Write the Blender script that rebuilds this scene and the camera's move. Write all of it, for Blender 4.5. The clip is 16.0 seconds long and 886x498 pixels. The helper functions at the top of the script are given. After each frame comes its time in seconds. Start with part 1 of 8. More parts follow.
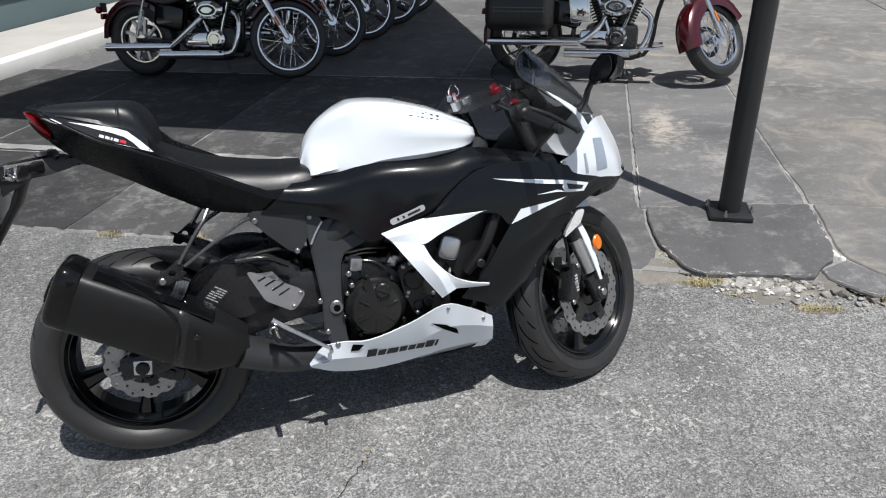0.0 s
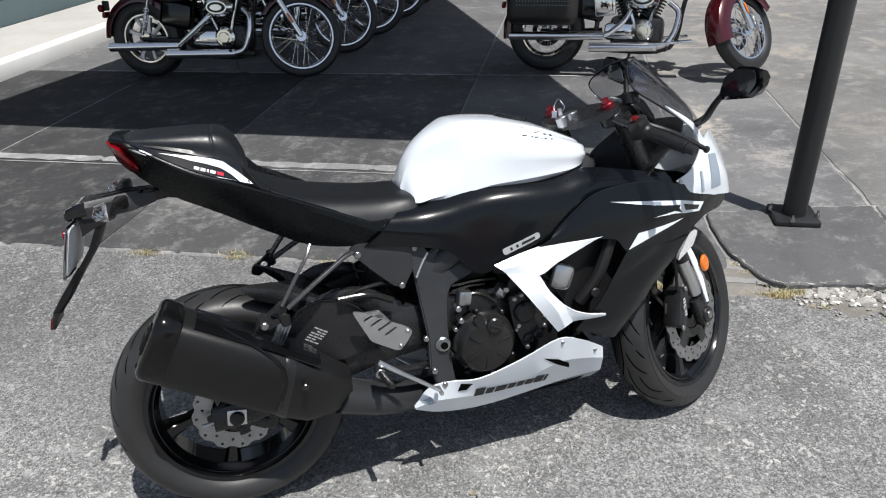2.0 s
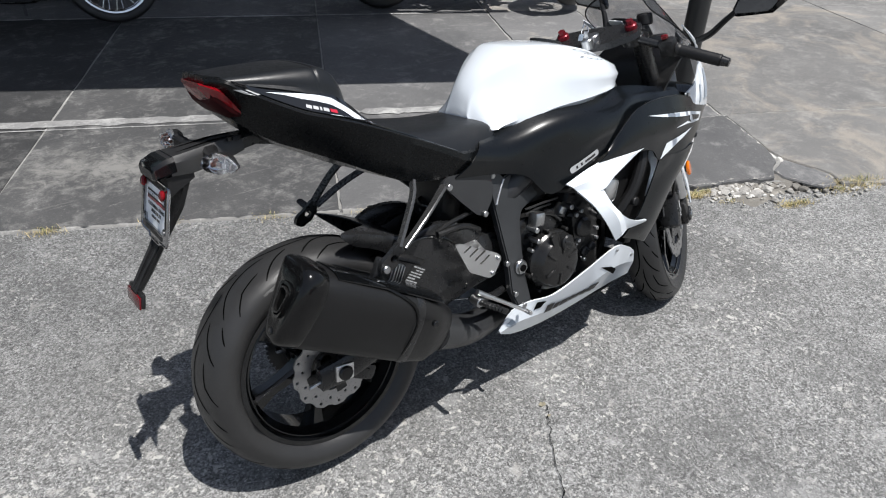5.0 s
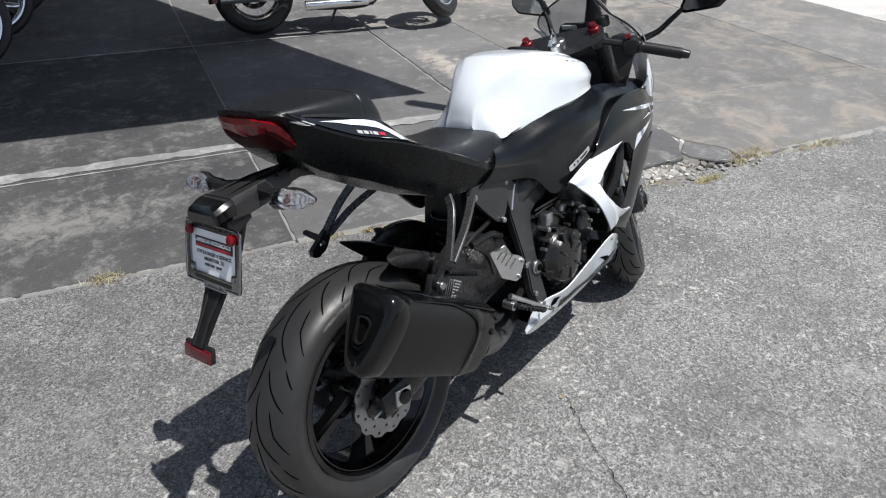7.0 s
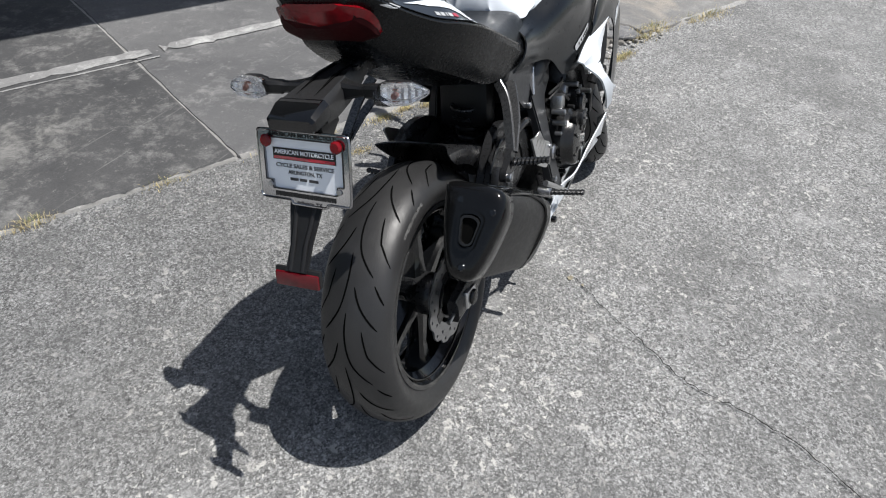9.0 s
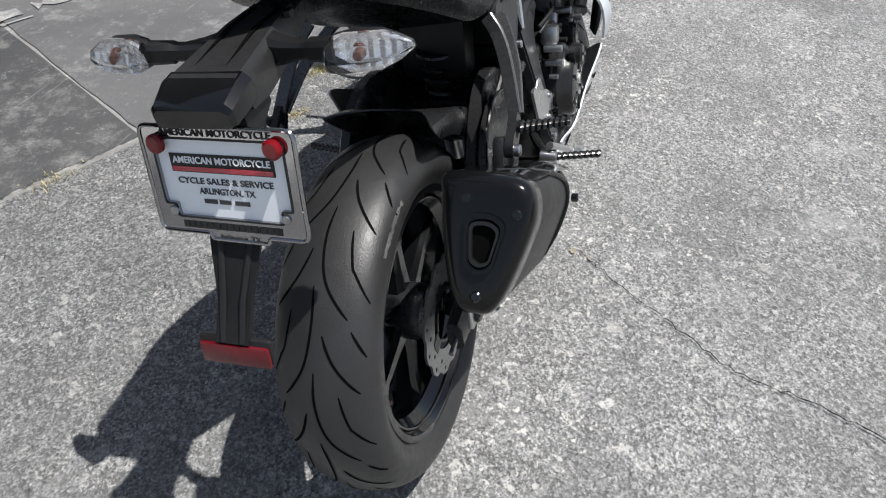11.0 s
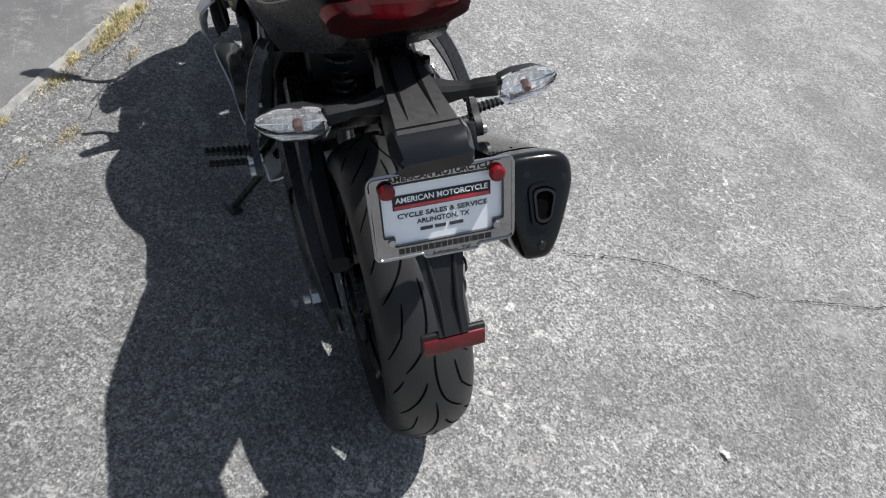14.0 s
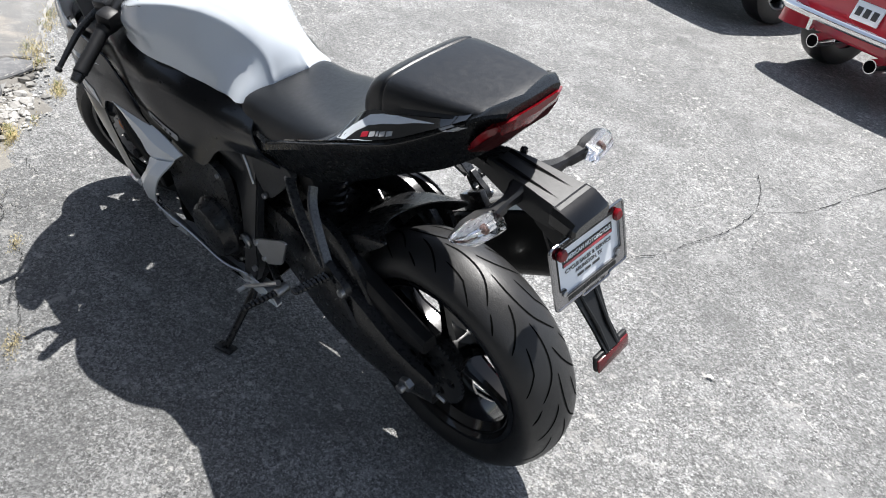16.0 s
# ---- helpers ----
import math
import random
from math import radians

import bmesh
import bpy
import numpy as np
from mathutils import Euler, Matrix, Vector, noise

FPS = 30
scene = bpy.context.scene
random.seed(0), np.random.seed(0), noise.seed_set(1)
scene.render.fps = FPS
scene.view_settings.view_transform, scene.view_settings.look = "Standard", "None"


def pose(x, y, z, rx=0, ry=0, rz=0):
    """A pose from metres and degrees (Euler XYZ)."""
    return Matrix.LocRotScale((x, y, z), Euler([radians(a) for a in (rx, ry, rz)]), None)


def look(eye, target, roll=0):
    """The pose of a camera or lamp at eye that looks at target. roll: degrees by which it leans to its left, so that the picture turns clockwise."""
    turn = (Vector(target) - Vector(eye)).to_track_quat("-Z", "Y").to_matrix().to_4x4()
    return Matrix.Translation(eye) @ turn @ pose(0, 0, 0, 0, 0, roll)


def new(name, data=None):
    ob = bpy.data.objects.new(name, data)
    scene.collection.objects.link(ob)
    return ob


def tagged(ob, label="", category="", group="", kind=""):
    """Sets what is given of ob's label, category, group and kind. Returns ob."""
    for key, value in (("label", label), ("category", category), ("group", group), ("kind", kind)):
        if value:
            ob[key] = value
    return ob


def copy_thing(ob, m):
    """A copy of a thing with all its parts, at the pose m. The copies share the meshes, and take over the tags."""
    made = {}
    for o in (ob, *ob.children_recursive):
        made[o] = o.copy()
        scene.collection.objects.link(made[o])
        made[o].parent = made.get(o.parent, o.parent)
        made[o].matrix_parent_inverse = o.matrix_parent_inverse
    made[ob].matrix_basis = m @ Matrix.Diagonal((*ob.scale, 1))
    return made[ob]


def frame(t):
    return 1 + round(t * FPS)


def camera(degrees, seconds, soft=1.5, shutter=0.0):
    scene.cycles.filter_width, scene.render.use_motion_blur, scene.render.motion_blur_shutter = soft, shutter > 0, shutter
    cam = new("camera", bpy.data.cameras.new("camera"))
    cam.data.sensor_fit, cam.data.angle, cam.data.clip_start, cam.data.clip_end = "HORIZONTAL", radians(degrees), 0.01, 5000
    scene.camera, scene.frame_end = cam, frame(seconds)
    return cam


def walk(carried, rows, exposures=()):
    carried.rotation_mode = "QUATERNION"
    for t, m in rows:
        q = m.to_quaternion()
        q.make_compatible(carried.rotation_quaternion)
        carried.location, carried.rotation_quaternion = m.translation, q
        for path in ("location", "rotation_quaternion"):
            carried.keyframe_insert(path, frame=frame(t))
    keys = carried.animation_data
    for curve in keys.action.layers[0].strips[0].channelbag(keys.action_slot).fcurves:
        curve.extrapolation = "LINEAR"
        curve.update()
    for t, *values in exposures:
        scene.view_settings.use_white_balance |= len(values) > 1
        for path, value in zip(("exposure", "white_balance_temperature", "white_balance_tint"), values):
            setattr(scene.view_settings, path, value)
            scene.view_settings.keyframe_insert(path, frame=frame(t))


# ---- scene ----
cam = camera(64.5, 16.0, soft=1.1)
PATH = [
    (0, (0.411, -1.836, 1.538), (0.87, -0.127, 0.605), -1.8),
    (0.5, (0.343, -1.725, 1.552), (0.742, -0.031, 0.568), -4.7),
    (1, (0.299, -1.633, 1.575), (0.674, 0.08, 0.614), -5.5),
    (1.5, (0.253, -1.573, 1.569), (0.636, 0.143, 0.616), -3.2),
    (2, (0.127, -1.548, 1.575), (0.632, 0.13, 0.612), -2.2),
    (2.5, (-0.064, -1.522, 1.575), (0.577, 0.111, 0.614), -0.2),
    (3, (-0.159, -1.511, 1.566), (0.589, 0.068, 0.592), 2.3),
    (3.5, (-0.264, -1.42, 1.544), (0.542, 0.127, 0.566), 2.7),
    (3.9, (-0.368, -1.33, 1.537), (0.461, 0.166, 0.5), 0.5),
    (4, (-0.388, -1.306, 1.536), (0.448, 0.173, 0.481), 0.4),
    (4.2, (-0.42, -1.274, 1.536), (0.438, 0.176, 0.457), 0.4),
    (6.3, (-0.906, -1.045, 1.542), (0.433, 0.044, 0.532), 3.1),
    (6.5, (-0.917, -1.002, 1.543), (0.428, 0.092, 0.545), 2.2),
    (7, (-0.933, -0.909, 1.53), (0.416, 0.136, 0.487), 1.1),
    (7.5, (-0.95, -0.82, 1.516), (0.407, 0.138, 0.402), 0.5),
    (8, (-0.988, -0.729, 1.51), (0.38, 0.149, 0.344), 2.8),
    (8.5, (-1.103, -0.547, 1.495), (0.317, 0.182, 0.29), 2.9),
    (9, (-1.152, -0.438, 1.453), (0.305, 0.121, 0.203), 3.9),
    (9.2, (-1.14, -0.411, 1.433), (0.324, 0.113, 0.175), 3.6),
    (11.3, (-0.772, -0.192, 1.262), (0.608, 0.162, -0.142), 1.9),
    (11.5, (-0.768, -0.172, 1.265), (0.596, 0.169, -0.158), 1.9),
    (12, (-0.837, -0.077, 1.309), (0.529, 0.103, -0.141), 6.2),
    (12.5, (-0.962, 0.097, 1.358), (0.445, -0.025, -0.058), 11.6),
    (13, (-0.994, 0.211, 1.372), (0.443, -0.08, 0.012), 14.3),
    (13.5, (-0.947, 0.363, 1.368), (0.435, -0.151, 0.017), 16.9),
    (14, (-0.911, 0.487, 1.39), (0.36, -0.22, 0.017), 15.8),
    (14.5, (-0.922, 0.675, 1.427), (0.323, -0.245, 0.161), 14.0),
    (15, (-0.926, 0.868, 1.444), (0.278, -0.156, 0.219), 12.6),
    (15.5, (-0.843, 0.976, 1.431), (0.304, -0.149, 0.24), 11.6),
    (16, (-0.708, 1.073, 1.452), (0.308, -0.203, 0.295), 9.1),
]
walk(cam, [(t, look(eye, target, roll)) for t, eye, target, roll in PATH], [(0, 0.11), (3.5, 0.29), (7, 0.16), (9, 0.27), (11.5, 0.41), (13.5, 0.41), (15, 0.64), (16, 0.80)])


# ---- light: high midday sun from the bike's right, clear sky ----
from mathutils.bvhtree import BVHTree

SUN_DIR = Vector((0.286, -0.958, 0.0)).normalized()
SUN_EL = radians(70.5)
world = bpy.data.worlds.new("sky")
scene.world = world
world.use_nodes = True
wn = world.node_tree.nodes
sky = wn.new("ShaderNodeTexSky")
sky.sky_type = "NISHITA"
sky.sun_disc = False
sky.sun_elevation = SUN_EL
sky.sun_rotation = math.atan2(SUN_DIR.x, SUN_DIR.y)
wn["Background"].inputs["Strength"].default_value = 0.090
haze = wn.new("ShaderNodeHueSaturation")  # hazy, less saturated sky
haze.inputs["Saturation"].default_value = 0.7
world.node_tree.links.new(sky.outputs[0], haze.inputs["Color"])
world.node_tree.links.new(haze.outputs[0], wn["Background"].inputs["Color"])
sun_data = bpy.data.lights.new("sun", "SUN")
sun_data.energy, sun_data.angle, sun_data.color = 5.15, radians(0.53), (1.0, 0.975, 0.945)
sun = new("sun", sun_data)
s_to = SUN_DIR * math.cos(SUN_EL) + Vector((0, 0, math.sin(SUN_EL)))
sun.matrix_world = look(s_to * 30, (0, 0, 0))


# ---- materials ----
def node_mat(name):
    m = bpy.data.materials.new(name)
    m.use_nodes = True
    nt = m.node_tree
    return m, nt, nt.nodes["Principled BSDF"]


def link(nt, a, b):
    nt.links.new(a, b)


def add_node(nt, kind, **values):
    n = nt.nodes.new(kind)
    for k, v in values.items():
        n.inputs[k].default_value = v
    return n


def ramp(nt, fac, stops):
    r = nt.nodes.new("ShaderNodeValToRGB")
    e = r.color_ramp.elements
    while len(e) < len(stops):
        e.new(0.5)
    for el, (p, c) in zip(e, stops):
        el.position, el.color = p, (*c, 1) if len(c) == 3 else c
    link(nt, fac, r.inputs[0])
    return r.outputs[0]


def mix(nt, fac, a, b, mode="MIX"):
    n = nt.nodes.new("ShaderNodeMix")
    n.data_type, n.blend_type = "RGBA", mode
    for sock, v in ((n.inputs[0], fac), (n.inputs[6], a), (n.inputs[7], b)):
        if hasattr(v, "is_linked"):
            link(nt, v, sock)
        else:
            sock.default_value = v if isinstance(v, (int, float)) else (*v, 1)
    return n.outputs[2]


def noise_tex(nt, co, scale, detail=4.0, rough=0.6, distort=0.0):
    n = add_node(nt, "ShaderNodeTexNoise", Scale=scale, Detail=detail, Roughness=rough, Distortion=distort)
    link(nt, co, n.inputs["Vector"])
    return n.outputs["Fac"]


def bump(nt, bsdf, height, strength, distance):
    b = add_node(nt, "ShaderNodeBump", Strength=strength, Distance=distance)
    link(nt, height, b.inputs["Height"])
    link(nt, b.outputs[0], bsdf.inputs["Normal"])


def obj_co(nt):
    return nt.nodes.new("ShaderNodeTexCoord").outputs["Object"]


def geo_co(nt):
    return nt.nodes.new("ShaderNodeNewGeometry").outputs["Position"]


def surface(name, col, rough=0.5, metal=0.0, vary=0.15, scale=30.0, bump_amt=0.0, bump_scale=200.0, coat=0.0, wear=None, spec=0.5):
    """A painted, moulded or metal surface with tone variation at two scales, gloss variation and fine relief."""
    m, nt, b = node_mat(name)
    co = obj_co(nt)
    big, fine = noise_tex(nt, co, scale * 0.25, 3), noise_tex(nt, co, scale * 3, 5)
    dark = [c * (1 - vary) for c in col]
    light = [min(1, c * (1 + vary)) for c in col]
    c = mix(nt, ramp(nt, big, [(0.3, (0, 0, 0)), (0.7, (1, 1, 1))]), dark, light)
    c = mix(nt, ramp(nt, fine, [(0.35, (0, 0, 0)), (0.75, (0.35, 0.35, 0.35))]), c, col)
    if wear:
        c = mix(nt, ramp(nt, noise_tex(nt, co, scale * 1.3, 8, 0.7), [(0.62, (0, 0, 0)), (0.75, (0.5, 0.5, 0.5))]), c, wear)
    link(nt, c, b.inputs["Base Color"])
    r = ramp(nt, fine, [(0.2, (rough * 0.8,) * 3), (0.8, (min(1, rough * 1.25),) * 3)])
    link(nt, r, b.inputs["Roughness"])
    b.inputs["Metallic"].default_value = metal
    b.inputs["Coat Weight"].default_value = coat
    b.inputs["Coat Roughness"].default_value = 0.05
    b.inputs["Specular IOR Level"].default_value = spec
    if bump_amt:
        bump(nt, b, noise_tex(nt, co, bump_scale, 3), 0.6, bump_amt)
    return m


def glass(name, tint, rough=0.03, alpha=0.35):
    m, nt, b = node_mat(name)
    b.inputs["Base Color"].default_value = (*tint, 1)
    b.inputs["Roughness"].default_value = rough
    b.inputs["Transmission Weight"].default_value = alpha
    b.inputs["IOR"].default_value = 1.45
    link(nt, ramp(nt, noise_tex(nt, obj_co(nt), 18, 3), [(0.3, (rough * 0.6,) * 3), (0.8, (rough * 2,) * 3)]), b.inputs["Roughness"])
    return m


def cell_value(nt, co, scale, jitter=0.0):
    """One even random value for each small stone-like cell."""
    v = add_node(nt, "ShaderNodeTexVoronoi", Scale=scale)
    link(nt, co, v.inputs["Vector"])
    sep = nt.nodes.new("ShaderNodeSeparateColor")
    link(nt, v.outputs["Color"], sep.inputs[0])
    return sep.outputs[0], v.outputs["Distance"]


def grey(v):
    return (v * 0.985, v * 0.995, v)


def asphalt_mat():
    m, nt, b = node_mat("weathered_asphalt")
    co = geo_co(nt)
    small, dist = cell_value(nt, co, 235)
    mid, dist2 = cell_value(nt, co, 125)
    fine = noise_tex(nt, co, 140, 7, 0.82)
    clump = noise_tex(nt, co, 42, 6, 0.72)
    patch = noise_tex(nt, co, 1.3, 8, 0.68, 0.6)
    s1 = ramp(nt, small, [(0.0, grey(0.07)), (0.35, grey(0.15)), (0.68, grey(0.26)), (0.88, grey(0.45)), (1.0, grey(0.66))])
    s2 = ramp(nt, mid, [(0.0, grey(0.08)), (0.45, grey(0.17)), (0.8, grey(0.31)), (1.0, grey(0.54))])
    c = mix(nt, 0.45, s1, s2)
    c = mix(nt, ramp(nt, fine, [(0.37, (0.85, 0.85, 0.85)), (0.46, (0, 0, 0))]), c, grey(0.05))
    c = mix(nt, ramp(nt, fine, [(0.545, (0, 0, 0)), (0.645, (0.88, 0.88, 0.88))]), c, grey(0.58))
    c = mix(nt, ramp(nt, clump, [(0.56, (0, 0, 0)), (0.72, (0.4, 0.4, 0.4))]), c, grey(0.40))
    c = mix(nt, ramp(nt, clump, [(0.28, (0.4, 0.4, 0.4)), (0.44, (0, 0, 0))]), c, grey(0.085))
    c = mix(nt, ramp(nt, patch, [(0.36, (0.55, 0.55, 0.55)), (0.56, (0, 0, 0))]), c, grey(0.11))
    blotch = noise_tex(nt, co, 4.2, 9, 0.72, 0.3)
    c = mix(nt, ramp(nt, blotch, [(0.34, (0.5, 0.5, 0.5)), (0.50, (0, 0, 0))]), c, grey(0.15))
    c = mix(nt, ramp(nt, blotch, [(0.54, (0, 0, 0)), (0.70, (0.55, 0.55, 0.55))]), c, grey(0.36))
    pale = noise_tex(nt, co, 8.5, 10, 0.8)
    c = mix(nt, ramp(nt, pale, [(0.59, (0, 0, 0)), (0.69, (0.62, 0.62, 0.62))]), c, grey(0.50))
    worn = ramp(nt, noise_tex(nt, co, 1.9, 5, 0.6), [(0.38, (0, 0, 0)), (0.62, (1, 1, 1))])
    for scale, low, high, tone in ((30, 0.60, 0.655, 0.54), (62, 0.605, 0.66, 0.60), (11, 0.635, 0.70, 0.44)):
        fleck = ramp(nt, noise_tex(nt, co, scale, 4, 0.62, 0.4), [(low, (0, 0, 0)), (high, (0.95, 0.95, 0.95))])
        c = mix(nt, mix(nt, 1.0, fleck, worn, "MULTIPLY"), c, (tone, tone * 0.985, tone * 0.95))
    pits = ramp(nt, noise_tex(nt, co, 55, 5, 0.7), [(0.32, (0.8, 0.8, 0.8)), (0.40, (0, 0, 0))])
    c = mix(nt, pits, c, grey(0.05))
    c = mix(nt, 1.0, c, (0.885, 0.88, 0.865), "MULTIPLY")
    # darker band along the slab edge, with a ragged border
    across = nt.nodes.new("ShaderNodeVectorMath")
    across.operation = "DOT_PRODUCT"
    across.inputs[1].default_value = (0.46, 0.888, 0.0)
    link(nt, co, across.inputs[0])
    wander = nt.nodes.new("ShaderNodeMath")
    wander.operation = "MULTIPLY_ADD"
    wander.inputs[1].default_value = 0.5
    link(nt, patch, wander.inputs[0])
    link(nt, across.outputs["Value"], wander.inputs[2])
    edge_tone = ramp(nt, wander.outputs[0], [(0.60, (1, 1, 1)), (1.0, (0.76, 0.765, 0.775))])
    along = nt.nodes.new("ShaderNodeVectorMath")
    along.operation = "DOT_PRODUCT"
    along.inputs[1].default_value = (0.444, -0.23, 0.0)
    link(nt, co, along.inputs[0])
    edge_tone = mix(nt, ramp(nt, along.outputs["Value"], [(0.62, (0, 0, 0)), (0.95, (1, 1, 1))]), edge_tone, (1.0, 1.0, 1.0))
    c = mix(nt, 1.0, c, edge_tone, "MULTIPLY")
    link(nt, c, b.inputs["Base Color"])
    b.inputs["Roughness"].default_value = 0.9
    b.inputs["Specular IOR Level"].default_value = 0.3
    h = mix(nt, 0.5, fine, dist2)
    bump(nt, b, h, 0.9, 0.007)
    return m


def concrete_mat(name, dark, mid, pale, tan=None, amount=0.5, stains=()):
    m, nt, b = node_mat(name)
    co = geo_co(nt)
    big = noise_tex(nt, co, 0.9, 6, 0.62, 0.6)
    med = noise_tex(nt, co, 5.0, 12, 0.8, 0.1)
    fine = noise_tex(nt, co, 170, 5, 0.7)
    c = ramp(nt, big, [(0.32, dark), (0.68, mid)])
    c = mix(nt, ramp(nt, med, [(0.56 - 0.05 * amount, (0, 0, 0)), (0.67, (0.8, 0.8, 0.8))]), c, pale)
    if tan:
        st = noise_tex(nt, co, 1.6, 7, 0.7, 1.2)
        c = mix(nt, ramp(nt, st, [(0.52, (0, 0, 0)), (0.66, (0.8, 0.8, 0.8))]), c, tan)
    c = mix(nt, ramp(nt, fine, [(0.3, (0.7, 0.7, 0.7)), (0.55, (0, 0, 0))]), c, dark)
    blot = noise_tex(nt, co, 3.0, 13, 0.8, 0.2)
    c = mix(nt, ramp(nt, blot, [(0.54, (0, 0, 0)), (0.66, (0.6, 0.6, 0.6))]), c, pale)
    c = mix(nt, ramp(nt, blot, [(0.33, (0.6, 0.6, 0.6)), (0.43, (0, 0, 0))]), c, dark)
    speck = noise_tex(nt, co, 30, 10, 0.85)
    c = mix(nt, ramp(nt, speck, [(0.575, (0, 0, 0)), (0.65, (0.8, 0.8, 0.8))]), c, pale)
    c = mix(nt, ramp(nt, speck, [(0.36, (0.6, 0.6, 0.6)), (0.43, (0, 0, 0))]), c, dark)
    # scratches: thin stretched streaks in two directions
    for rz, sx in ((0.5, 1.6), (-1.1, 2.2)):
        mp = nt.nodes.new("ShaderNodeMapping")
        mp.inputs["Rotation"].default_value = (0, 0, rz)
        mp.inputs["Scale"].default_value = (sx, 55.0, 1.0)
        link(nt, co, mp.inputs[0])
        st2 = noise_tex(nt, mp.outputs[0], 1.0, 3, 0.6)
        c = mix(nt, ramp(nt, st2, [(0.66, (0, 0, 0)), (0.74, (0.45, 0.45, 0.45))]), c, pale)
    for (x, y), turn, (lx, ly), col in stains:  # worn cloudy patches
        mp = add_node(nt, "ShaderNodeMapping")
        mp.vector_type = "TEXTURE"
        mp.inputs["Location"].default_value = (x, y, 0)
        mp.inputs["Rotation"].default_value = (0, 0, turn)
        mp.inputs["Scale"].default_value = (lx, ly, 1)
        link(nt, co, mp.inputs[0])
        far = nt.nodes.new("ShaderNodeVectorMath")
        far.operation = "LENGTH"
        link(nt, mp.outputs[0], far.inputs[0])
        rag = nt.nodes.new("ShaderNodeMath")
        rag.operation = "MULTIPLY_ADD"
        rag.inputs[1].default_value = 0.16
        link(nt, far.outputs["Value"], rag.inputs[0])
        link(nt, noise_tex(nt, co, 13, 9, 0.75, 0.5), rag.inputs[2])
        c = mix(nt, ramp(nt, rag.outputs[0], [(0.50, (0.85, 0.85, 0.85)), (0.68, (0, 0, 0))]), c, col)
    info = nt.nodes.new("ShaderNodeObjectInfo")
    tone = ramp(nt, info.outputs["Random"], [(0, (0.82, 0.82, 0.82)), (1, (1.12, 1.12, 1.12))])
    c = mix(nt, 1.0, c, tone, "MULTIPLY")
    link(nt, c, b.inputs["Base Color"])
    b.inputs["Roughness"].default_value = 0.82
    bump(nt, b, mix(nt, 0.6, med, fine), 0.5, 0.004)
    return m


MAT = {}
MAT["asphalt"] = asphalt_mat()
MAT["concrete"] = concrete_mat("stained_concrete", (0.078, 0.079, 0.082), (0.166, 0.165, 0.165), (0.30, 0.297, 0.29), amount=0.35, stains=(((3.055, 2.18), -0.477, (0.13, 0.45), (0.36, 0.33, 0.285)), ((3.09, 1.52), -0.477, (0.16, 0.22), (0.26, 0.25, 0.235))))
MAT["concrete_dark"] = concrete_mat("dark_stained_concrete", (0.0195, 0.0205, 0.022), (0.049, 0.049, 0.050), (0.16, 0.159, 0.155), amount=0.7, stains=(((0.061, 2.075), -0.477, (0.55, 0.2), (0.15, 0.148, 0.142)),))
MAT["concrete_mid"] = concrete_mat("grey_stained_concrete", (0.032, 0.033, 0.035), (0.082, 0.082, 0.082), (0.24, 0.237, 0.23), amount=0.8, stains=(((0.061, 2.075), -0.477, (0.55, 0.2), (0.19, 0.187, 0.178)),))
MAT["concrete_tan"] = concrete_mat("rust_stained_concrete", (0.12, 0.119, 0.117), (0.205, 0.202, 0.195), (0.32, 0.315, 0.30), (0.34, 0.305, 0.26), 1.0)
MAT["concrete_pale"] = concrete_mat("pale_concrete", (0.42, 0.415, 0.40), (0.52, 0.515, 0.50), (0.60, 0.59, 0.57))
MAT["rubble"] = concrete_mat("broken_concrete", (0.22, 0.213, 0.20), (0.46, 0.445, 0.415), (0.68, 0.66, 0.62))
MAT["soil"] = concrete_mat("sandy_soil", (0.13, 0.122, 0.11), (0.27, 0.255, 0.225), (0.44, 0.415, 0.365), amount=1.0)
MAT["crumb"] = surface("white_chalky_crumb", (0.6, 0.59, 0.56), 0.8, 0, 0.2, 60)
MAT["oil_stain"] = surface("dull_yellow_stain", (0.25, 0.225, 0.16), 0.85, 0, 0.5, 200)
MAT["joint"] = concrete_mat("sandy_joint_filler", (0.16, 0.158, 0.152), (0.29, 0.286, 0.275), (0.46, 0.455, 0.44))
MAT["white_stripe"] = concrete_mat("worn_white_paint", (0.16, 0.16, 0.16), (0.34, 0.34, 0.335), (0.62, 0.62, 0.60), amount=1.2)
MAT["kerb_paint"] = surface("white_kerb_paint", (0.72, 0.72, 0.70), 0.7, 0, 0.08, 8, 0.002, 90, wear=(0.45, 0.44, 0.42))
MAT["sidewalk"] = surface("sidewalk_concrete", (0.40, 0.39, 0.37), 0.85, 0, 0.10, 6, 0.002, 120)
MAT["teal_wall"] = surface("grey_blue_wall_paint", (0.115, 0.165, 0.18), 0.6, 0, 0.08, 5, 0.002, 60)
MAT["added_wall"] = surface("added_wall_dark_grey", (0.05, 0.054, 0.058), 0.7, 0, 0.1, 5, 0.002, 60)
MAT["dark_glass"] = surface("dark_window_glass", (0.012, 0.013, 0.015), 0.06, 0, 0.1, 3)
MAT["canopy"] = surface("canopy_sheet_metal", (0.16, 0.16, 0.165), 0.5, 0, 0.08, 3)
MAT["post_black"] = surface("black_post_paint", (0.016, 0.017, 0.018), 0.38, 0, 0.25, 10, 0.0008, 120)
MAT["white_paint"] = surface("pearl_white_paint", (0.67, 0.715, 0.76), 0.22, 0, 0.015, 6, coat=0.8)
MAT["black_gloss"] = surface("gloss_black_paint", (0.004, 0.0044, 0.005), 0.12, 0.0, 0.2, 40, coat=0.35, spec=0.4)
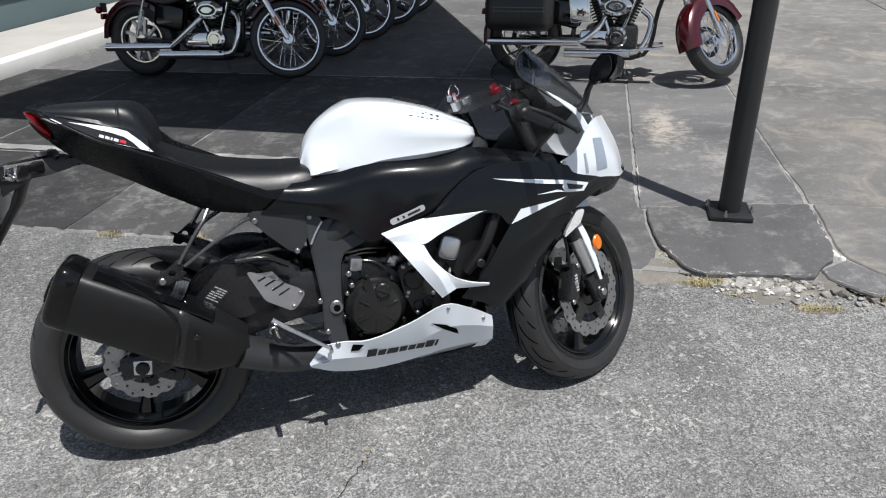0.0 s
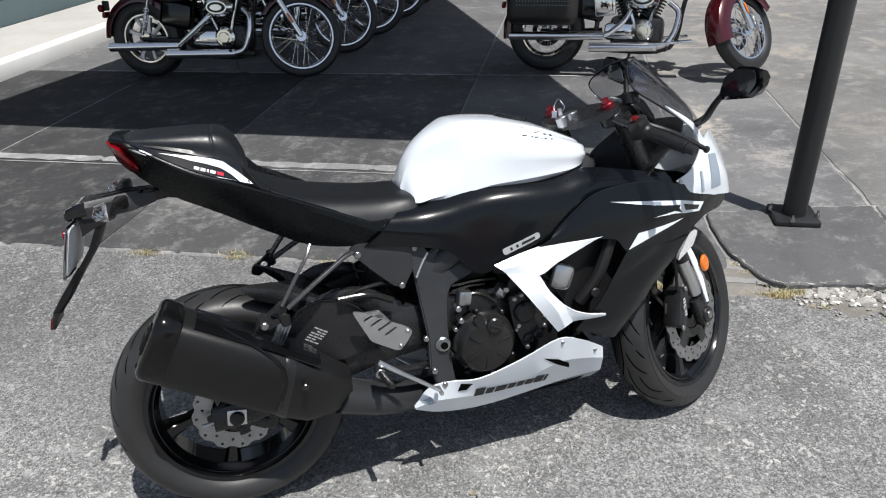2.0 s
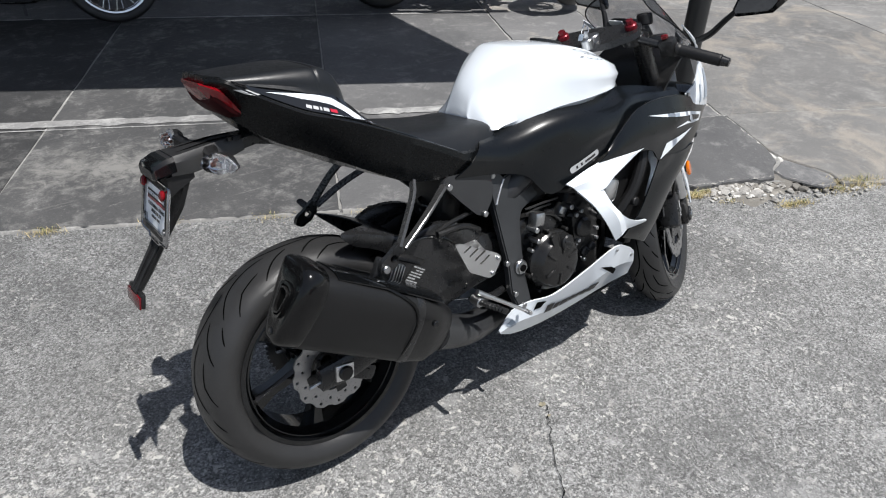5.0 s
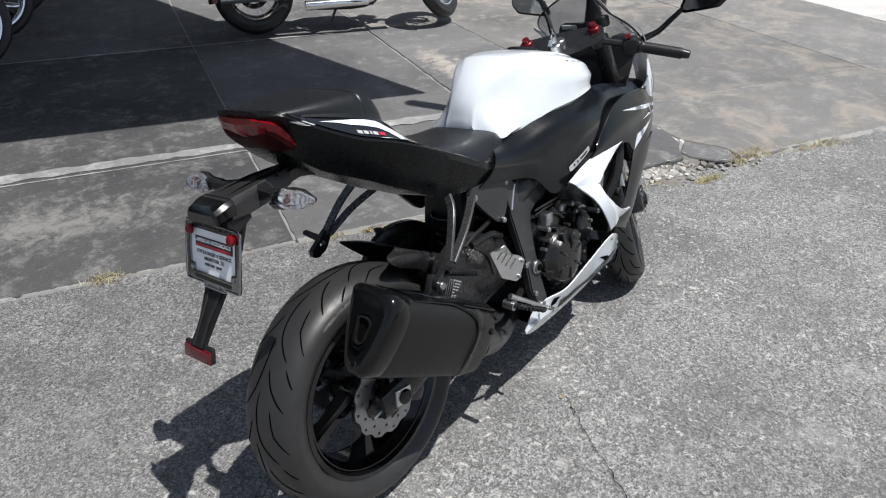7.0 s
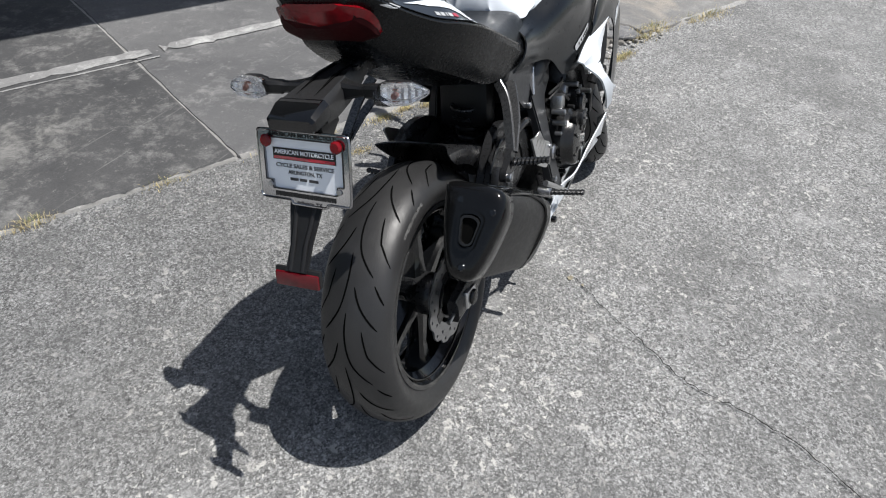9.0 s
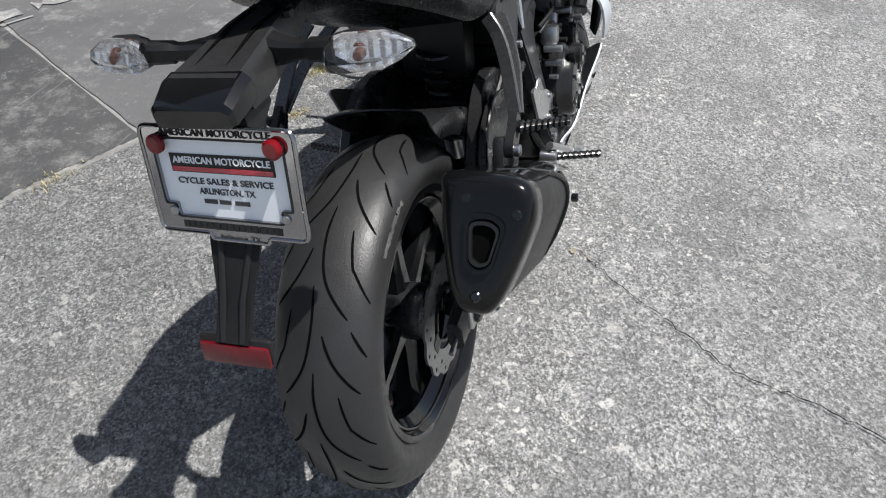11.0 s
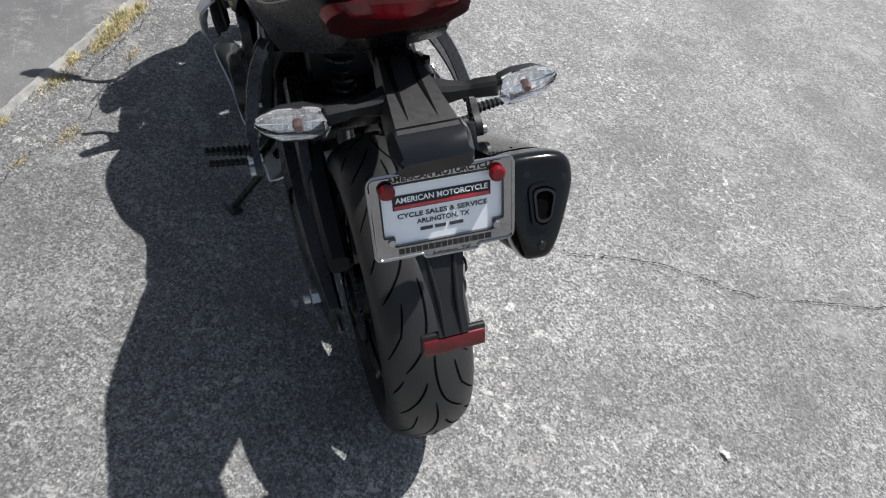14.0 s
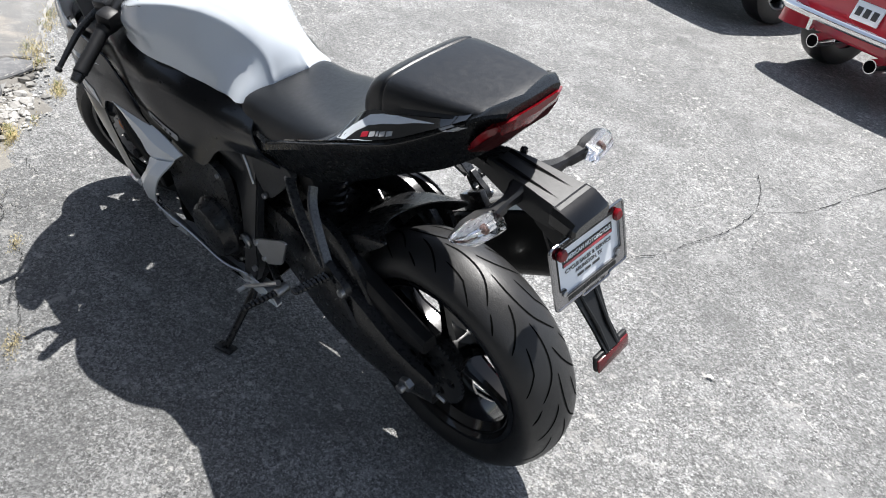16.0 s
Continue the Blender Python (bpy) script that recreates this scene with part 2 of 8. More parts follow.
MAT["tail_black"] = surface("satin_black_tail_plastic", (0.0040, 0.0046, 0.0052), 0.27, 0, 0.2, 40, 0.0002, 600, spec=0.2)
MAT["flake_black"] = surface("metallic_flake_black_paint", (0.0028, 0.0038, 0.005), 0.3, 0.1, 0.12, 40, coat=0.55, spec=0.14)
MAT["flake_black"].node_tree.nodes["Principled BSDF"].inputs["Coat Roughness"].default_value = 0.16
MAT["black_satin"] = surface("satin_black_paint", (0.0135, 0.0138, 0.0146), 0.28, 0, 0.25, 30, 0.0003, 300, spec=0.45)
MAT["bracket_black"] = surface("grained_black_bracket_plastic", (0.0125, 0.0125, 0.013), 0.46, 0, 0.15, 40, 0.0002, 700, spec=0.62)
MAT["black_plastic"] = surface("textured_black_plastic", (0.0098, 0.0098, 0.0103), 0.42, 0, 0.25, 40, 0.0006, 500, spec=0.36)
MAT["matte_black"] = surface("matte_black_coating", (0.0105, 0.0106, 0.011), 0.38, 0, 0.2, 30, 0.0004, 600, spec=0.27)
MAT["seat_vinyl"] = surface("black_seat_vinyl", (0.0085, 0.0095, 0.011), 0.36, 0, 0.15, 30, 0.0004, 420, spec=0.42)
MAT["frame_dark"] = surface("dark_grey_frame_paint", (0.036, 0.0375, 0.040), 0.33, 0.25, 0.2, 30, 0.0003, 400, spec=0.45)
MAT["engine_dark"] = surface("dark_grey_casting", (0.032, 0.032, 0.032), 0.2, 0.6, 0.35, 30, 0.0006, 300)
MAT["alloy"] = surface("brushed_aluminium", (0.62, 0.62, 0.62), 0.35, 1.0, 0.1, 40, 0.0003, 500)
MAT["steel"] = surface("zinc_plated_steel", (0.42, 0.425, 0.43), 0.30, 1.0, 0.25, 60)
MAT["disc_steel"] = surface("brushed_disc_steel", (0.33, 0.33, 0.335), 0.30, 0.9, 0.12, 80, 0.0003, 600)
MAT["chrome"] = surface("chrome_plate", (0.86, 0.86, 0.86), 0.06, 1.0, 0.03, 20)
MAT["dark_chrome"] = surface("dull_chrome_plate", (0.33, 0.33, 0.34), 0.10, 1.0, 0.1, 60)
MAT["tyre"] = surface("tyre_rubber", (0.0215, 0.0215, 0.022), 0.41, 0, 0.25, 25, 0.0006, 350, wear=(0.044, 0.044, 0.044), spec=0.44)
MAT["groove"] = surface("tread_groove_rubber", (0.0025, 0.0025, 0.0025), 0.9, 0, 0.1, 40, spec=0.05)
MAT["scuff"] = surface("scuffed_rubber", (0.075, 0.075, 0.074), 0.85, 0, 0.6, 90, 0.001, 300, wear=(0.03, 0.03, 0.03))
MAT["red_lens"] = surface("red_lens_plastic", (0.15, 0.002, 0.005), 0.18, 0, 0.75, 90, coat=0.1, spec=0.4)
MAT["panel_gloss"] = surface("polished_black_panel", (0.005, 0.0054, 0.006), 0.07, 0, 0.1, 40, coat=1.0, spec=0.5)
MAT["red_reflex"] = surface("red_reflex_plastic", (0.115, 0.004, 0.008), 0.2, 0, 0.3, 130, coat=0.3, spec=0.4)
MAT["hanger_black"] = surface("polished_black_strap", (0.075, 0.076, 0.078), 0.27, 0.5, 0.2, 40, spec=0.55)
MAT["cap_black"] = surface("gloss_black_cap", (0.0045, 0.0047, 0.005), 0.16, 0, 0.15, 40, coat=0.2, spec=0.22)
MAT["red_dark"] = surface("deep_red_lens_plastic", (0.028, 0.003, 0.004), 0.62, 0, 0.3, 60, spec=0.08)
MAT["red_anodised"] = surface("red_anodised_metal", (0.16, 0.008, 0.016), 0.35, 0.5, 0.1, 40)
MAT["bulb_tint"] = surface("brownish_amber_bulb", (0.16, 0.075, 0.06), 0.3, 0, 0.2, 90, coat=0.3)
MAT["red_paint"] = surface("dark_red_metallic_paint", (0.055, 0.0025, 0.006), 0.2, 0.2, 0.15, 20, coat=1.0)
MAT["bright_red_paint"] = surface("bright_red_paint", (0.42, 0.012, 0.03), 0.2, 0.0, 0.08, 10, coat=1.0)
MAT["orange_lens"] = surface("orange_lens_plastic", (0.60, 0.14, 0.005), 0.2, 0, 0.1, 60, coat=0.6)
MAT["grey_decal"] = surface("blue_grey_decal", (0.27, 0.32, 0.38), 0.3, 0, 0.05, 20)
MAT["silver_decal"] = surface("silver_grey_decal", (0.42, 0.43, 0.44), 0.35, 0.1, 0.05, 30)
MAT["plate_white"] = surface("pale_plate_card", (0.88, 0.91, 0.94), 0.35, 0, 0.03, 30)
MAT["ink"] = surface("black_ink", (0.012, 0.012, 0.012), 0.5, 0, 0.1, 40)
MAT["dark_print"] = surface("dark_grey_print", (0.045, 0.045, 0.047), 0.5, 0, 0.1, 40)
MAT["clear_lens"] = glass("clear_lens_plastic", (0.97, 0.975, 0.98), 0.05, 1.0)
MAT["smoke"] = glass("smoked_windscreen_plastic", (0.62, 0.63, 0.66), 0.02, 1.0)
MAT["mirror"] = surface("mirror_glass", (0.62, 0.66, 0.68), 0.03, 1.0, 0.01, 5)
MAT["lamp_foil"] = surface("lamp_reflector_foil", (0.90, 0.90, 0.91), 0.25, 0.6, 0.05, 160, 0.0006, 160)
MAT["grass"] = surface("dry_grass_blades", (0.44, 0.37, 0.20), 0.8, 0, 0.35, 60)
MAT["grass_green"] = surface("green_grass_blades", (0.15, 0.17, 0.06), 0.8, 0, 0.4, 60)
MAT["leather"] = surface("black_saddle_leather", (0.016, 0.015, 0.014), 0.38, 0, 0.25, 25, 0.0012, 200)
MAT["grey_gauge"] = surface("grey_gauge_plastic", (0.4, 0.42, 0.42), 0.4, 0, 0.1, 30)


# ---- mesh helpers ----
def part(name, bm, material, parent=None, label="", sharp=32.0, side_fix=True):
    """Links a bmesh as one mesh object under a thing or a part."""
    if side_fix:
        bmesh.ops.recalc_face_normals(bm, faces=bm.faces)
    for f in bm.faces:
        f.smooth = True
    lim = radians(sharp)
    for e in bm.edges:
        e.smooth = len(e.link_faces) == 2 and e.calc_face_angle(3.0) < lim
    me = bpy.data.meshes.new(name)
    bm.to_mesh(me)
    bm.free()
    me.materials.append(MAT[material])
    ob = new(name, me)
    if parent is not None:
        ob.parent = parent
    if label:
        ob["label"] = label
    return ob


def empty_thing(name, m, label, category, group="", kind=""):
    ob = new(name)
    ob.empty_display_size = 0.1
    ob.matrix_world = m
    return tagged(ob, label, category, group, kind)


def B():
    return bmesh.new()


def loft(bm, rings, caps=True, closed=True):
    rows = [[bm.verts.new(p) for p in r] for r in rings]
    n = len(rows[0])
    for a, b in zip(rows, rows[1:]):
        for i in range(n if closed else n - 1):
            j = (i + 1) % n
            bm.faces.new((a[i], a[j], b[j], b[i]))
    if caps and closed:
        bm.faces.new(rows[0])
        bm.faces.new(rows[-1][::-1])
    return bm


def smooth_line(pts, k=6, closed=False):
    """Catmull-Rom through the points."""
    pts = [Vector(p) for p in pts]
    n = len(pts)
    out = []
    for i in range(n if closed else n - 1):
        p1, p2 = pts[i], pts[(i + 1) % n]
        p0 = pts[i - 1] if (closed or i > 0) else p1 * 2 - p2
        p3 = pts[(i + 2) % n] if (closed or i + 2 < n) else p2 * 2 - p1
        for s in range(k):
            t = s / k
            out.append(0.5 * ((2 * p1) + (p2 - p0) * t + (2 * p0 - 5 * p1 + 4 * p2 - p3) * t * t + (3 * p1 - p0 - 3 * p2 + p3) * t ** 3))
    if not closed:
        out.append(pts[-1])
    return out


def tube(bm, pts, r, n=10, smooth=0, closed=False):
    pts = smooth_line(pts, smooth, closed) if smooth else [Vector(p) for p in pts]
    m = len(pts)
    rr = [r] * m if not isinstance(r, (list, tuple)) else [r[0] + (r[-1] - r[0]) * i / max(1, m - 1) for i in range(m)] if len(r) == 2 else list(r)
    rings, up = [], None
    for i, p in enumerate(pts):
        d = (pts[(i + 1) % m] - pts[i - 1]) if closed else (pts[min(i + 1, m - 1)] - pts[max(i - 1, 0)])
        d.normalize()
        if up is None:
            up = d.orthogonal().normalized()
        up = (up - d * up.dot(d)).normalized()
        s = d.cross(up)
        rings.append([p + (up * math.cos(a) + s * math.sin(a)) * rr[i] for a in (2 * math.pi * q / n for q in range(n))])
    if closed:
        rings.append(rings[0])
        return loft(bm, rings, False)
    return loft(bm, rings)


def cyl(bm, p0, p1, r0, r1=None, n=16, edge=0.0):
    p0, p1 = Vector(p0), Vector(p1)
    r1 = r0 if r1 is None else r1
    d = (p1 - p0).normalized()
    u = d.orthogonal().normalized()
    w = d.cross(u)
    stations = [(p0, r0), (p1, r1)]
    if edge:
        stations = [(p0, r0 - edge), (p0 + d * edge, r0), (p1 - d * edge, r1), (p1, r1 - edge)]
    return loft(bm, [[c + (u * math.cos(a) + w * math.sin(a)) * r for a in (2 * math.pi * q / n for q in range(n))] for c, r in stations])


def lathe(bm, profile, n=48, centre=(0, 0, 0), close=True, m=None):
    """Revolves (y, r) pairs round the y axis through centre."""
    c = Vector(centre)
    rings = []
    for q in range(n):
        a = 2 * math.pi * q / n
        rings.append([(m @ Vector((math.cos(a) * r, y, math.sin(a) * r)) if m else Vector((math.cos(a) * r, y, math.sin(a) * r))) + c for y, r in profile])
    rows = [[bm.verts.new(p) for p in r] for r in rings]
    k = len(profile)
    for i in range(n):
        a, b = rows[i], rows[(i + 1) % n]
        for j in range(k if close else k - 1):
            j2 = (j + 1) % k
            bm.faces.new((a[j], a[j2], b[j2], b[j]))
    return bm


def box(bm, c, s, bevel=0.0, rot=(0, 0, 0), seg=2, taper=None):
    m = pose(*c, *rot)
    vs = []
    for z in (-0.5, 0.5):
        for x, y in ((-0.5, -0.5), (0.5, -0.5), (0.5, 0.5), (-0.5, 0.5)):
            k = taper if (taper and z > 0) else 1.0
            vs.append(bm.verts.new(m @ Vector((x * s[0] * k, y * s[1] * k, z * s[2]))))
    fs = [bm.faces.new([vs[i] for i in q]) for q in ((3, 2, 1, 0), (4, 5, 6, 7), (0, 1, 5, 4), (1, 2, 6, 5), (2, 3, 7, 6), (3, 0, 4, 7))]
    if bevel:
        es = list({e for f in fs for e in f.edges})
        bmesh.ops.bevel(bm, geom=es, offset=bevel, segments=seg, affect="EDGES", profile=0.5)
    return bm


def plate(bm, loops, place, thick, bevel=0.0):
    """A flat plate: the first loop is its outline, the rest are holes; place(a, b, h) gives the point at height h."""
    edges = []
    for lp in loops:
        vs = [bm.verts.new(place(a, b, 0.0)) for a, b in lp]
        edges += [bm.edges.new((vs[i], vs[(i + 1) % len(vs)])) for i in range(len(vs))]
    faces = [g for g in bmesh.ops.triangle_fill(bm, use_beauty=True, edges=edges)["geom"] if isinstance(g, bmesh.types.BMFace)]
    a, b = loops[0][0]
    off = Vector(place(a, b, thick)) - Vector(place(a, b, 0.0))
    ret = bmesh.ops.extrude_face_region(bm, geom=faces)
    nv = [g for g in ret["geom"] if isinstance(g, bmesh.types.BMVert)]
    bmesh.ops.translate(bm, verts=nv, vec=off)
    return bm


def circle(cx, cz, r, n=16, start=0.0):
    return [(cx + r * math.cos(start + 2 * math.pi * i / n), cz + r * math.sin(start + 2 * math.pi * i / n)) for i in range(n)]


def rounded(poly, r, k=4):
    """A polygon with its corners rounded."""
    out = []
    n = len(poly)
    for i in range(n):
        p, a, b = Vector(poly[i]), Vector(poly[i - 1]), Vector(poly[(i + 1) % n])
        da, db = (a - p), (b - p)
        q = min(r, da.length * 0.45, db.length * 0.45)
        s, e = p + da.normalized() * q, p + db.normalized() * q
        for j in range(k + 1):
            t = j / k
            out.append(tuple((1 - t) ** 2 * s + 2 * t * (1 - t) * p + t * t * e))
    return out


def skin(bm, rows, ku=5, kv=4, thick=0.004, mirror=False):
    """A curved shell through a grid of control points, given thickness inwards."""
    rows = [smooth_line(r, ku) for r in rows]
    cols = [smooth_line([r[i] for r in rows], kv) for i in range(len(rows[0]))]
    if mirror:
        cols = [[Vector((p.x, -p.y, p.z)) for p in c] for c in cols]
    grid = [[bm.verts.new(p) for p in c] for c in cols]
    fs = []
    for a, b in zip(grid, grid[1:]):
        for i in range(len(a) - 1):
            fs.append(bm.faces.new((a[i], a[i + 1], b[i + 1], b[i])))
    if thick:
        bmesh.ops.recalc_face_normals(bm, faces=fs)
        bmesh.ops.solidify(bm, geom=fs, thickness=thick)
    return bm


def both(rows):
    return [[(x, -w, z) for x, w, z in r] for r in rows]


def body_loft(bm, secs, ku=4, kv=3):
    """A left-right symmetrical body: sections (x, [(half width, z), ...]) from top centre to bottom."""
    rings = []
    for x, half in secs:
        right = [(x, -w, z) for w, z in half]
        left = [(x, w, z) for w, z in half[::-1] if w > 1e-6]
        rings.append(right + left)
    n = len(rings[0])
    rings = [smooth_line(r, kv, True) for r in rings]
    cols = [smooth_line([r[i] for r in rings], ku) for i in range(len(rings[0]))]
    rings = [[c[i] for c in cols] for i in range(len(cols[0]))]
    return loft(bm, rings)


def decal(name, poly, target, material, parent, lift=0.0015, side=-1, label="", cell=0.02):
    """A thin printed film on a panel's side: outline in (x, z), laid on the target along y."""
    me = target.data
    tree = BVHTree.FromPolygons([v.co for v in me.vertices], [p.vertices[:] for p in me.polygons])
    bm = B()
    vs = [bm.verts.new((x, 0, z)) for x, z in poly]
    es = [bm.edges.new((vs[i], vs[(i + 1) % len(vs)])) for i in range(len(vs))]
    bmesh.ops.triangle_fill(bm, use_beauty=True, edges=es)
    for _ in range(4):
        long_e = [e for e in bm.edges if e.calc_length() > cell]
        if not long_e:
            break
        bmesh.ops.subdivide_edges(bm, edges=long_e, cuts=1, use_grid_fill=False)
        bmesh.ops.triangulate(bm, faces=[f for f in bm.faces if len(f.verts) > 3])
    last = 0.2
    missed = []
    for v in bm.verts:
        hit = tree.ray_cast(Vector((v.co.x, side * 1.0, v.co.z)), Vector((0, -side, 0)))
        if hit[0] is not None:
            v.co.y = hit[0].y + side * lift
            last = abs(v.co.y)
        else:
            missed.append(v)
    for v in missed:
        near = tree.find_nearest(Vector((v.co.x, side * last, v.co.z)))
        v.co.y = near[0].y + side * lift
    bmesh.ops.solidify(bm, geom=bm.faces[:], thickness=0.0006)
    return part(name, bm, material, parent, label)


# ---- the place: pavement axes run along (u) and across (v) the edge of the concrete ----
def P(u, v, z=0.0):
    return Vector((u * 0.888 + (v + 1.32) * 0.46, -u * 0.46 + (v + 1.32) * 0.888, z))


GRID = Matrix(((0.888, 0.46, 0, 0.46 * 1.32), (-0.46, 0.888, 0, 0.888 * 1.32), (0, 0, 1, 0), (0, 0, 0, 1)))


def grid_box(name, u0, u1, v0, v1, z0, z1, material, bevel=0.0, parent=None):
    bm = B()
    box(bm, ((u0 + u1) / 2, (v0 + v1) / 2, (z0 + z1) / 2), (u1 - u0, v1 - v0, z1 - z0), bevel)
    bmesh.ops.transform(bm, matrix=GRID, verts=bm.verts)
    return part(name, bm, material, parent)


def ground_sheet():
    bm = B()
    n, half = 60, 3.6
    inner = [[bm.verts.new((-half + 2 * half * i / n, -half + 2 * half * j / n, 0.0)) for j in range(n + 1)] for i in range(n + 1)]
    for i in range(n):
        for j in range(n):
            bm.faces.new((inner[i][j], inner[i + 1][j], inner[i + 1][j + 1], inner[i][j + 1]))
    for row in inner:
        for v in row:
            v.co.z = -0.004 + 0.006 * noise.noise(v.co * 0.9) + 0.0015 * noise.noise(v.co * 7)
    ring = [inner[i][0] for i in range(n + 1)] + [inner[n][j] for j in range(1, n + 1)] + [inner[i][n] for i in range(n - 1, -1, -1)] + [inner[0][j] for j in range(n - 1, 0, -1)]
    for far in (12, 60, 900):
        out = []
        for v in ring:
            k = far / max(abs(v.co.x), abs(v.co.y))
            out.append(bm.verts.new((v.co.x * k, v.co.y * k, -0.006)))
        for i in range(len(ring)):
            j = (i + 1) % len(ring)
            bm.faces.new((ring[i], ring[j], out[j], out[i]))
        ring = out
    bmesh.ops.recalc_face_normals(bm, faces=bm.faces)
    if bm.faces[0].normal.z < 0:
        bmesh.ops.reverse_faces(bm, faces=bm.faces)
    ob = part("ground", bm, "asphalt", side_fix=False, sharp=60)
    return tagged(ob, "grey weathered asphalt lot with coarse aggregate", "ground", kind="structure")


def slab(parent, outline, material, top=0.008, seed=0, jag=0.0035, step=0.18):
    """One concrete slab: outline in pavement axes, edges slightly rounded and worn."""
    rnd = random.Random(seed)
    pts = []
    for (u, v), (u2, v2) in zip(outline, outline[1:] + outline[:1]):
        n = max(1, int(math.hypot(u2 - u, v2 - v) / step))
        for i in range(n):
            t = i / n
            j = jag if 0 < i else 0.0
            pts.append((u + (u2 - u) * t + rnd.uniform(-j, j), v + (v2 - v) * t + rnd.uniform(-j, j)))
    cu, cv = sum(p[0] for p in pts) / len(pts), sum(p[1] for p in pts) / len(pts)
    bm = B()
    rings = []
    for inset, z in ((0.0, -0.05), (0.0, top - 0.006), (0.006, top)):
        ring = []
        for u, v in pts:
            d = math.hypot(u - cu, v - cv)
            k = (d - inset) / d
            ring.append(P(cu + (u - cu) * k, cv + (v - cv) * k, z))
        rings.append(ring)
    loft(bm, rings, caps=False)
    bm.verts.ensure_lookup_table()
    n = len(pts)
    top_ring = bm.verts[2 * n:3 * n]
    bm.faces.new(top_ring)
    bmesh.ops.triangulate(bm, faces=[f for f in bm.faces if len(f.verts) > 4])
    return part("slab", bm, material, parent)


ground = ground_sheet()
paving = empty_thing("concrete_paving", Matrix(), "dark stained concrete slabs with open joints beside the asphalt", "pavement", kind="structure")
G = 0.005
us = [-8.8, -7.3, -5.8, -4.32, -2.84, -1.37, 0.09, 1.495]
vs = [0.0, 3.2, 6.4, 9.6, 12.8]
for i in range(len(us) - 1):
    for j in range(len(vs) - 1):
        if us[i + 1] < -4 and j > 0:
            continue
        if j == 0 and i == len(us) - 2:
            slab(paving, [(us[i] + G, G), (1.47, G), (1.515, 0.07), (1.55, 0.15), (1.558, 0.23), (1.543, 0.33), (1.524, 0.49), (1.522, 0.64), (1.492, 0.68), (1.483, 0.954), (1.49, 1.4), (1.49, 3.195), (us[i] + G, 3.195)], "concrete", 0.008, 90, 0.004, 0.05)
            continue
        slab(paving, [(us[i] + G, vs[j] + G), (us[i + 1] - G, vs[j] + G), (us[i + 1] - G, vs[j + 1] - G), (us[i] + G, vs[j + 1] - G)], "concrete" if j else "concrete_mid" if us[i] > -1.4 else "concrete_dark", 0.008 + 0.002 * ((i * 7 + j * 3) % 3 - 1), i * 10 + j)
# the slabs at the broken corner, with a ragged front edge
slab(paving, [(1.57, 0.25), (1.61, 0.148), (1.662, 0.045), (1.70, 0.01), (1.748, -0.012), (1.80, 0.0), (1.865, -0.004), (1.93, 0.02), (2.017, 0.026), (2.10, 0.02), (2.187, 0.035), (2.215, 0.085), (2.262, 0.165), (2.30, 0.20), (2.325, 0.30), (2.338, 0.43), (2.344, 0.56), (2.35, 0.69), (2.335, 0.795), (2.02, 0.755), (1.773, 0.695), (1.537, 0.645), (1.537, 0.49), (1.556, 0.335)], "concrete", 0.026, 91, 0.004, 0.03)
slab(paving, [(2.233, 0.118), (2.243, 0.049), (2.302, -0.005), (2.381, -0.07), (2.46, -0.06), (2.50, 0.05), (2.42, 0.16), (2.36, 0.225), (2.30, 0.175)], "concrete", 0.014, 97, 0.004, 0.03)
slab(paving, [(2.375, 0.25), (2.435, 0.17), (2.515, 0.06), (2.50, -0.05), (2.75, -0.07), (3.05, -0.05), (4.6, -0.05), (4.6, 0.84), (2.37, 0.83), (2.36, 0.56), (2.355, 0.35)], "concrete_tan", 0.012, 92, 0.005, 0.05)
slab(paving, [(1.505, 0.665), (1.773, 0.707), (2.02, 0.767), (2.335, 0.807), (2.345, 1.04), (2.325, 1.31), (2.27, 3.19), (1.505, 3.19)], "concrete", 0.012, 93, 0.005, 0.05)
slab(paving, [(2.355, 0.85), (4.6, 0.85), (4.6, 3.19), (2.285, 3.19), (2.34, 1.31), (2.36, 1.04)], "concrete_tan", 0.009, 94, 0.005, 0.05)
slab(paving, [(1.505, 3.21), (4.6, 3.21), (4.6, 6.39), (1.505, 6.39)], "concrete_tan", 0.009, 95)
slab(paving, [(1.505, 6.41), (4.6, 6.41), (4.6, 12.8), (1.505, 12.8)], "concrete_tan", 0.008, 96)
for j, (a, b) in enumerate(((0.0, 3.2), (3.2, 7.0), (7.0, 13.0))):
    slab(paving, [(4.61, a + G), (6.05, a + G), (6.05, b - G), (4.61, b - G)], "concrete_tan", 0.008, 100 + j)
grid_box("joint_filler", -8.8, 4.6, 0.02, 12.8, -0.05, 0.0035, "joint")
tagged(bpy.data.objects["joint_filler"], "pale sandy filler in the open slab joints", "paving joint", kind="structure")
pale = empty_thing("pale_concrete_drive", Matrix(), "bright pale concrete drive with straight joints", "pavement", kind="structure")
for i in range(3):
    for j in range(6):
        slab(pale, [(6.06 + 4 * i + G, -6 + 4 * j + G), (10.06 + 4 * i - G, -6 + 4 * j + G), (10.06 + 4 * i - G, -2 + 4 * j - G), (6.06 + 4 * i + G, -2 + 4 * j - G)], "concrete_pale", 0.01, 200 + i * 10 + j)


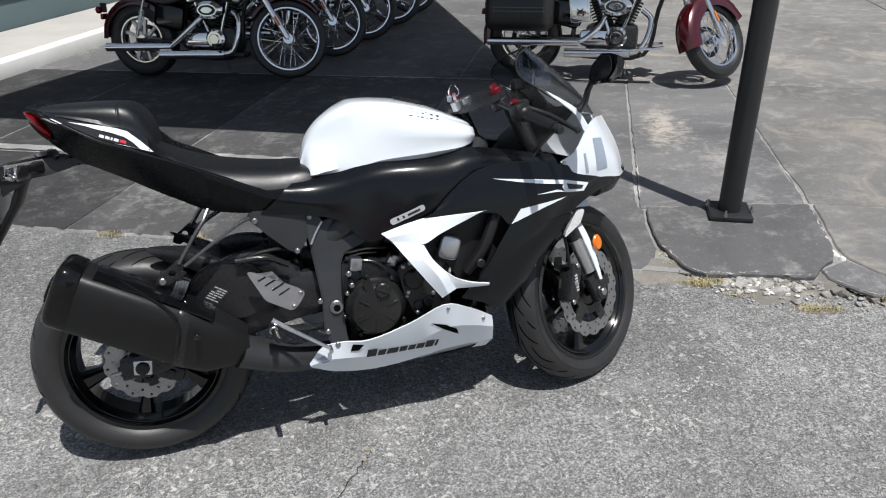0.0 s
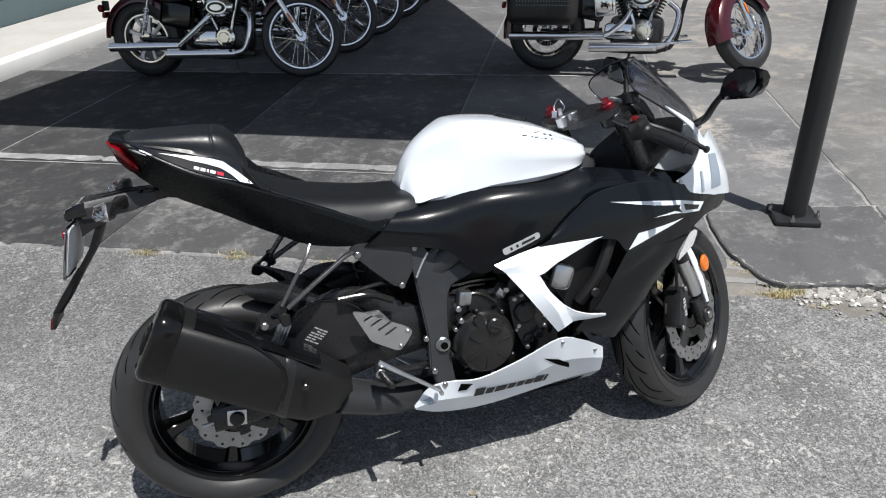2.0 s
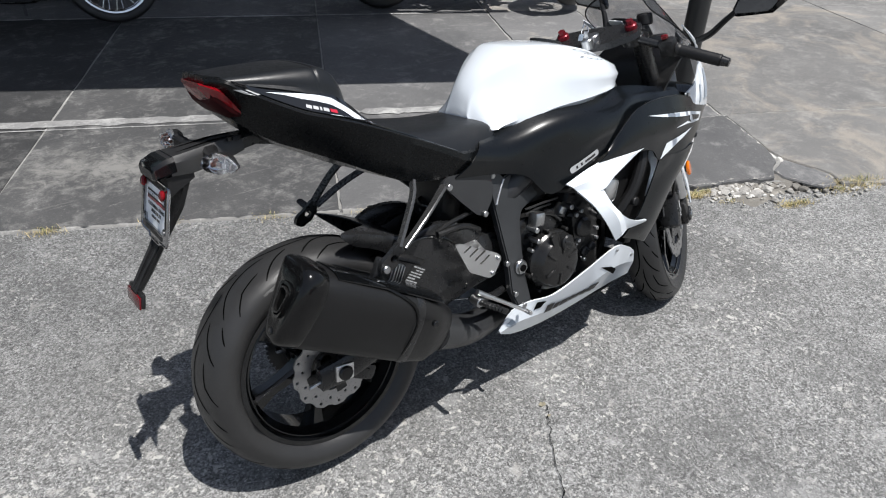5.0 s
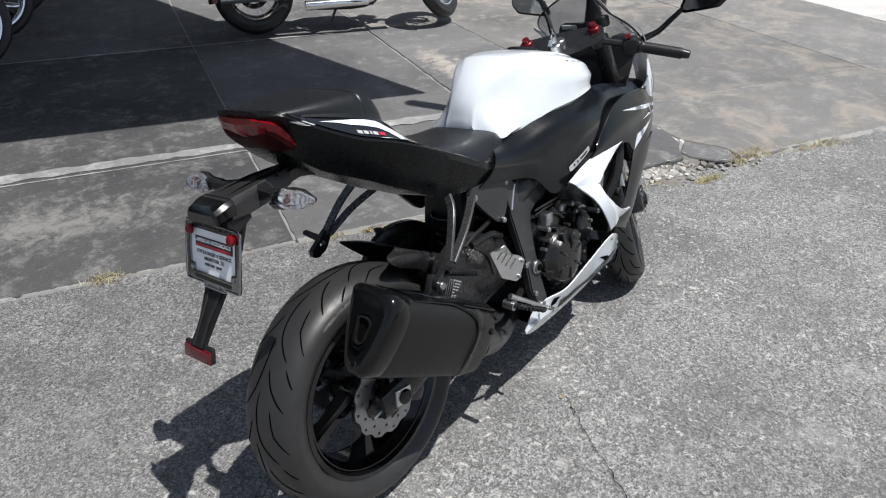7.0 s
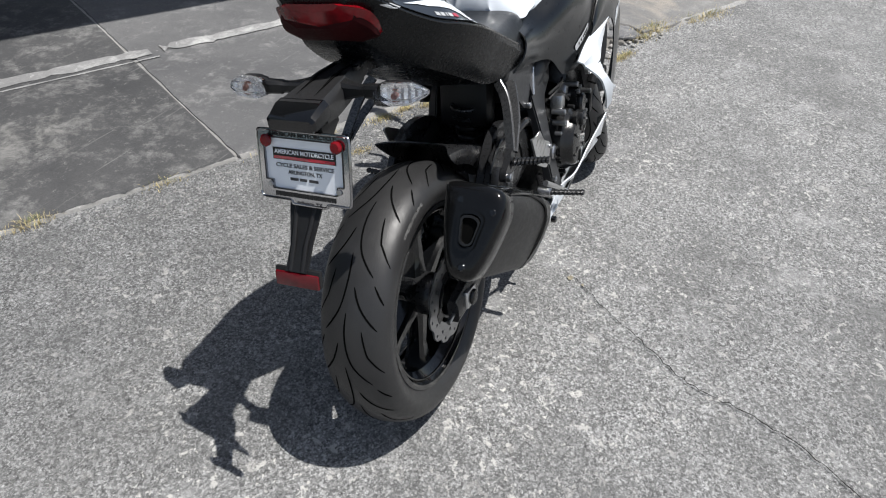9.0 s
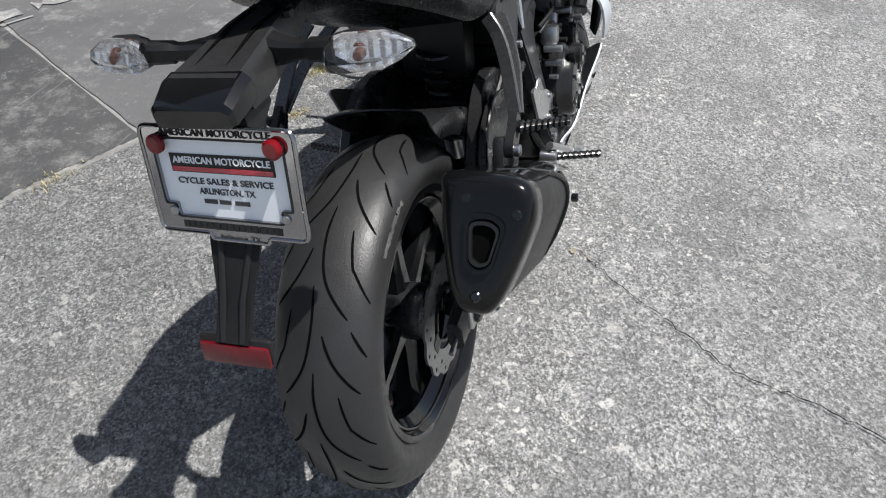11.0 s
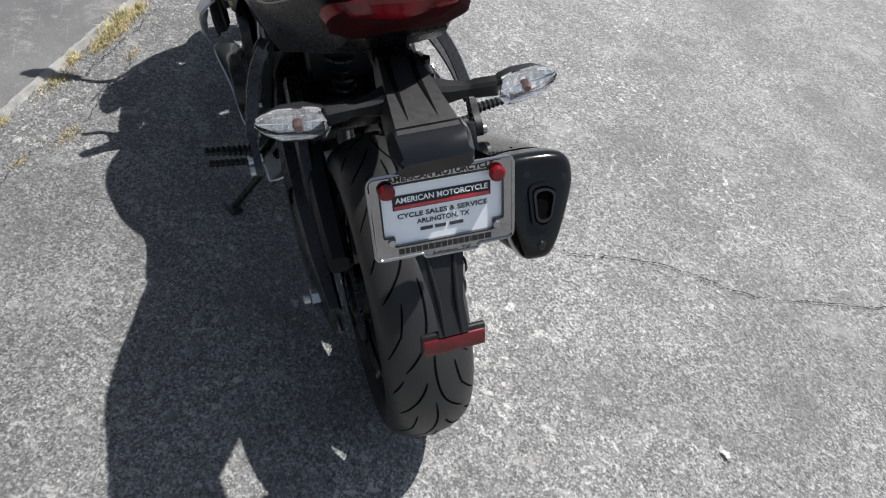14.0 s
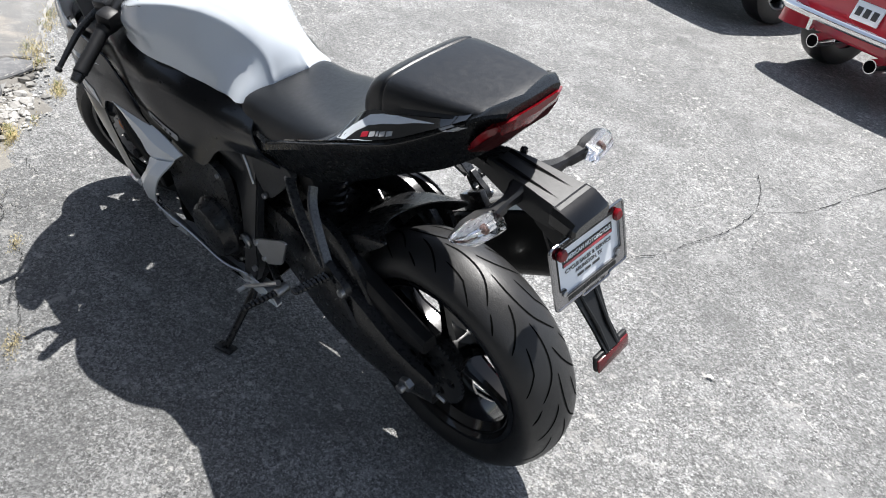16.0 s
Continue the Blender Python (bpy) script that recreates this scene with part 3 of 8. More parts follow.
def worn_stripe(name, u0, u1, v, width, seed, label):
    """A worn painted stripe with ragged edges and gaps."""
    bm = B()
    n = int((u1 - u0) / 0.03)
    prev = None
    for i in range(n + 1):
        u = u0 + (u1 - u0) * i / n
        e0, e1 = noise.noise((u * 9, seed, 0)), noise.noise((u * 9, seed + 7, 3))
        w0, w1 = width * (0.5 + 0.28 * e0), width * (0.5 + 0.28 * e1)
        left = (0.80 - noise.noise((u * 6.3, seed * 3.1, 8)) - 0.5 * noise.noise((u * 31, seed, 4))) * 3.0
        w0, w1 = w0 * min(1, left), w1 * min(1, left)
        row = None if left < 0.05 else (bm.verts.new(P(u, v - w0, 0.0128)), bm.verts.new(P(u, v + w1, 0.0128)))
        if prev and row:
            bm.faces.new((prev[0], row[0], row[1], prev[1]))
        prev = row
    bmesh.ops.delete(bm, geom=[x for x in bm.verts if not x.link_faces], context="VERTS")
    return tagged(part(name, bm, "white_stripe", side_fix=False), label, "road marking", kind="structure")


worn_stripe("painted_stripe", -6.0, 1.35, 1.10, 0.085, 5, "worn white painted parking stripe on dark concrete")
worn_stripe("painted_stripe", -6.0, 0.2, 1.02, 0.012, 6, "thin faded white line beside the parking stripe")
worn_stripe("painted_stripe", -3.4, 1.2, 3.17, 0.03, 7, "thin pale line on the concrete under the canopy")

# sand, rubble and grass in the broken slab edge
bm = B()
rnd = random.Random(3)
outer, inner_l = [], []
for i in range(160):
    u = 1.36 + i * 0.0085
    fade = min(1.0, (u - 1.36) / 0.12, max(0.0, (2.72 - u) / 0.25))
    w = -0.03 + fade * (0.14 + 0.16 * math.exp(-((u - 2.02) / 0.17) ** 2) + 0.045 * noise.noise((u * 11, 0, 0)) + 0.03 * noise.noise((u * 47, 2, 0)))
    outer.append(bm.verts.new(P(u, -max(w, -0.02), -0.0075)))
    inner_l.append(bm.verts.new(P(u, 0.12 + 0.1 * noise.noise((u * 5, 9, 0)), 0.0075)))
for i in range(159):
    bm.faces.new((outer[i], outer[i + 1], inner_l[i + 1], inner_l[i]))
tagged(part("soil_strip", bm, "soil", side_fix=True), "thin sandy soil in the broken concrete edge", "ground", kind="structure")


def stone(bm, c, r, rnd):
    squash = rnd.uniform(0.45, 0.7)
    pts = []
    for i in range(16):
        d = Vector((rnd.gauss(0, 1), rnd.gauss(0, 1), rnd.gauss(0, 1))).normalized() * r * rnd.uniform(0.75, 1.15)
        pts.append(bm.verts.new((c[0] + d.x, c[1] + d.y, c[2] + max(-0.01, d.z * squash + r * 0.12))))
    res = bmesh.ops.convex_hull(bm, input=pts)
    bmesh.ops.delete(bm, geom=[v for v in bm.verts if not v.link_faces], context="VERTS")


rubble = empty_thing("broken_concrete_edge", Matrix(), "crumbled pale concrete chunks in the broken slab edge", "rubble", kind="structure")
lumps = [(1.925, -0.075, 0.034, 0), (2.03, -0.085, 0.036, 0), (1.88, -0.055, 0.026, 0), (1.985, -0.05, 0.030, 0), (2.10, -0.045, 0.032, 0), (2.15, -0.02, 0.024, 1), (2.08, -0.15, 0.022, 0), (2.326, 0.285, 0.034, 2), (2.352, 0.245, 0.024, 2), (2.30, 0.225, 0.016, 2),
         (2.245, -0.05, 0.030, 1), (2.21, -0.075, 0.024, 0), (2.28, -0.07, 0.026, 1), (2.33, -0.085, 0.018, 0), (2.38, -0.10, 0.020, 1), (1.70, -0.03, 0.020, 1), (1.655, 0.02, 0.018, 1), (1.83, -0.03, 0.022, 0)]
for i in range(300):
    kind = 0
    if i < len(lumps):
        u, v, r, kind = lumps[i]
    elif i < 130:
        u = rnd.uniform(1.80, 2.23)
        v, r, kind = -0.012 + 0.03 * math.sin((u - 1.8) * 7) + rnd.gauss(-0.02, 0.014), rnd.uniform(0.006, 0.018), i % 4 // 3
    elif i < 175:
        u = rnd.uniform(1.56, 1.82)
        v, r, kind = 0.26 - 1.35 * (u - 1.56) + rnd.gauss(-0.03, 0.012) if u < 1.76 else rnd.gauss(-0.05, 0.02), rnd.uniform(0.004, 0.011), i % 3 // 2
    elif i < 205:
        u, v, r = rnd.uniform(2.2, 2.6), rnd.gauss(-0.10, 0.02), rnd.uniform(0.004, 0.013)
    elif i < 230:
        u, v, r = rnd.gauss(2.02, 0.16), rnd.uniform(-0.22, -0.08), rnd.uniform(0.003, 0.008)
    else:
        u, v, r, kind = rnd.gauss(1.96, 0.08), rnd.gauss(-0.065, 0.03), rnd.uniform(0.006, 0.016), 2 if i % 3 else 0
    bm = B()
    stone(bm, P(u, v, 0.002), r, rnd)
    part("stone", bm, ("rubble", "soil", "crumb")[kind], rubble, sharp=20)


def lie(u, v, lift=0.0):
    """A point on the asphalt, by its gentle swells."""
    p = P(u, v)
    return Vector((p.x, p.y, -0.004 + 0.006 * noise.noise(p * 0.9) + 0.0015 * noise.noise(p * 7) + lift))


# thin sandy dirt that fills the joint along the slab's front edge
def joint_dirt(u0, u1, edge, top, wide, seed):
    bm = B()
    rows = []
    for i in range(int((u1 - u0) / 0.0086)):
        u = u0 + i * 0.0086
        full = min(1.0, 0.55 + 0.9 * max(0.0, noise.noise((u * 2.3, seed, 0))) + wide)
        w = 0.004 + 0.020 * full * (0.6 + 1.1 * noise.noise((u * 13, 0.7, seed)) + 0.5 * noise.noise((u * 51, 3.3, seed)))
        w = max(w * (1.0 if wide else 0.35), 0.006)
        over = (0.007 if wide else 0.001) + 0.010 * noise.noise((u * 17, 8.2, seed)) + 0.006 * noise.noise((u * 60, 1.2, seed))
        rows.append((bm.verts.new(lie(u, edge - w, -0.002)), bm.verts.new(lie(u, edge - 0.5 * w, 0.0042)), bm.verts.new(P(u, edge, top + 0.0008)), bm.verts.new(P(u, edge + over, top + 0.0032))))
    for a, b in zip(rows, rows[1:]):
        for k in range(3):
            bm.faces.new((a[k], b[k], b[k + 1], a[k + 1]))
    tagged(part("joint_dirt", bm, "joint", side_fix=True), "thin pale sandy dirt along the slab edge", "ground", kind="structure")


joint_dirt(-3.8, 0.1, 0.0, 0.008, 0.0, 4.1)
joint_dirt(0.1, 1.5, 0.0, 0.008, 0.35, 4.1)
joint_dirt(2.62, 4.6, -0.055, 0.012, 0.6, 9.3)
# loose pale grit on the worn asphalt beside the joint
rnd = random.Random(17)
bm = B()
for i in range(760):
    u = rnd.uniform(-0.5, 1.5)
    v = -0.05 - abs(rnd.gauss(0, 0.11))
    c, r, turn = lie(u, v, 0.0035), rnd.uniform(0.0015, 0.0055), rnd.uniform(0, 6.28)
    ring = [bm.verts.new((c.x + math.cos(turn + k * 1.05) * r * rnd.uniform(0.6, 1.5), c.y + math.sin(turn + k * 1.05) * r * rnd.uniform(0.5, 1.0), c.z - 0.003)) for k in range(6)]
    top = bm.verts.new((c.x, c.y, c.z + r * 0.5))
    for k in range(6):
        bm.faces.new((ring[k], ring[(k + 1) % 6], top))
tagged(part("grit", bm, "joint", side_fix=False, sharp=20), "loose pale grit on the asphalt beside the joint", "gravel", kind="stuff")


def grass_tuft(u, v, n, spread, height, material, seed):
    """Short matted blades, strewn along the joint."""
    rnd = random.Random(seed)
    bm = B()
    for i in range(n):
        base = lie(u + rnd.gauss(0, spread), v + rnd.gauss(0, spread * 0.38), 0.001)
        h, lean, w = height * rnd.uniform(0.3, 1.1), rnd.uniform(0, 6.283), rnd.uniform(0.0006, 0.0013)
        b = rnd.uniform(0.1, 0.9) * h
        dx, dy = math.cos(lean), math.sin(lean)
        mid = base + Vector((dx * b * 0.4, dy * b * 0.4, h * 0.55))
        tip = base + Vector((dx * b * 1.2, dy * b * 1.2, h * rnd.uniform(0.4, 0.9)))
        q = Vector((-dy, dx, 0)) * w
        f = [bm.verts.new(p) for p in (base - q, base + q, mid + q * 0.8, mid - q * 0.8, tip)]
        bm.faces.new(f[:4])
        bm.faces.new((f[3], f[2], f[4]))
    return tagged(part("grass", bm, material, side_fix=False), "tuft of short dry grass in the pavement joint", "grass", kind="stuff")


tufts = [(-3.0, -0.01, 60, 0.03, 0.035), (-1.1, -0.02, 90, 0.035, 0.045), (-0.65, 0.0, 110, 0.035, 0.05), (-0.2, -0.01, 70, 0.04, 0.035), (0.228, -0.013, 130, 0.035, 0.03),
         (0.406, -0.018, 80, 0.014, 0.03), (0.486, -0.026, 70, 0.014, 0.025), (0.744, -0.036, 210, 0.042, 0.025), (0.875, -0.022, 130, 0.018, 0.035), (1.0, -0.047, 220, 0.035, 0.035), (1.085, -0.045, 300, 0.04, 0.045), (1.165, -0.03, 330, 0.04, 0.06), (1.275, -0.045, 220, 0.03, 0.04),
         (0.351, -0.16, 70, 0.014, 0.012), (0.509, -0.21, 170, 0.026, 0.014), (0.995, -0.16, 120, 0.02, 0.014), (1.62, 0.10, 50, 0.02, 0.03), (1.585, 0.17, 50, 0.02, 0.035), (1.66, -0.055, 60, 0.03, 0.02), (1.723, -0.062, 170, 0.026, 0.05), (1.785, -0.04, 120, 0.022, 0.035), (1.85, -0.13, 60, 0.03, 0.025),
         (2.12, -0.20, 150, 0.03, 0.03), (2.19, -0.185, 120, 0.03, 0.035), (2.45, -0.09, 110, 0.04, 0.035), (2.60, -0.04, 330, 0.07, 0.06), (2.95, -0.06, 140, 0.07, 0.045), (3.1, -0.08, 160, 0.08, 0.05)]
for i, (u, v, n, sp, h) in enumerate(tufts):
    small = h < 0.02
    grass_tuft(u, v, int(n * 1.4), sp * 1.15, h * 0.75, "grass", 40 + i)
    if not small:
        grass_tuft(u + 0.008, v + 0.004, int(n * 0.22), sp * 0.5, h, "grass_green", 140 + i)


def crack(name, pts, width, seed, label, material="groove", z=0.0032):
    """A crack in the asphalt: a narrow dark ragged furrow."""
    rnd = random.Random(seed)
    line = smooth_line([(x, y, 0) for x, y in pts], 10)
    bm = B()
    a_row, b_row = [], []
    for i, p in enumerate(line):
        d = line[min(i + 1, len(line) - 1)] - line[max(i - 1, 0)]
        s = Vector((-d.y, d.x, 0)).normalized()
        q = p + s * rnd.uniform(-0.006, 0.006)
        w = width * rnd.uniform(0.3, 1.2)
        if material != "groove":
            w *= max(0.06, 0.35 + 1.9 * noise.noise((i * 0.35, seed * 5.7, 0.5)))
        a_row.append(bm.verts.new(q + s * w + Vector((0, 0, z))))
        b_row.append(bm.verts.new(q - s * w + Vector((0, 0, z))))
    for i in range(len(line) - 1):
        bm.faces.new((a_row[i], a_row[i + 1], b_row[i + 1], b_row[i]))
    return tagged(part(name, bm, material, side_fix=False), label, "crack", kind="structure")


crack("asphalt_crack", [(0.60, -0.22), (0.55, -0.28), (0.41, -0.47), (0.31, -0.62), (0.27, -0.78), (0.2, -0.95), (0.06, -1.15), (0.01, -1.36), (-0.05, -1.6), (-0.06, -1.85)], 0.0016, 1, "thin meandering crack in the asphalt")
crack("asphalt_crack", [(-0.06, -1.85), (0.0, -2.03), (0.08, -2.2)], 0.0016, 2, "thin side branch of a crack in the asphalt")
crack("asphalt_crack", [(-0.06, -1.85), (-0.21, -2.06), (-0.3, -2.4), (-0.45, -2.9)], 0.0016, 3, "thin side branch of a crack in the asphalt")


for seed, w, line in ((21, 0.0015, ((1.31, -0.10), (1.258, -0.09), (1.17, -0.102), (1.08, -0.096), (0.973, -0.10), (0.872, -0.088), (0.80, -0.105))), (22, 0.0012, ((1.235, -0.107), (1.20, -0.13), (1.19, -0.15), (1.206, -0.175))), (23, 0.0014, ((1.535, -0.128), (1.47, -0.155), (1.414, -0.187))), (24, 0.0009, ((0.995, -0.155), (0.9, -0.19), (0.76, -0.185), (0.62, -0.215), (0.509, -0.21), (0.42, -0.175), (0.34, -0.16), (0.2, -0.17)))):
    crack("asphalt_crack", [tuple(P(u, v).xy) for u, v in line], w, seed, "open crack in the asphalt beside the slab edge", "groove", 0.0022)
crack("slab_gap", [tuple(P(u, v).xy) for u, v in ((1.50, 0.66), (1.527, 0.49), (1.548, 0.34), (1.565, 0.25), (1.60, 0.14), (1.652, 0.035), (1.69, -0.002), (1.745, -0.028), (1.81, -0.02))], 0.006, 4, "dark open gap under the broken slab edge")
crack("slab_gap", [tuple(P(u, v).xy) for u, v in ((2.09, 0.005), (2.18, 0.018), (2.225, 0.06), (2.30, -0.02), (2.38, -0.085), (2.46, -0.075))], 0.008, 5, "dark open gap under the broken slab edge")


for seed, w, z, line in ((11, 0.005, 0.0270, ((1.562, 0.34), (1.578, 0.25), (1.618, 0.155), (1.668, 0.055), (1.70, 0.02), (1.75, -0.002), (1.80, 0.010))),
                         (12, 0.007, 0.0270, ((1.80, 0.010), (1.865, 0.006), (1.93, 0.030), (2.017, 0.036), (2.10, 0.030), (2.18, 0.045))),
                         (13, 0.004, 0.0270, ((2.325, 0.40), (2.332, 0.56), (2.337, 0.69), (2.325, 0.78))),
                         (14, 0.004, 0.0130, ((2.332, 0.83), (2.335, 1.04), (2.315, 1.31), (2.30, 1.9))),
                         (15, 0.003, 0.0270, ((1.55, 0.638), (1.773, 0.688), (2.02, 0.748), (2.32, 0.788))),
                         (16, 0.003, 0.0130, ((1.515, 0.69), (1.51, 0.95), (1.515, 1.5))),
                         (17, 0.005, 0.0150, ((2.245, 0.11), (2.252, 0.055), (2.305, 0.008), (2.381, -0.055), (2.45, -0.048)))):
    crack("chipped_edge", [tuple(P(u, v).xy) for u, v in line], w, seed, "pale chipped rim along a broken slab edge", "rubble", z)


def ground_spot(name, x, y, r, material, seed, label):
    """A small flat ragged stain or crumb on the asphalt."""
    bm = B()
    mid = bm.verts.new((x, y, 0.0075 if material == "crumb" else 0.0042))
    ring = []
    for i in range(14):
        a = 6.283 * i / 14
        q = r * (0.7 + 0.6 * noise.noise((math.cos(a) * 2, math.sin(a) * 2, seed)))
        ring.append(bm.verts.new((x + math.cos(a) * q, y + math.sin(a) * q * 0.7, 0.0055 if material == "crumb" else 0.0036)))
    for i in range(14):
        bm.faces.new((mid, ring[i], ring[(i + 1) % 14]))
    return tagged(part(name, bm, material, side_fix=False), label, "stain", kind="structure")


ground_spot("stain", 0.59, -0.21, 0.016, "oil_stain", 3, "small yellow-brown stain on the asphalt")
ground_spot("stain", 0.575, -0.255, 0.009, "oil_stain", 5, "small yellow-brown stain on the asphalt")
ground_spot("stain", -0.39, -0.717, 0.015, "crumb", 7, "small white crumb on the asphalt")


# ---- building beside the lot: kerb, sidewalk, wall with a dark window band ----
grid_box("kerb", -4.30, -4.12, -1.0, 14.0, -0.05, 0.15, "kerb_paint", 0.02)
tagged(bpy.data.objects["kerb"], "white painted concrete kerb along the sidewalk", "kerb", kind="structure")
ob = grid_box("sidewalk", -5.35, -4.31, -1.0, 14.0, -0.05, 0.145, "sidewalk", 0.006)
tagged(ob, "pale sunlit concrete sidewalk beside the wall", "sidewalk", kind="structure")
wall = grid_box("wall_west", -5.60, -5.36, -1.0, 14.0, -0.05, 0.52, "teal_wall", 0.004)
tagged(wall, "grey-blue painted wall below the shop windows", "wall", kind="structure")
upper = grid_box("wall_west_upper", -5.60, -5.36, -1.0, 14.0, 2.45, 3.6, "teal_wall", 0.004)
tagged(upper, "grey-blue painted wall above the shop windows", "wall", kind="structure")
win = empty_thing("window_1", Matrix(), "long band of dark shop window panes", "window", kind="structure")
for i in range(8):
    v0 = -1.0 + i * 1.875
    grid_box("pane", -5.50, -5.48, v0 + 0.03, v0 + 1.845, 0.56, 2.42, "dark_glass", 0, win)
    grid_box("mullion", -5.54, -5.44, v0 - 0.03, v0 + 0.03, 0.522, 2.448, "post_black", 0.004, win)
grid_box("window_sill", -5.54, -5.33, -1.0, 14.0, 0.522, 0.558, "post_black", 0.006, win)


# Unseen wall, added to darken what the glossy bike panels reflect.
north = grid_box("wall_north", -5.35, 16.0, 9.70, 9.94, -0.05, 6.2, "added_wall", 0.004)
tagged(north, "unseen plain dark grey wall, added to darken panel reflections", "wall", kind="structure")


# ---- canopy on round posts, which shades the parked bikes ----
def canopy():
    thing = empty_thing("canopy", Matrix(), "flat metal canopy on black round posts over parked bikes", "canopy", kind="structure")
    off = (0.716, -0.741)
    corners = [(-3.72 + off[0], 1.68 + off[1]), (1.36 + off[0], 1.50 + off[1]), (-1.62 + off[0], 9.0 + off[1]), (-2.6 + off[0], 9.0 + off[1])]
    bm = B()
    loft(bm, [[P(u, v, 3.0) for u, v in corners], [P(u, v, 3.16) for u, v in corners]])
    part("roof", bm, "canopy", thing)
    return thing


canopy()


def round_post(u, v, r, height, plate_size, label, flange=True):
    thing = empty_thing("canopy_post", Matrix.Translation(P(u, v, 0.027 if flange else 0.008)), label, "post", "canopy posts", "structure")
    bm = B()
    cyl(bm, (0, 0, 0), (0, 0, height), r, n=28)
    part("shaft", bm, "post_black", thing)
    if flange:
        bm = B()
        box(bm, (0, 0, 0.014), (plate_size, plate_size, 0.026), 0.007, (0, 0, -27.4))
        part("base_plate", bm, "post_black", thing)
        for a in range(4):
            x, y = (plate_size * 0.36 * c for c in ((1, 1), (1, -1), (-1, -1), (-1, 1))[a])
            bm = B()
            cyl(bm, (x, y, 0.026), (x, y, 0.040), 0.011, n=6)
            cyl(bm, (x, y, 0.040), (x, y, 0.058), 0.006, n=8)
            part("bolt", bm, "steel", thing)
    return thing


round_post(1.925, 0.615, 0.053, 2.99, 0.20, "black round steel canopy post on a bolted base plate")
round_post(-3.90, 2.31, 0.06, 3.2, 0.2, "black round steel post beside the white kerb", False)


# ---- the sport bike, leaning on its side stand; x ahead, y to its left, z up ----
LEAN_DEG = 10.9
bike = empty_thing("sport_motorcycle", pose(0, 0.012, 0, -LEAN_DEG, 0, 0), "white and black sport motorcycle with fairing, leaning on its side stand", "motorcycle")
HEAD = Vector((1.09, 0, 0.93))
STEER_AXIS = Vector((-0.399, 0, 0.917))
STEER = Matrix.Translation((-0.035, -0.015, 0.0)) @ Matrix.Translation(HEAD) @ Matrix.Rotation(radians(21), 4, STEER_AXIS) @ Matrix.Translation(-HEAD)


FORK = Matrix.Translation((-0.011, -0.026, -0.029)) @ Matrix.Translation(HEAD) @ Matrix.Rotation(radians(29.5), 4, STEER_AXIS) @ Matrix.Translation(-HEAD)


def turned(bm):
    bmesh.ops.transform(bm, matrix=STEER, verts=bm.verts)
    return bm


def forked(bm):
    bmesh.ops.transform(bm, matrix=FORK, verts=bm.verts)
    return bm


def bolt_head(parent, p, r=0.008, h=0.006, material="steel", axis=(0, -1, 0), steer=False):
    bm = B()
    p, a = Vector(p), Vector(axis)
    cyl(bm, p - a * h, p + a * h, r, n=12, edge=r * 0.2)
    cyl(bm, p + a * (h - 0.0005), p + a * (h + 0.0008), r * 0.5, n=6)
    if steer:
        forked(bm)
    return part("bolt", bm, material, parent)


def tyre_profile(w, r_rim, r):
    k = w / 0.178
    pts = [(0.064, r_rim), (0.080, r_rim + 0.018), (0.0885, r_rim + 0.036), (0.0868, r - 0.042), (0.077, r - 0.026), (0.058, r - 0.0128), (0.03, r - 0.0038), (0.0, r)]
    right = [(-y * k, q) for y, q in pts]
    left = [(y * k, q) for y, q in pts[-2::-1]]
    fine = smooth_line([(y, q, 0) for y, q in right + left], 3)
    prof = [(p.x, p.y) for p in fine]
    return prof + [(0.05 * k, r_rim - 0.004), (-0.05 * k, r_rim - 0.004)]


def tread_grooves(bm, w, r_rim, r, centre, pitches, m=None):
    """Curved tread grooves that lie on the tyre's crown."""
    prof = [(y, q) for y, q in tyre_profile(w, r_rim, r)[:-2]]

    def on(s, ang, lift):
        # s from -1 to 1 across the tread
        y = s * w * 0.47
        for (y0, q0), (y1, q1) in zip(prof, prof[1:]):
            if y0 <= y <= y1 and q0 > r_rim + 0.03:
                q = q0 + (q1 - q0) * (y - y0) / (y1 - y0 + 1e-9)
                break
        else:
            q = r - 0.03
        p = Vector(((q + lift) * math.cos(ang), y, (q + lift) * math.sin(ang)))
        return (m @ p if m else p) + Vector(centre)

    step = 2 * math.pi / pitches
    # for each pitch of 45 degrees: a long S, a kinked short one, a slanted one and a shoulder dash
    shapes = [([(0.04, 0), (0.005, 8), (0.06, 16), (0.19, 22), (0.42, 27), (0.62, 30.5)], 0.0021), ([(0.47, 6.5), (0.52, 11.5), (0.60, 17), (0.66, 18.5), (0.93, 25.5)], 0.0018),
              ([(0.20, 35), (0.29, 39), (0.42, 43), (0.61, 47), (0.83, 51)], 0.0021), ([(0.69, 33.5), (0.93, 40.5)], 0.0018)]
    for i in range(pitches):
        for side in (-1, 1):
            base = radians(106) + i * step - (0.5 * step if side > 0 else 0)
            for line, hw in shapes:
                pts = smooth_line([(q * w * 0.47, radians(a) * r * step / radians(45), 0) for q, a in line], 4)
                row_a, row_b = [], []
                for j, p in enumerate(pts):
                    d = (pts[min(j + 1, len(pts) - 1)] - pts[max(j - 1, 0)]).normalized()
                    t = j / (len(pts) - 1)
                    h = hw * min(1.0, 0.45 + 4 * t, 0.45 + 4 * (1 - t))
                    for row, g in ((row_a, h), (row_b, -h)):
                        row.append(bm.verts.new(on(side * (p.x - d.y * g) / (w * 0.47), base + (p.y + d.x * g) / r, 0.0006)))
                for j in range(len(pts) - 1):
                    bm.faces.new((row_a[j], row_a[j + 1], row_b[j + 1], row_b[j]))
    return bm


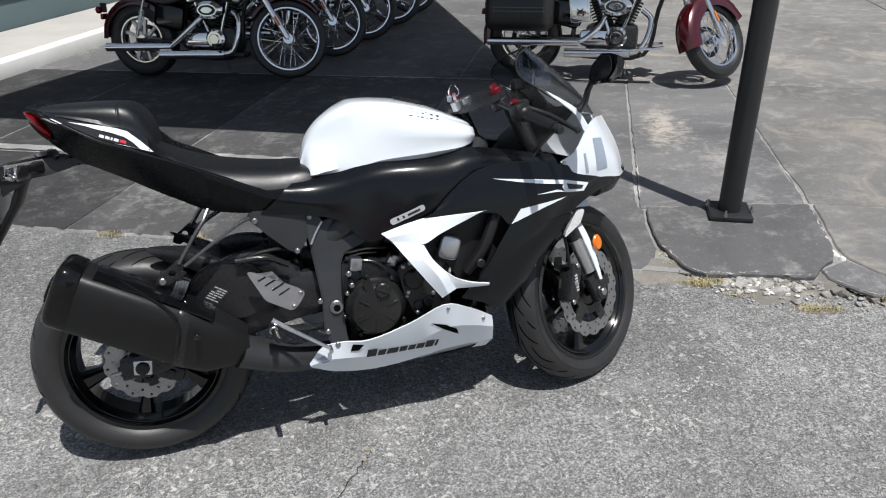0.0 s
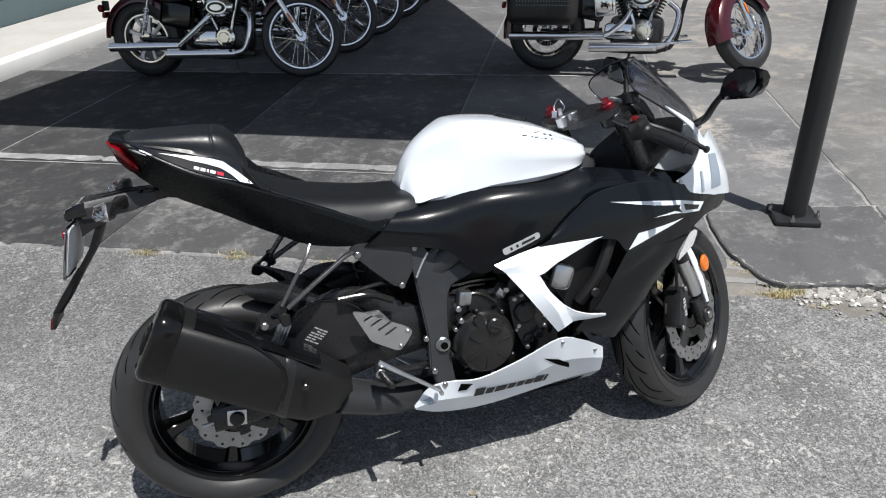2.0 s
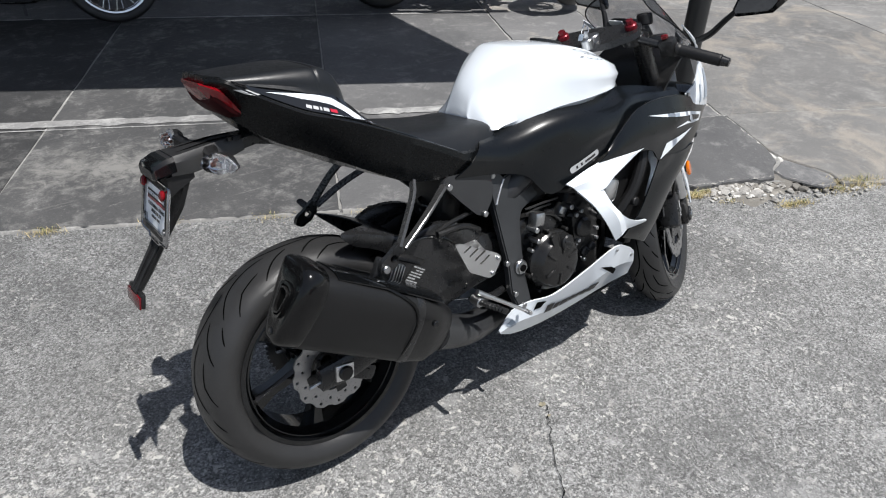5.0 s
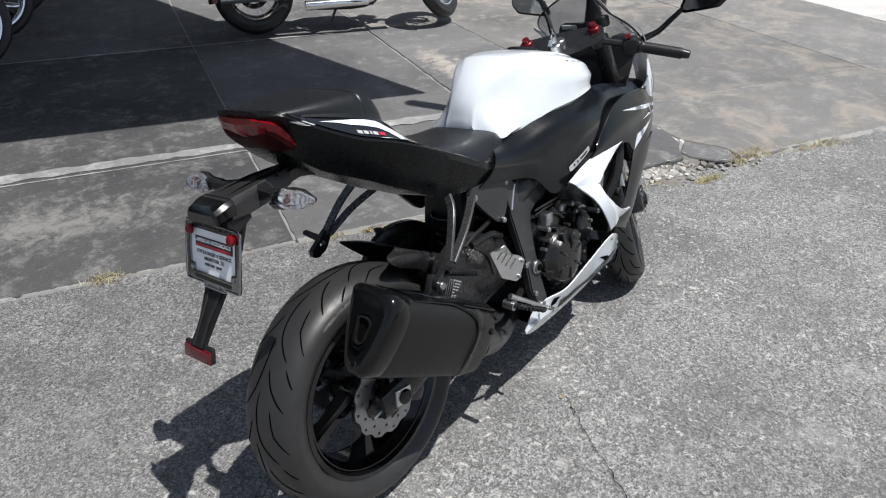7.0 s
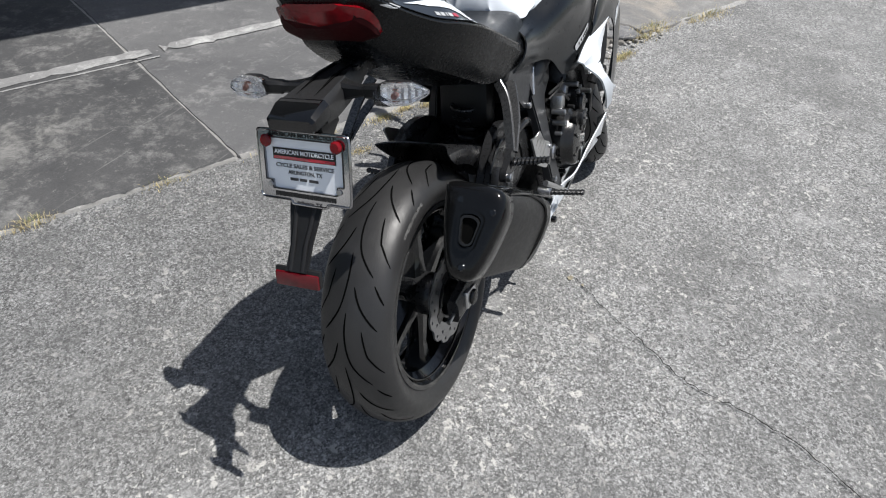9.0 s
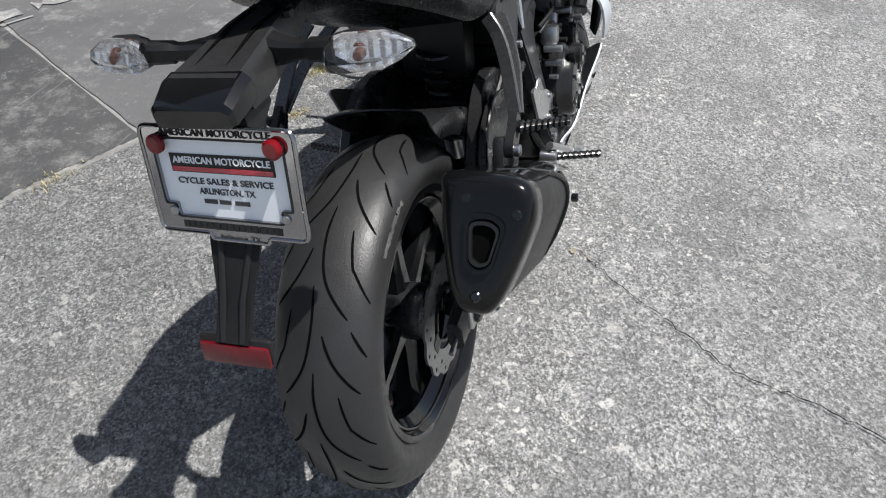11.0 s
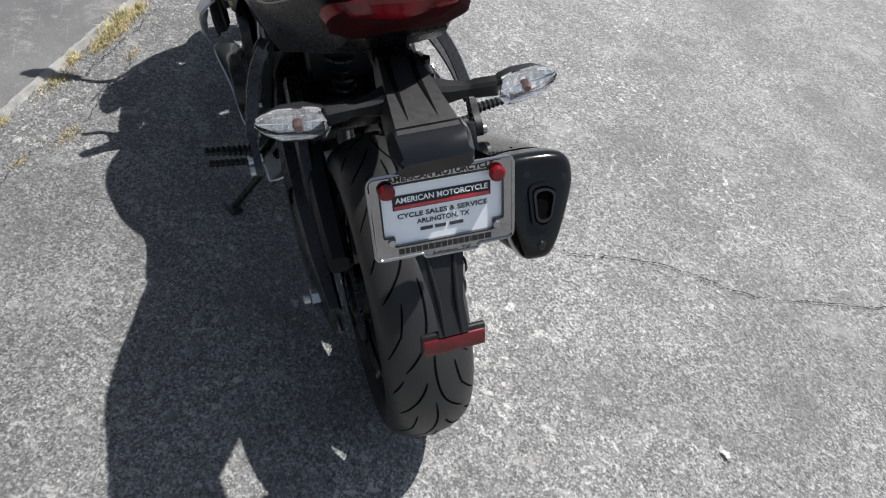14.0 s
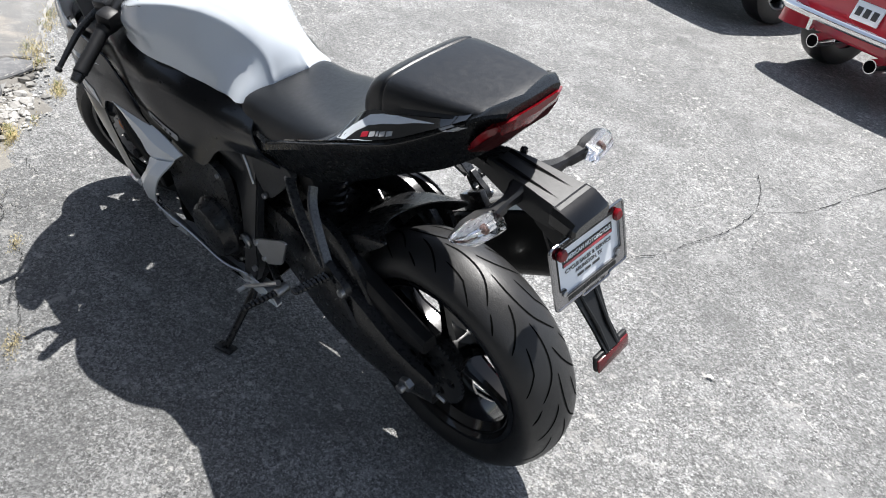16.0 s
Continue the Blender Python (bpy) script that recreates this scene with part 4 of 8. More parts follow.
def cast_wheel(name, centre, width, r_rim, r, spokes, pitches, steer):
    k = width / 0.178
    fix = forked if steer else (lambda b: b)
    bm = B()
    lathe(bm, [(-0.072 * k, r_rim + 0.006), (-0.072 * k, r_rim - 0.006), (-0.060 * k, r_rim - 0.012), (-0.035 * k, r_rim - 0.030), (0.035 * k, r_rim - 0.030), (0.060 * k, r_rim - 0.012), (0.072 * k, r_rim - 0.006), (0.072 * k, r_rim + 0.006), (0.06 * k, r_rim - 0.002), (0.03 * k, r_rim - 0.018), (-0.03 * k, r_rim - 0.018), (-0.06 * k, r_rim - 0.002)], 72, centre)
    wheel = part(name, fix(bm), "black_gloss", bike, "gloss black cast wheel")
    for i in range(spokes):
        a = 2 * math.pi * (i + 0.3) / spokes
        d, t = Vector((math.cos(a), 0, math.sin(a))), Vector((-math.sin(a), 0, math.cos(a)))
        rings = []
        for q, hw, hy in ((0.035, 0.026, 0.030), (0.08, 0.017, 0.026), (0.14, 0.014, 0.022), (r_rim - 0.026, 0.024, 0.030)):
            c = Vector(centre) + d * q
            rings.append([c + t * sx * hw + Vector((0, sy * hy, 0)) for sx, sy in ((-1, -0.6), (-0.6, -1), (0.6, -1), (1, -0.6), (1, 0.6), (0.6, 1), (-0.6, 1), (-1, 0.6))])
        bm = B()
        loft(bm, rings)
        part("spoke", fix(bm), "black_gloss", wheel)
    bm = B()
    lathe(bm, [(-0.06, 0.018), (-0.06, 0.045), (-0.045, 0.052), (0.045, 0.052), (0.06, 0.045), (0.06, 0.018)], 32, centre)
    part("hub", fix(bm), "black_satin", wheel)
    bm = B()
    lathe(bm, tyre_profile(width, r_rim, r), 96, centre)
    tyre_bm = bm
    for side in (-1, 1):
        for dr, dy in ((-0.004, 0.36), (-0.016, 0.33)):
            bm = B()
            tube(bm, [(centre[0] + (r_rim + dr) * math.cos(2 * math.pi * q / 64), centre[1] + side * width * dy, centre[2] + (r_rim + dr) * math.sin(2 * math.pi * q / 64)) for q in range(64)], 0.0028, 8, 0, True)
            part("rim_lip", fix(bm), "black_gloss", wheel)
    bm = tyre_bm
    part("tyre", fix(bm), "tyre", wheel, "black road tyre")
    bm = B()
    tread_grooves(bm, width, r_rim, r, centre, pitches)
    tagged(part("tread_groove", fix(bm), "groove", wheel, side_fix=False), kind="stuff")
    return wheel


def petal_disc(name, centre, y, r_out, r_in, lobes, holes_r, parent, steer, arms=0):
    outline = []
    n = lobes * 10
    for i in range(n):
        a = 2 * math.pi * i / n
        s = (i % 10) / 10
        rr = r_out - (0.006 if 0.30 < s < 0.70 else 0.0028 if 0.2 < s < 0.8 else 0)
        outline.append((rr * math.cos(a), rr * math.sin(a)))
    loops = [outline, circle(0, 0, r_in, 48)]
    for q, off in zip(holes_r, (0.0, 0.5, 0.25)):
        for i in range(lobes):
            a = 2 * math.pi * (i + off) / lobes
            loops.append(circle(q * math.cos(a), q * math.sin(a), 0.0042, 8))
    bm = B()
    plate(bm, loops, lambda a, b, h: Vector((centre[0] + a, centre[1] + y + h, centre[2] + b)), 0.0045)
    if steer:
        forked(bm)
    d = part(name, bm, "disc_steel", parent, "drilled petal brake disc", sharp=40)
    if arms:
        bm = B()
        lobes2 = []
        for i in range(arms * 12):
            a = 2 * math.pi * i / (arms * 12)
            s = (i % 12) / 12
            lobes2.append(((r_in + 0.012 if s < 0.3 else r_in * 0.72) * math.cos(a), (r_in + 0.012 if s < 0.3 else r_in * 0.72) * math.sin(a)))
        plate(bm, [lobes2, circle(0, 0, 0.05, 24)], lambda a, b, h: Vector((centre[0] + a, centre[1] + y - 0.001 + h, centre[2] + b)), 0.007)
        if steer:
            forked(bm)
        part("carrier", bm, "black_satin", d)
    return d


RC, FC = (0.0, 0.0, 0.317), (1.395, 0.0, 0.300)
rear_wheel = cast_wheel("rear_wheel", RC, 0.168, 0.222, 0.314, 6, 8, False)
front_wheel = cast_wheel("front_wheel", FC, 0.122, 0.227, 0.306, 6, 8, True)
petal_disc("brake_disc", RC, -0.095, 0.110, 0.062, 12, (0.100, 0.084), rear_wheel, False, 4)
petal_disc("brake_disc", FC, -0.066, 0.152, 0.105, 16, (0.142, 0.126, 0.114), front_wheel, True, 5)
petal_disc("brake_disc", FC, 0.062, 0.152, 0.105, 16, (0.142, 0.126, 0.114), front_wheel, True, 5)
# scuffed band on the rear tyre's shoulder
bm = B()
prof = [(-0.0826, 0.2705), (-0.0790, 0.2783), (-0.0742, 0.2852)]
rows = []
for i in range(24):
    a = radians(97 + i * 0.9)
    jag = [0.35 + 0.9 * abs(noise.noise((i * 0.8, 7.7, 0))), 0.2, 0.2 + 1.1 * noise.noise((i * 0.9, 3.1, 0))]
    rows.append([Vector((math.cos(a) * (q + 0.0005), y, math.sin(a) * (q + 0.0005))) + Vector(RC) for y, q in ((prof[1][0] + (p[0] - prof[1][0]) * k, prof[1][1] + (p[1] - prof[1][1]) * k) for p, k in zip(prof, jag))])
loft(bm, rows, False, False)
part("scuff_mark", bm, "scuff", rear_wheel, "pale rubbed scuff on the tyre shoulder", side_fix=False)

# rear sprocket, chain and carrier on the left
bm = B()
teeth = []
for i in range(43 * 4):
    a = 2 * math.pi * i / (43 * 4)
    teeth.append(((0.100 if i % 4 in (1, 2) else 0.094) * math.cos(a), (0.100 if i % 4 in (1, 2) else 0.094) * math.sin(a)))
slots = [circle(0.062 * math.cos(a), 0.062 * math.sin(a), 0.014, 10) for a in (2 * math.pi * i / 6 for i in range(6))]
plate(bm, [teeth, circle(0, 0, 0.04, 24)] + slots, lambda a, b, h: Vector((a, 0.082 + h, RC[2] + b)), 0.006)
part("sprocket", bm, "frame_dark", rear_wheel, "dark rear sprocket with open slots")
bm = B()
lathe(bm, [(0.05, 0.02), (0.05, 0.06), (0.08, 0.058), (0.095, 0.04), (0.095, 0.02)], 24, RC)
part("sprocket_carrier", bm, "black_satin", rear_wheel)
top = [(0.0, RC[2] + 0.106), (0.25, 0.425), (0.50, 0.475)]
low = [(0.0, RC[2] - 0.106), (0.25, 0.30), (0.50, 0.40)]
for line in (top, low):
    bm = B()
    for i in range(33):
        t = i / 32 * 2
        a, b = (line[0], line[1]) if t < 1 else (line[1], line[2])
        t = t if t < 1 else t - 1
        x, z = a[0] + (b[0] - a[0]) * t, a[1] + (b[1] - a[1]) * t
        box(bm, (x, 0.085, z), (0.0165, 0.014 if i % 2 else 0.018, 0.012), 0.002)
    part("drive_chain", bm, "engine_dark", bike, "dark drive chain run")

# ---- swing arm ----
def beam(stations):
    """Rounded box beam through (x, y, z, half width, half height)."""
    rings = []
    for x, y, z, w, h in stations:
        rings.append([(x, y + a * w, z + b * h) for a, b in ((-0.6, -1), (0.6, -1), (1, -0.6), (1, 0.6), (0.6, 1), (-0.6, 1), (-1, 0.6), (-1, -0.6))])
    cols = [smooth_line([r[i] for r in rings], 4) for i in range(8)]
    bm = B()
    loft(bm, [[c[i] for c in cols] for i in range(len(cols[0]))])
    return bm


bm = beam([(-0.055, -0.128, 0.322, 0.014, 0.030), (0.05, -0.128, 0.335, 0.018, 0.036), (0.25, -0.118, 0.40, 0.022, 0.05), (0.42, -0.105, 0.45, 0.028, 0.07), (0.57, -0.10, 0.455, 0.03, 0.06)])
swing = part("swingarm", bm, "black_satin", bike, "black aluminium swingarm")
bm = beam([(-0.06, 0.132, 0.325, 0.014, 0.034), (0.03, 0.138, 0.335, 0.021, 0.060), (0.10, 0.140, 0.354, 0.026, 0.082), (0.17, 0.141, 0.378, 0.028, 0.100), (0.30, 0.138, 0.422, 0.030, 0.112), (0.42, 0.124, 0.448, 0.030, 0.100), (0.57, 0.10, 0.455, 0.03, 0.06)])
part("arm", bm, "black_satin", swing)
for s in (-1, 1):
    bm = beam([(0.10, s * 0.125, 0.37, 0.012, 0.02), (0.18, s * 0.122, 0.50, 0.014, 0.03), (0.27, s * 0.118, 0.565, 0.016, 0.035), (0.38, s * 0.11, 0.56, 0.018, 0.035), (0.47, s * 0.105, 0.50, 0.02, 0.04)])
    part("brace", bm, "black_satin", swing)
bm = B()
box(bm, (0.44, 0, 0.47), (0.10, 0.22, 0.10), 0.02)
part("cross_member", bm, "black_satin", swing)
# curved guard inside the arch on the right, with its sticker
bm = B()
outline = [(0.137, 0.483), (0.178, 0.576), (0.257, 0.602), (0.331, 0.585), (0.39, 0.531), (0.405, 0.462), (0.287, 0.420), (0.2, 0.460)]
plate(bm, [rounded(outline, 0.04, 5)], lambda a, b, h: Vector((a, -0.142 - h, b)), 0.012)
guard = part("swingarm_guard", bm, "black_satin", bike, "satin black arched guard")
bm = B()
tube(bm, [(x, -0.154, z) for x, z in ((0.150, 0.470), (0.170, 0.545), (0.205, 0.583), (0.257, 0.599), (0.325, 0.580), (0.378, 0.530), (0.398, 0.468))], 0.0035, 8, 5)
part("guard_rim", bm, "black_gloss", guard)
bm = B()
plate(bm, [rounded([(0.195, 0.501), (0.230, 0.477), (0.266, 0.506), (0.236, 0.540)], 0.004)], lambda a, b, h: Vector((a, -0.1545 - h, b)), 0.0008)
stk = part("sticker", bm, "ink", guard, "black warning sticker with white lines of print")
bm = B()
for i in range(6):
    for j in range(3):
        if (i * 3 + j) % 7 == 5:
            continue
        t = 0.14 + i * 0.14
        a0 = 0.08 + j * 0.3
        p = lambda s, q: Vector((0.195 + 0.035 * s + 0.040 * q, -0.1558, 0.501 - 0.024 * s + 0.038 * q))
        v = [bm.verts.new(p(a, q)) for a, q in ((a0, t), (a0 + 0.25, t), (a0 + 0.25, t + 0.06), (a0, t + 0.06))]
        bm.faces.new(v)
part("print_line", bm, "silver_decal", stk, side_fix=False)
bm = beam([(-0.015, 0.106, 0.430, 0.020, 0.020), (0.10, 0.106, 0.450, 0.024, 0.040), (0.25, 0.104, 0.490, 0.024, 0.052), (0.40, 0.100, 0.535, 0.020, 0.040)])
part("chain_guard", bm, "black_plastic", swing, "black plastic chain guard")
bm = B()
plate(bm, [rounded([(0.197, 0.462), (0.184, 0.478), (0.148, 0.412), (0.164, 0.392)], 0.003)], lambda a, b, h: Vector((a, 0.1692 + h, b)), 0.0008)
part("sticker", bm, "frame_dark", swing, "small grey sticker")
# axle, adjusters and nut
for s, mat_name in ((-1, "alloy"), (1, "black_satin")):
    bm = B()
    box(bm, (0.004, s * 0.146, 0.327), (0.050, 0.012, 0.044), 0.004, (0, 8, 0))
    part("chain_adjuster", bm, mat_name, swing, "square axle adjuster block")
bm = B()
cyl(bm, (0.004, -0.150, 0.327), (0.004, -0.160, 0.327), 0.019, n=24, edge=0.003)
cyl(bm, (0.004, -0.1605, 0.327), (0.004, -0.161, 0.327), 0.011, n=24)
part("axle", bm, "engine_dark", swing)
bm = B()
cyl(bm, (0.004, 0.150, 0.327), (0.004, 0.170, 0.327), 0.019, n=6, edge=0.002)
cyl(bm, (0.004, 0.170, 0.327), (0.004, 0.186, 0.327), 0.011, n=16, edge=0.002)
part("axle_nut", bm, "steel", swing, "zinc plated axle nut")
for s in (-1, 1):
    bm = B()
    cyl(bm, (-0.03, s * 0.128, 0.318), (-0.085, s * 0.128, 0.312), 0.005, n=8)
    part("adjuster_screw", bm, "steel", swing)
# rear caliper and hose
bm = B()
box(bm, (0.065, -0.10, 0.285), (0.085, 0.045, 0.045), 0.012, (0, 30, 0))
box(bm, (0.055, -0.128, 0.29), (0.05, 0.012, 0.03), 0.004, (0, 30, 0))
part("rear_caliper", bm, "black_satin", bike)

# ---- muffler: long box along its own axis, on the right ----
E1, E3 = Vector((0.853, 0, -0.522)), Vector((0.522, 0, 0.853))
MB = Vector((-0.179, -0.226, 0.553))


def mpt(along, y, up):
    return MB + E1 * along + E3 * up + Vector((0, y, 0))


MSEC = [(0.045, 0.156), (0.0, 0.158), (-0.045, 0.153), (-0.066, 0.140), (-0.072, 0.113), (-0.066, 0.080), (-0.040, 0.012), (-0.018, -0.022), (0.006, -0.026), (0.028, -0.020), (0.040, 0.015), (0.048, 0.08), (0.050, 0.135)]


def msec(along, k=1.0, dy=0.0, du=0.0):
    return [mpt(along - 0.26 * min(1.0, max(0.06, along / 0.3)) * (u - 0.07), (y + 0.004) * k - 0.004 + dy, (u - 0.080) * k + 0.080 + du) for y, u in MSEC]


def mloft(stations):
    rings = [smooth_line(msec(*s), 3, True) for s in stations]
    bm = B()
    loft(bm, rings)
    return bm


muffler = part("muffler", mloft([(0.045, 0.985), (0.05, 1.0), (0.30, 1.0, 0.004, 0.0), (0.335, 0.995, 0.006, 0.0)]), "matte_black", bike, "matte black muffler")
cap = part("end_cap", mloft([(-0.0065, 0.45, 0, 0.0), (-0.0065, 0.70, 0, 0.002), (-0.0055, 0.85, 0, 0.003), (-0.0025, 0.94, 0, 0.004), (0.004, 1.01, 0, 0.004), (0.014, 1.04, 0, 0.004), (0.050, 1.042, 0, 0.003), (0.054, 1.0)]), "cap_black", muffler, "gloss black end cap", sharp=60)
part("band", mloft([(0.315, 1.006, 0.005), (0.318, 1.018, 0.005), (0.338, 1.018, 0.006), (0.341, 1.0, 0.006)]), "black_satin", muffler)
part("front_cone", mloft([(0.338, 1.0, 0.006), (0.40, 0.93, 0.010, 0.0), (0.46, 0.70, 0.03, 0.004), (0.51, 0.45, 0.06, 0.010)]), "matte_black", muffler, "satin black front cone")
# narrow heat shield along the top edge
rows = [[tuple(mpt(a, y, u + lift)) for a, lift in ((0.075, 0.001), (0.14, 0.003), (0.22, 0.004), (0.30, 0.003), (0.38, 0.000))] for y, u in ((0.048, 0.158), (0.01, 0.161), (-0.03, 0.159), (-0.058, 0.150))]
bm = B()
skin(bm, rows, 4, 3, 0.003)
part("heat_shield", bm, "black_gloss", muffler, "gloss black heat shield strip")
bm = B()
tube(bm, [tuple(mpt(a, y, u)) for a, y, u in ((0.09, 0.0, 0.160), (0.15, -0.036, 0.158), (0.22, -0.056, 0.150), (0.272, -0.066, 0.137), (0.300, -0.069, 0.118), (0.318, -0.064, 0.085), (0.328, -0.048, 0.040), (0.335, -0.028, 0.002))], 0.0042, 8, 5)
part("shield_trim", bm, "cap_black", muffler, "curved gloss black trim line")
bolt_at = mpt(0.36, -0.074, 0.10)
bm = B()
cyl(bm, bolt_at + Vector((0, 0.006, 0)), bolt_at + Vector((0, -0.006, 0)), 0.008, n=12, edge=0.002)
part("bolt", bm, "black_gloss", muffler)
# outlet: ring, inner tube, dark bore
for name, k, a0, a1, mat_name in (("outlet_ring", 0.035, -0.012, 0.01, "cap_black"), ("outlet_pipe", 0.026, -0.015, 0.01, "engine_dark")):
    bm = B()
    ring = rounded([(-k * 0.80, k * 0.75), (-k * 0.2, k * 1.15), (k * 0.8, k * 1.1), (k * 0.78, -k * 0.9), (k * 0.35, -k * 1.2), (-k * 0.25, -k * 1.05)], k * 0.45, 5)
    hole = [(a * 0.8, b * 0.84) for a, b in ring]
    plate(bm, [ring, hole], lambda a, b, h, a0=a0: mpt(a0 + h, a - 0.013, b + 0.074), a1 - a0)
    part(name, bm, mat_name, cap)
bm = B()
plate(bm, [rounded([(-0.022, 0.022), (-0.006, 0.032), (0.022, 0.030), (0.021, -0.026), (0.010, -0.033), (-0.008, -0.029)], 0.012, 4)], lambda a, b, h: mpt(-0.0085 + h, a - 0.013, b + 0.074), 0.001)
part("outlet_bore", bm, "groove", cap)
for y, u in ((0.014, 0.131), (-0.052, 0.113), (-0.001, 0.002)):
    bm = B()
    sh = 0.0
    cyl(bm, mpt(0.008 + sh, y, u), mpt(-0.008 + sh, y, u), 0.008, n=12, edge=0.002)
    cyl(bm, mpt(-0.0075 + sh, y, u), mpt(-0.0085 + sh, y, u), 0.004, n=6)
    part("bolt", bm, "black_gloss", cap)
bm = B()
box(bm, tuple(mpt(0.24, 0.03, 0.180)), (0.05, 0.02, 0.05), 0.006, (0, 30, 0))
part("hanger", bm, "black_satin", muffler)
# collector pipe under the engine
bm = B()
tube(bm, [(0.27, -0.16, 0.33), (0.38, -0.13, 0.275), (0.50, -0.08, 0.235), (0.68, 0.0, 0.20), (0.85, 0.0, 0.20)], [0.05, 0.034], 14, 4)
part("exhaust_collector", bm, "frame_dark", bike, "dark exhaust collector pipe")
for i in range(4):
    y = -0.09 + 0.06 * i
    bm = B()
    tube(bm, [(0.72, y * 0.3, 0.19), (0.88, y * 0.8, 0.20), (0.98, y, 0.30), (1.0, y, 0.45)], 0.019, 10, 4)
    part("header_pipe", bm, "engine_dark", bike)

# ---- tail, seats ----
tail_secs = [(-0.152, [(0.0, 1.058), (0.046, 1.059), (0.062, 1.055), (0.066, 1.050), (0.062, 1.041), (0.04, 1.036), (0.0, 1.034)]),
             (-0.125, [(0.0, 1.050), (0.066, 1.055), (0.088, 1.050), (0.093, 1.045), (0.088, 1.032), (0.052, 0.990), (0.0, 0.985)]),
             (-0.105, [(0.0, 1.040), (0.080, 1.046), (0.101, 1.039), (0.106, 1.033), (0.102, 1.022), (0.070, 0.958), (0.0, 0.950)]),
             (-0.04, [(0.0, 1.012), (0.098, 1.027), (0.122, 0.999), (0.128, 0.991), (0.124, 0.978), (0.082, 0.905), (0.0, 0.896)]),
             (0.02, [(0.0, 0.985), (0.108, 1.008), (0.143, 0.966), (0.150, 0.958), (0.147, 0.945), (0.096, 0.872), (0.0, 0.86)]),
             (0.07, [(0.0, 0.955), (0.116, 0.990), (0.158, 0.947), (0.165, 0.940), (0.161, 0.924), (0.106, 0.845), (0.0, 0.83)]),
             (0.12, [(0.0, 0.915), (0.124, 0.962), (0.166, 0.927), (0.173, 0.920), (0.169, 0.904), (0.118, 0.816), (0.0, 0.80)]),
             (0.18, [(0.0, 0.860), (0.133, 0.900), (0.168, 0.899), (0.176, 0.893), (0.174, 0.879), (0.125, 0.782), (0.0, 0.77)]),
             (0.25, [(0.0, 0.810), (0.142, 0.852), (0.164, 0.864), (0.172, 0.859), (0.172, 0.845), (0.132, 0.745), (0.0, 0.735)]),
             (0.33, [(0.0, 0.785), (0.147, 0.812), (0.157, 0.823), (0.166, 0.819), (0.168, 0.805), (0.141, 0.727), (0.0, 0.72)]),
             (0.39, [(0.0, 0.775), (0.142, 0.786), (0.155, 0.793), (0.164, 0.788), (0.166, 0.773), (0.144, 0.722), (0.0, 0.715)]),
             (0.425, [(0.0, 0.765), (0.136, 0.774), (0.150, 0.780), (0.158, 0.775), (0.162, 0.757), (0.146, 0.718), (0.0, 0.710)]),
             (0.50, [(0.0, 0.765), (0.112, 0.780), (0.128, 0.780), (0.140, 0.770), (0.150, 0.745), (0.146, 0.706), (0.0, 0.700)])]
bm = B()
body_loft(bm, tail_secs, 5, 1)
tail = part("tail_cowl", bm, "tail_black", bike, "satin black tail cowl", sharp=26)
for s in (-1, 1):
    # satin upper panel between the pad and the crease
    bm = B()
    edge_in = [(x, h[1][0], h[1][1]) for x, h in tail_secs[2:10]]
    edge_out = [(x, h[2][0], h[2][1]) for x, h in tail_secs[2:10]]
    rows = [[(x, w + 0.0022, z + 0.0022) for x, w, z in q] for q in (edge_in, edge_out)]
    skin(bm, both(rows), 5, 2, 0.002, s > 0)
    panel = part("tail_panel", bm, "panel_gloss", bike, "dark metallic tail side panel")
    bm = B()
    tube(bm, [(x, s * (h[3][0] - 0.0015), h[3][1] + 0.0015) for x, h in tail_secs[2:11]], 0.0024, 8, 5)
    part("panel_edge", bm, "black_gloss", panel)
    decal("decal", [(-0.05, 1.015), (-0.01, 1.006), (0.03, 0.997), (0.062, 0.988), (0.089, 0.977), (0.12, 0.949), (0.147, 0.921), (0.118, 0.932), (0.100, 0.951), (0.080, 0.966), (0.05, 0.979), (0.02, 0.989), (-0.01, 1.0015)], panel, "white_paint", panel, 0.0012, s, "white swoosh decal", 0.005)
    decal("decal", [(0.055, 0.954), (0.10, 0.939), (0.147, 0.921), (0.118, 0.932), (0.085, 0.945)], panel, "white_paint", panel, 0.0012, s, "", 0.005)
    decal("decal", [(-0.11, 1.030), (-0.075, 1.024), (-0.052, 1.012), (-0.070, 1.012), (-0.09, 1.018)], tail, "silver_decal", tail, 0.0014, s, "grey side trim", 0.008)
    # model badge drawn as bars
    for i, (x, w, m_name) in enumerate(((0.022, 0.011, "silver_decal"), (0.036, 0.010, "silver_decal"), (0.049, 0.004, "silver_decal"), (0.056, 0.011, "silver_decal"), (0.070, 0.014, "bright_red_paint"))):
        z = 0.974 - (x - 0.022) * 0.36
        decal("badge_bar", [(x, z - 0.002), (x + w, z - 0.002 - w * 0.42), (x + w + 0.002, z + 0.004 - w * 0.42), (x + 0.002, z + 0.004)], panel, m_name, panel, 0.0012, s, "", 0.005)
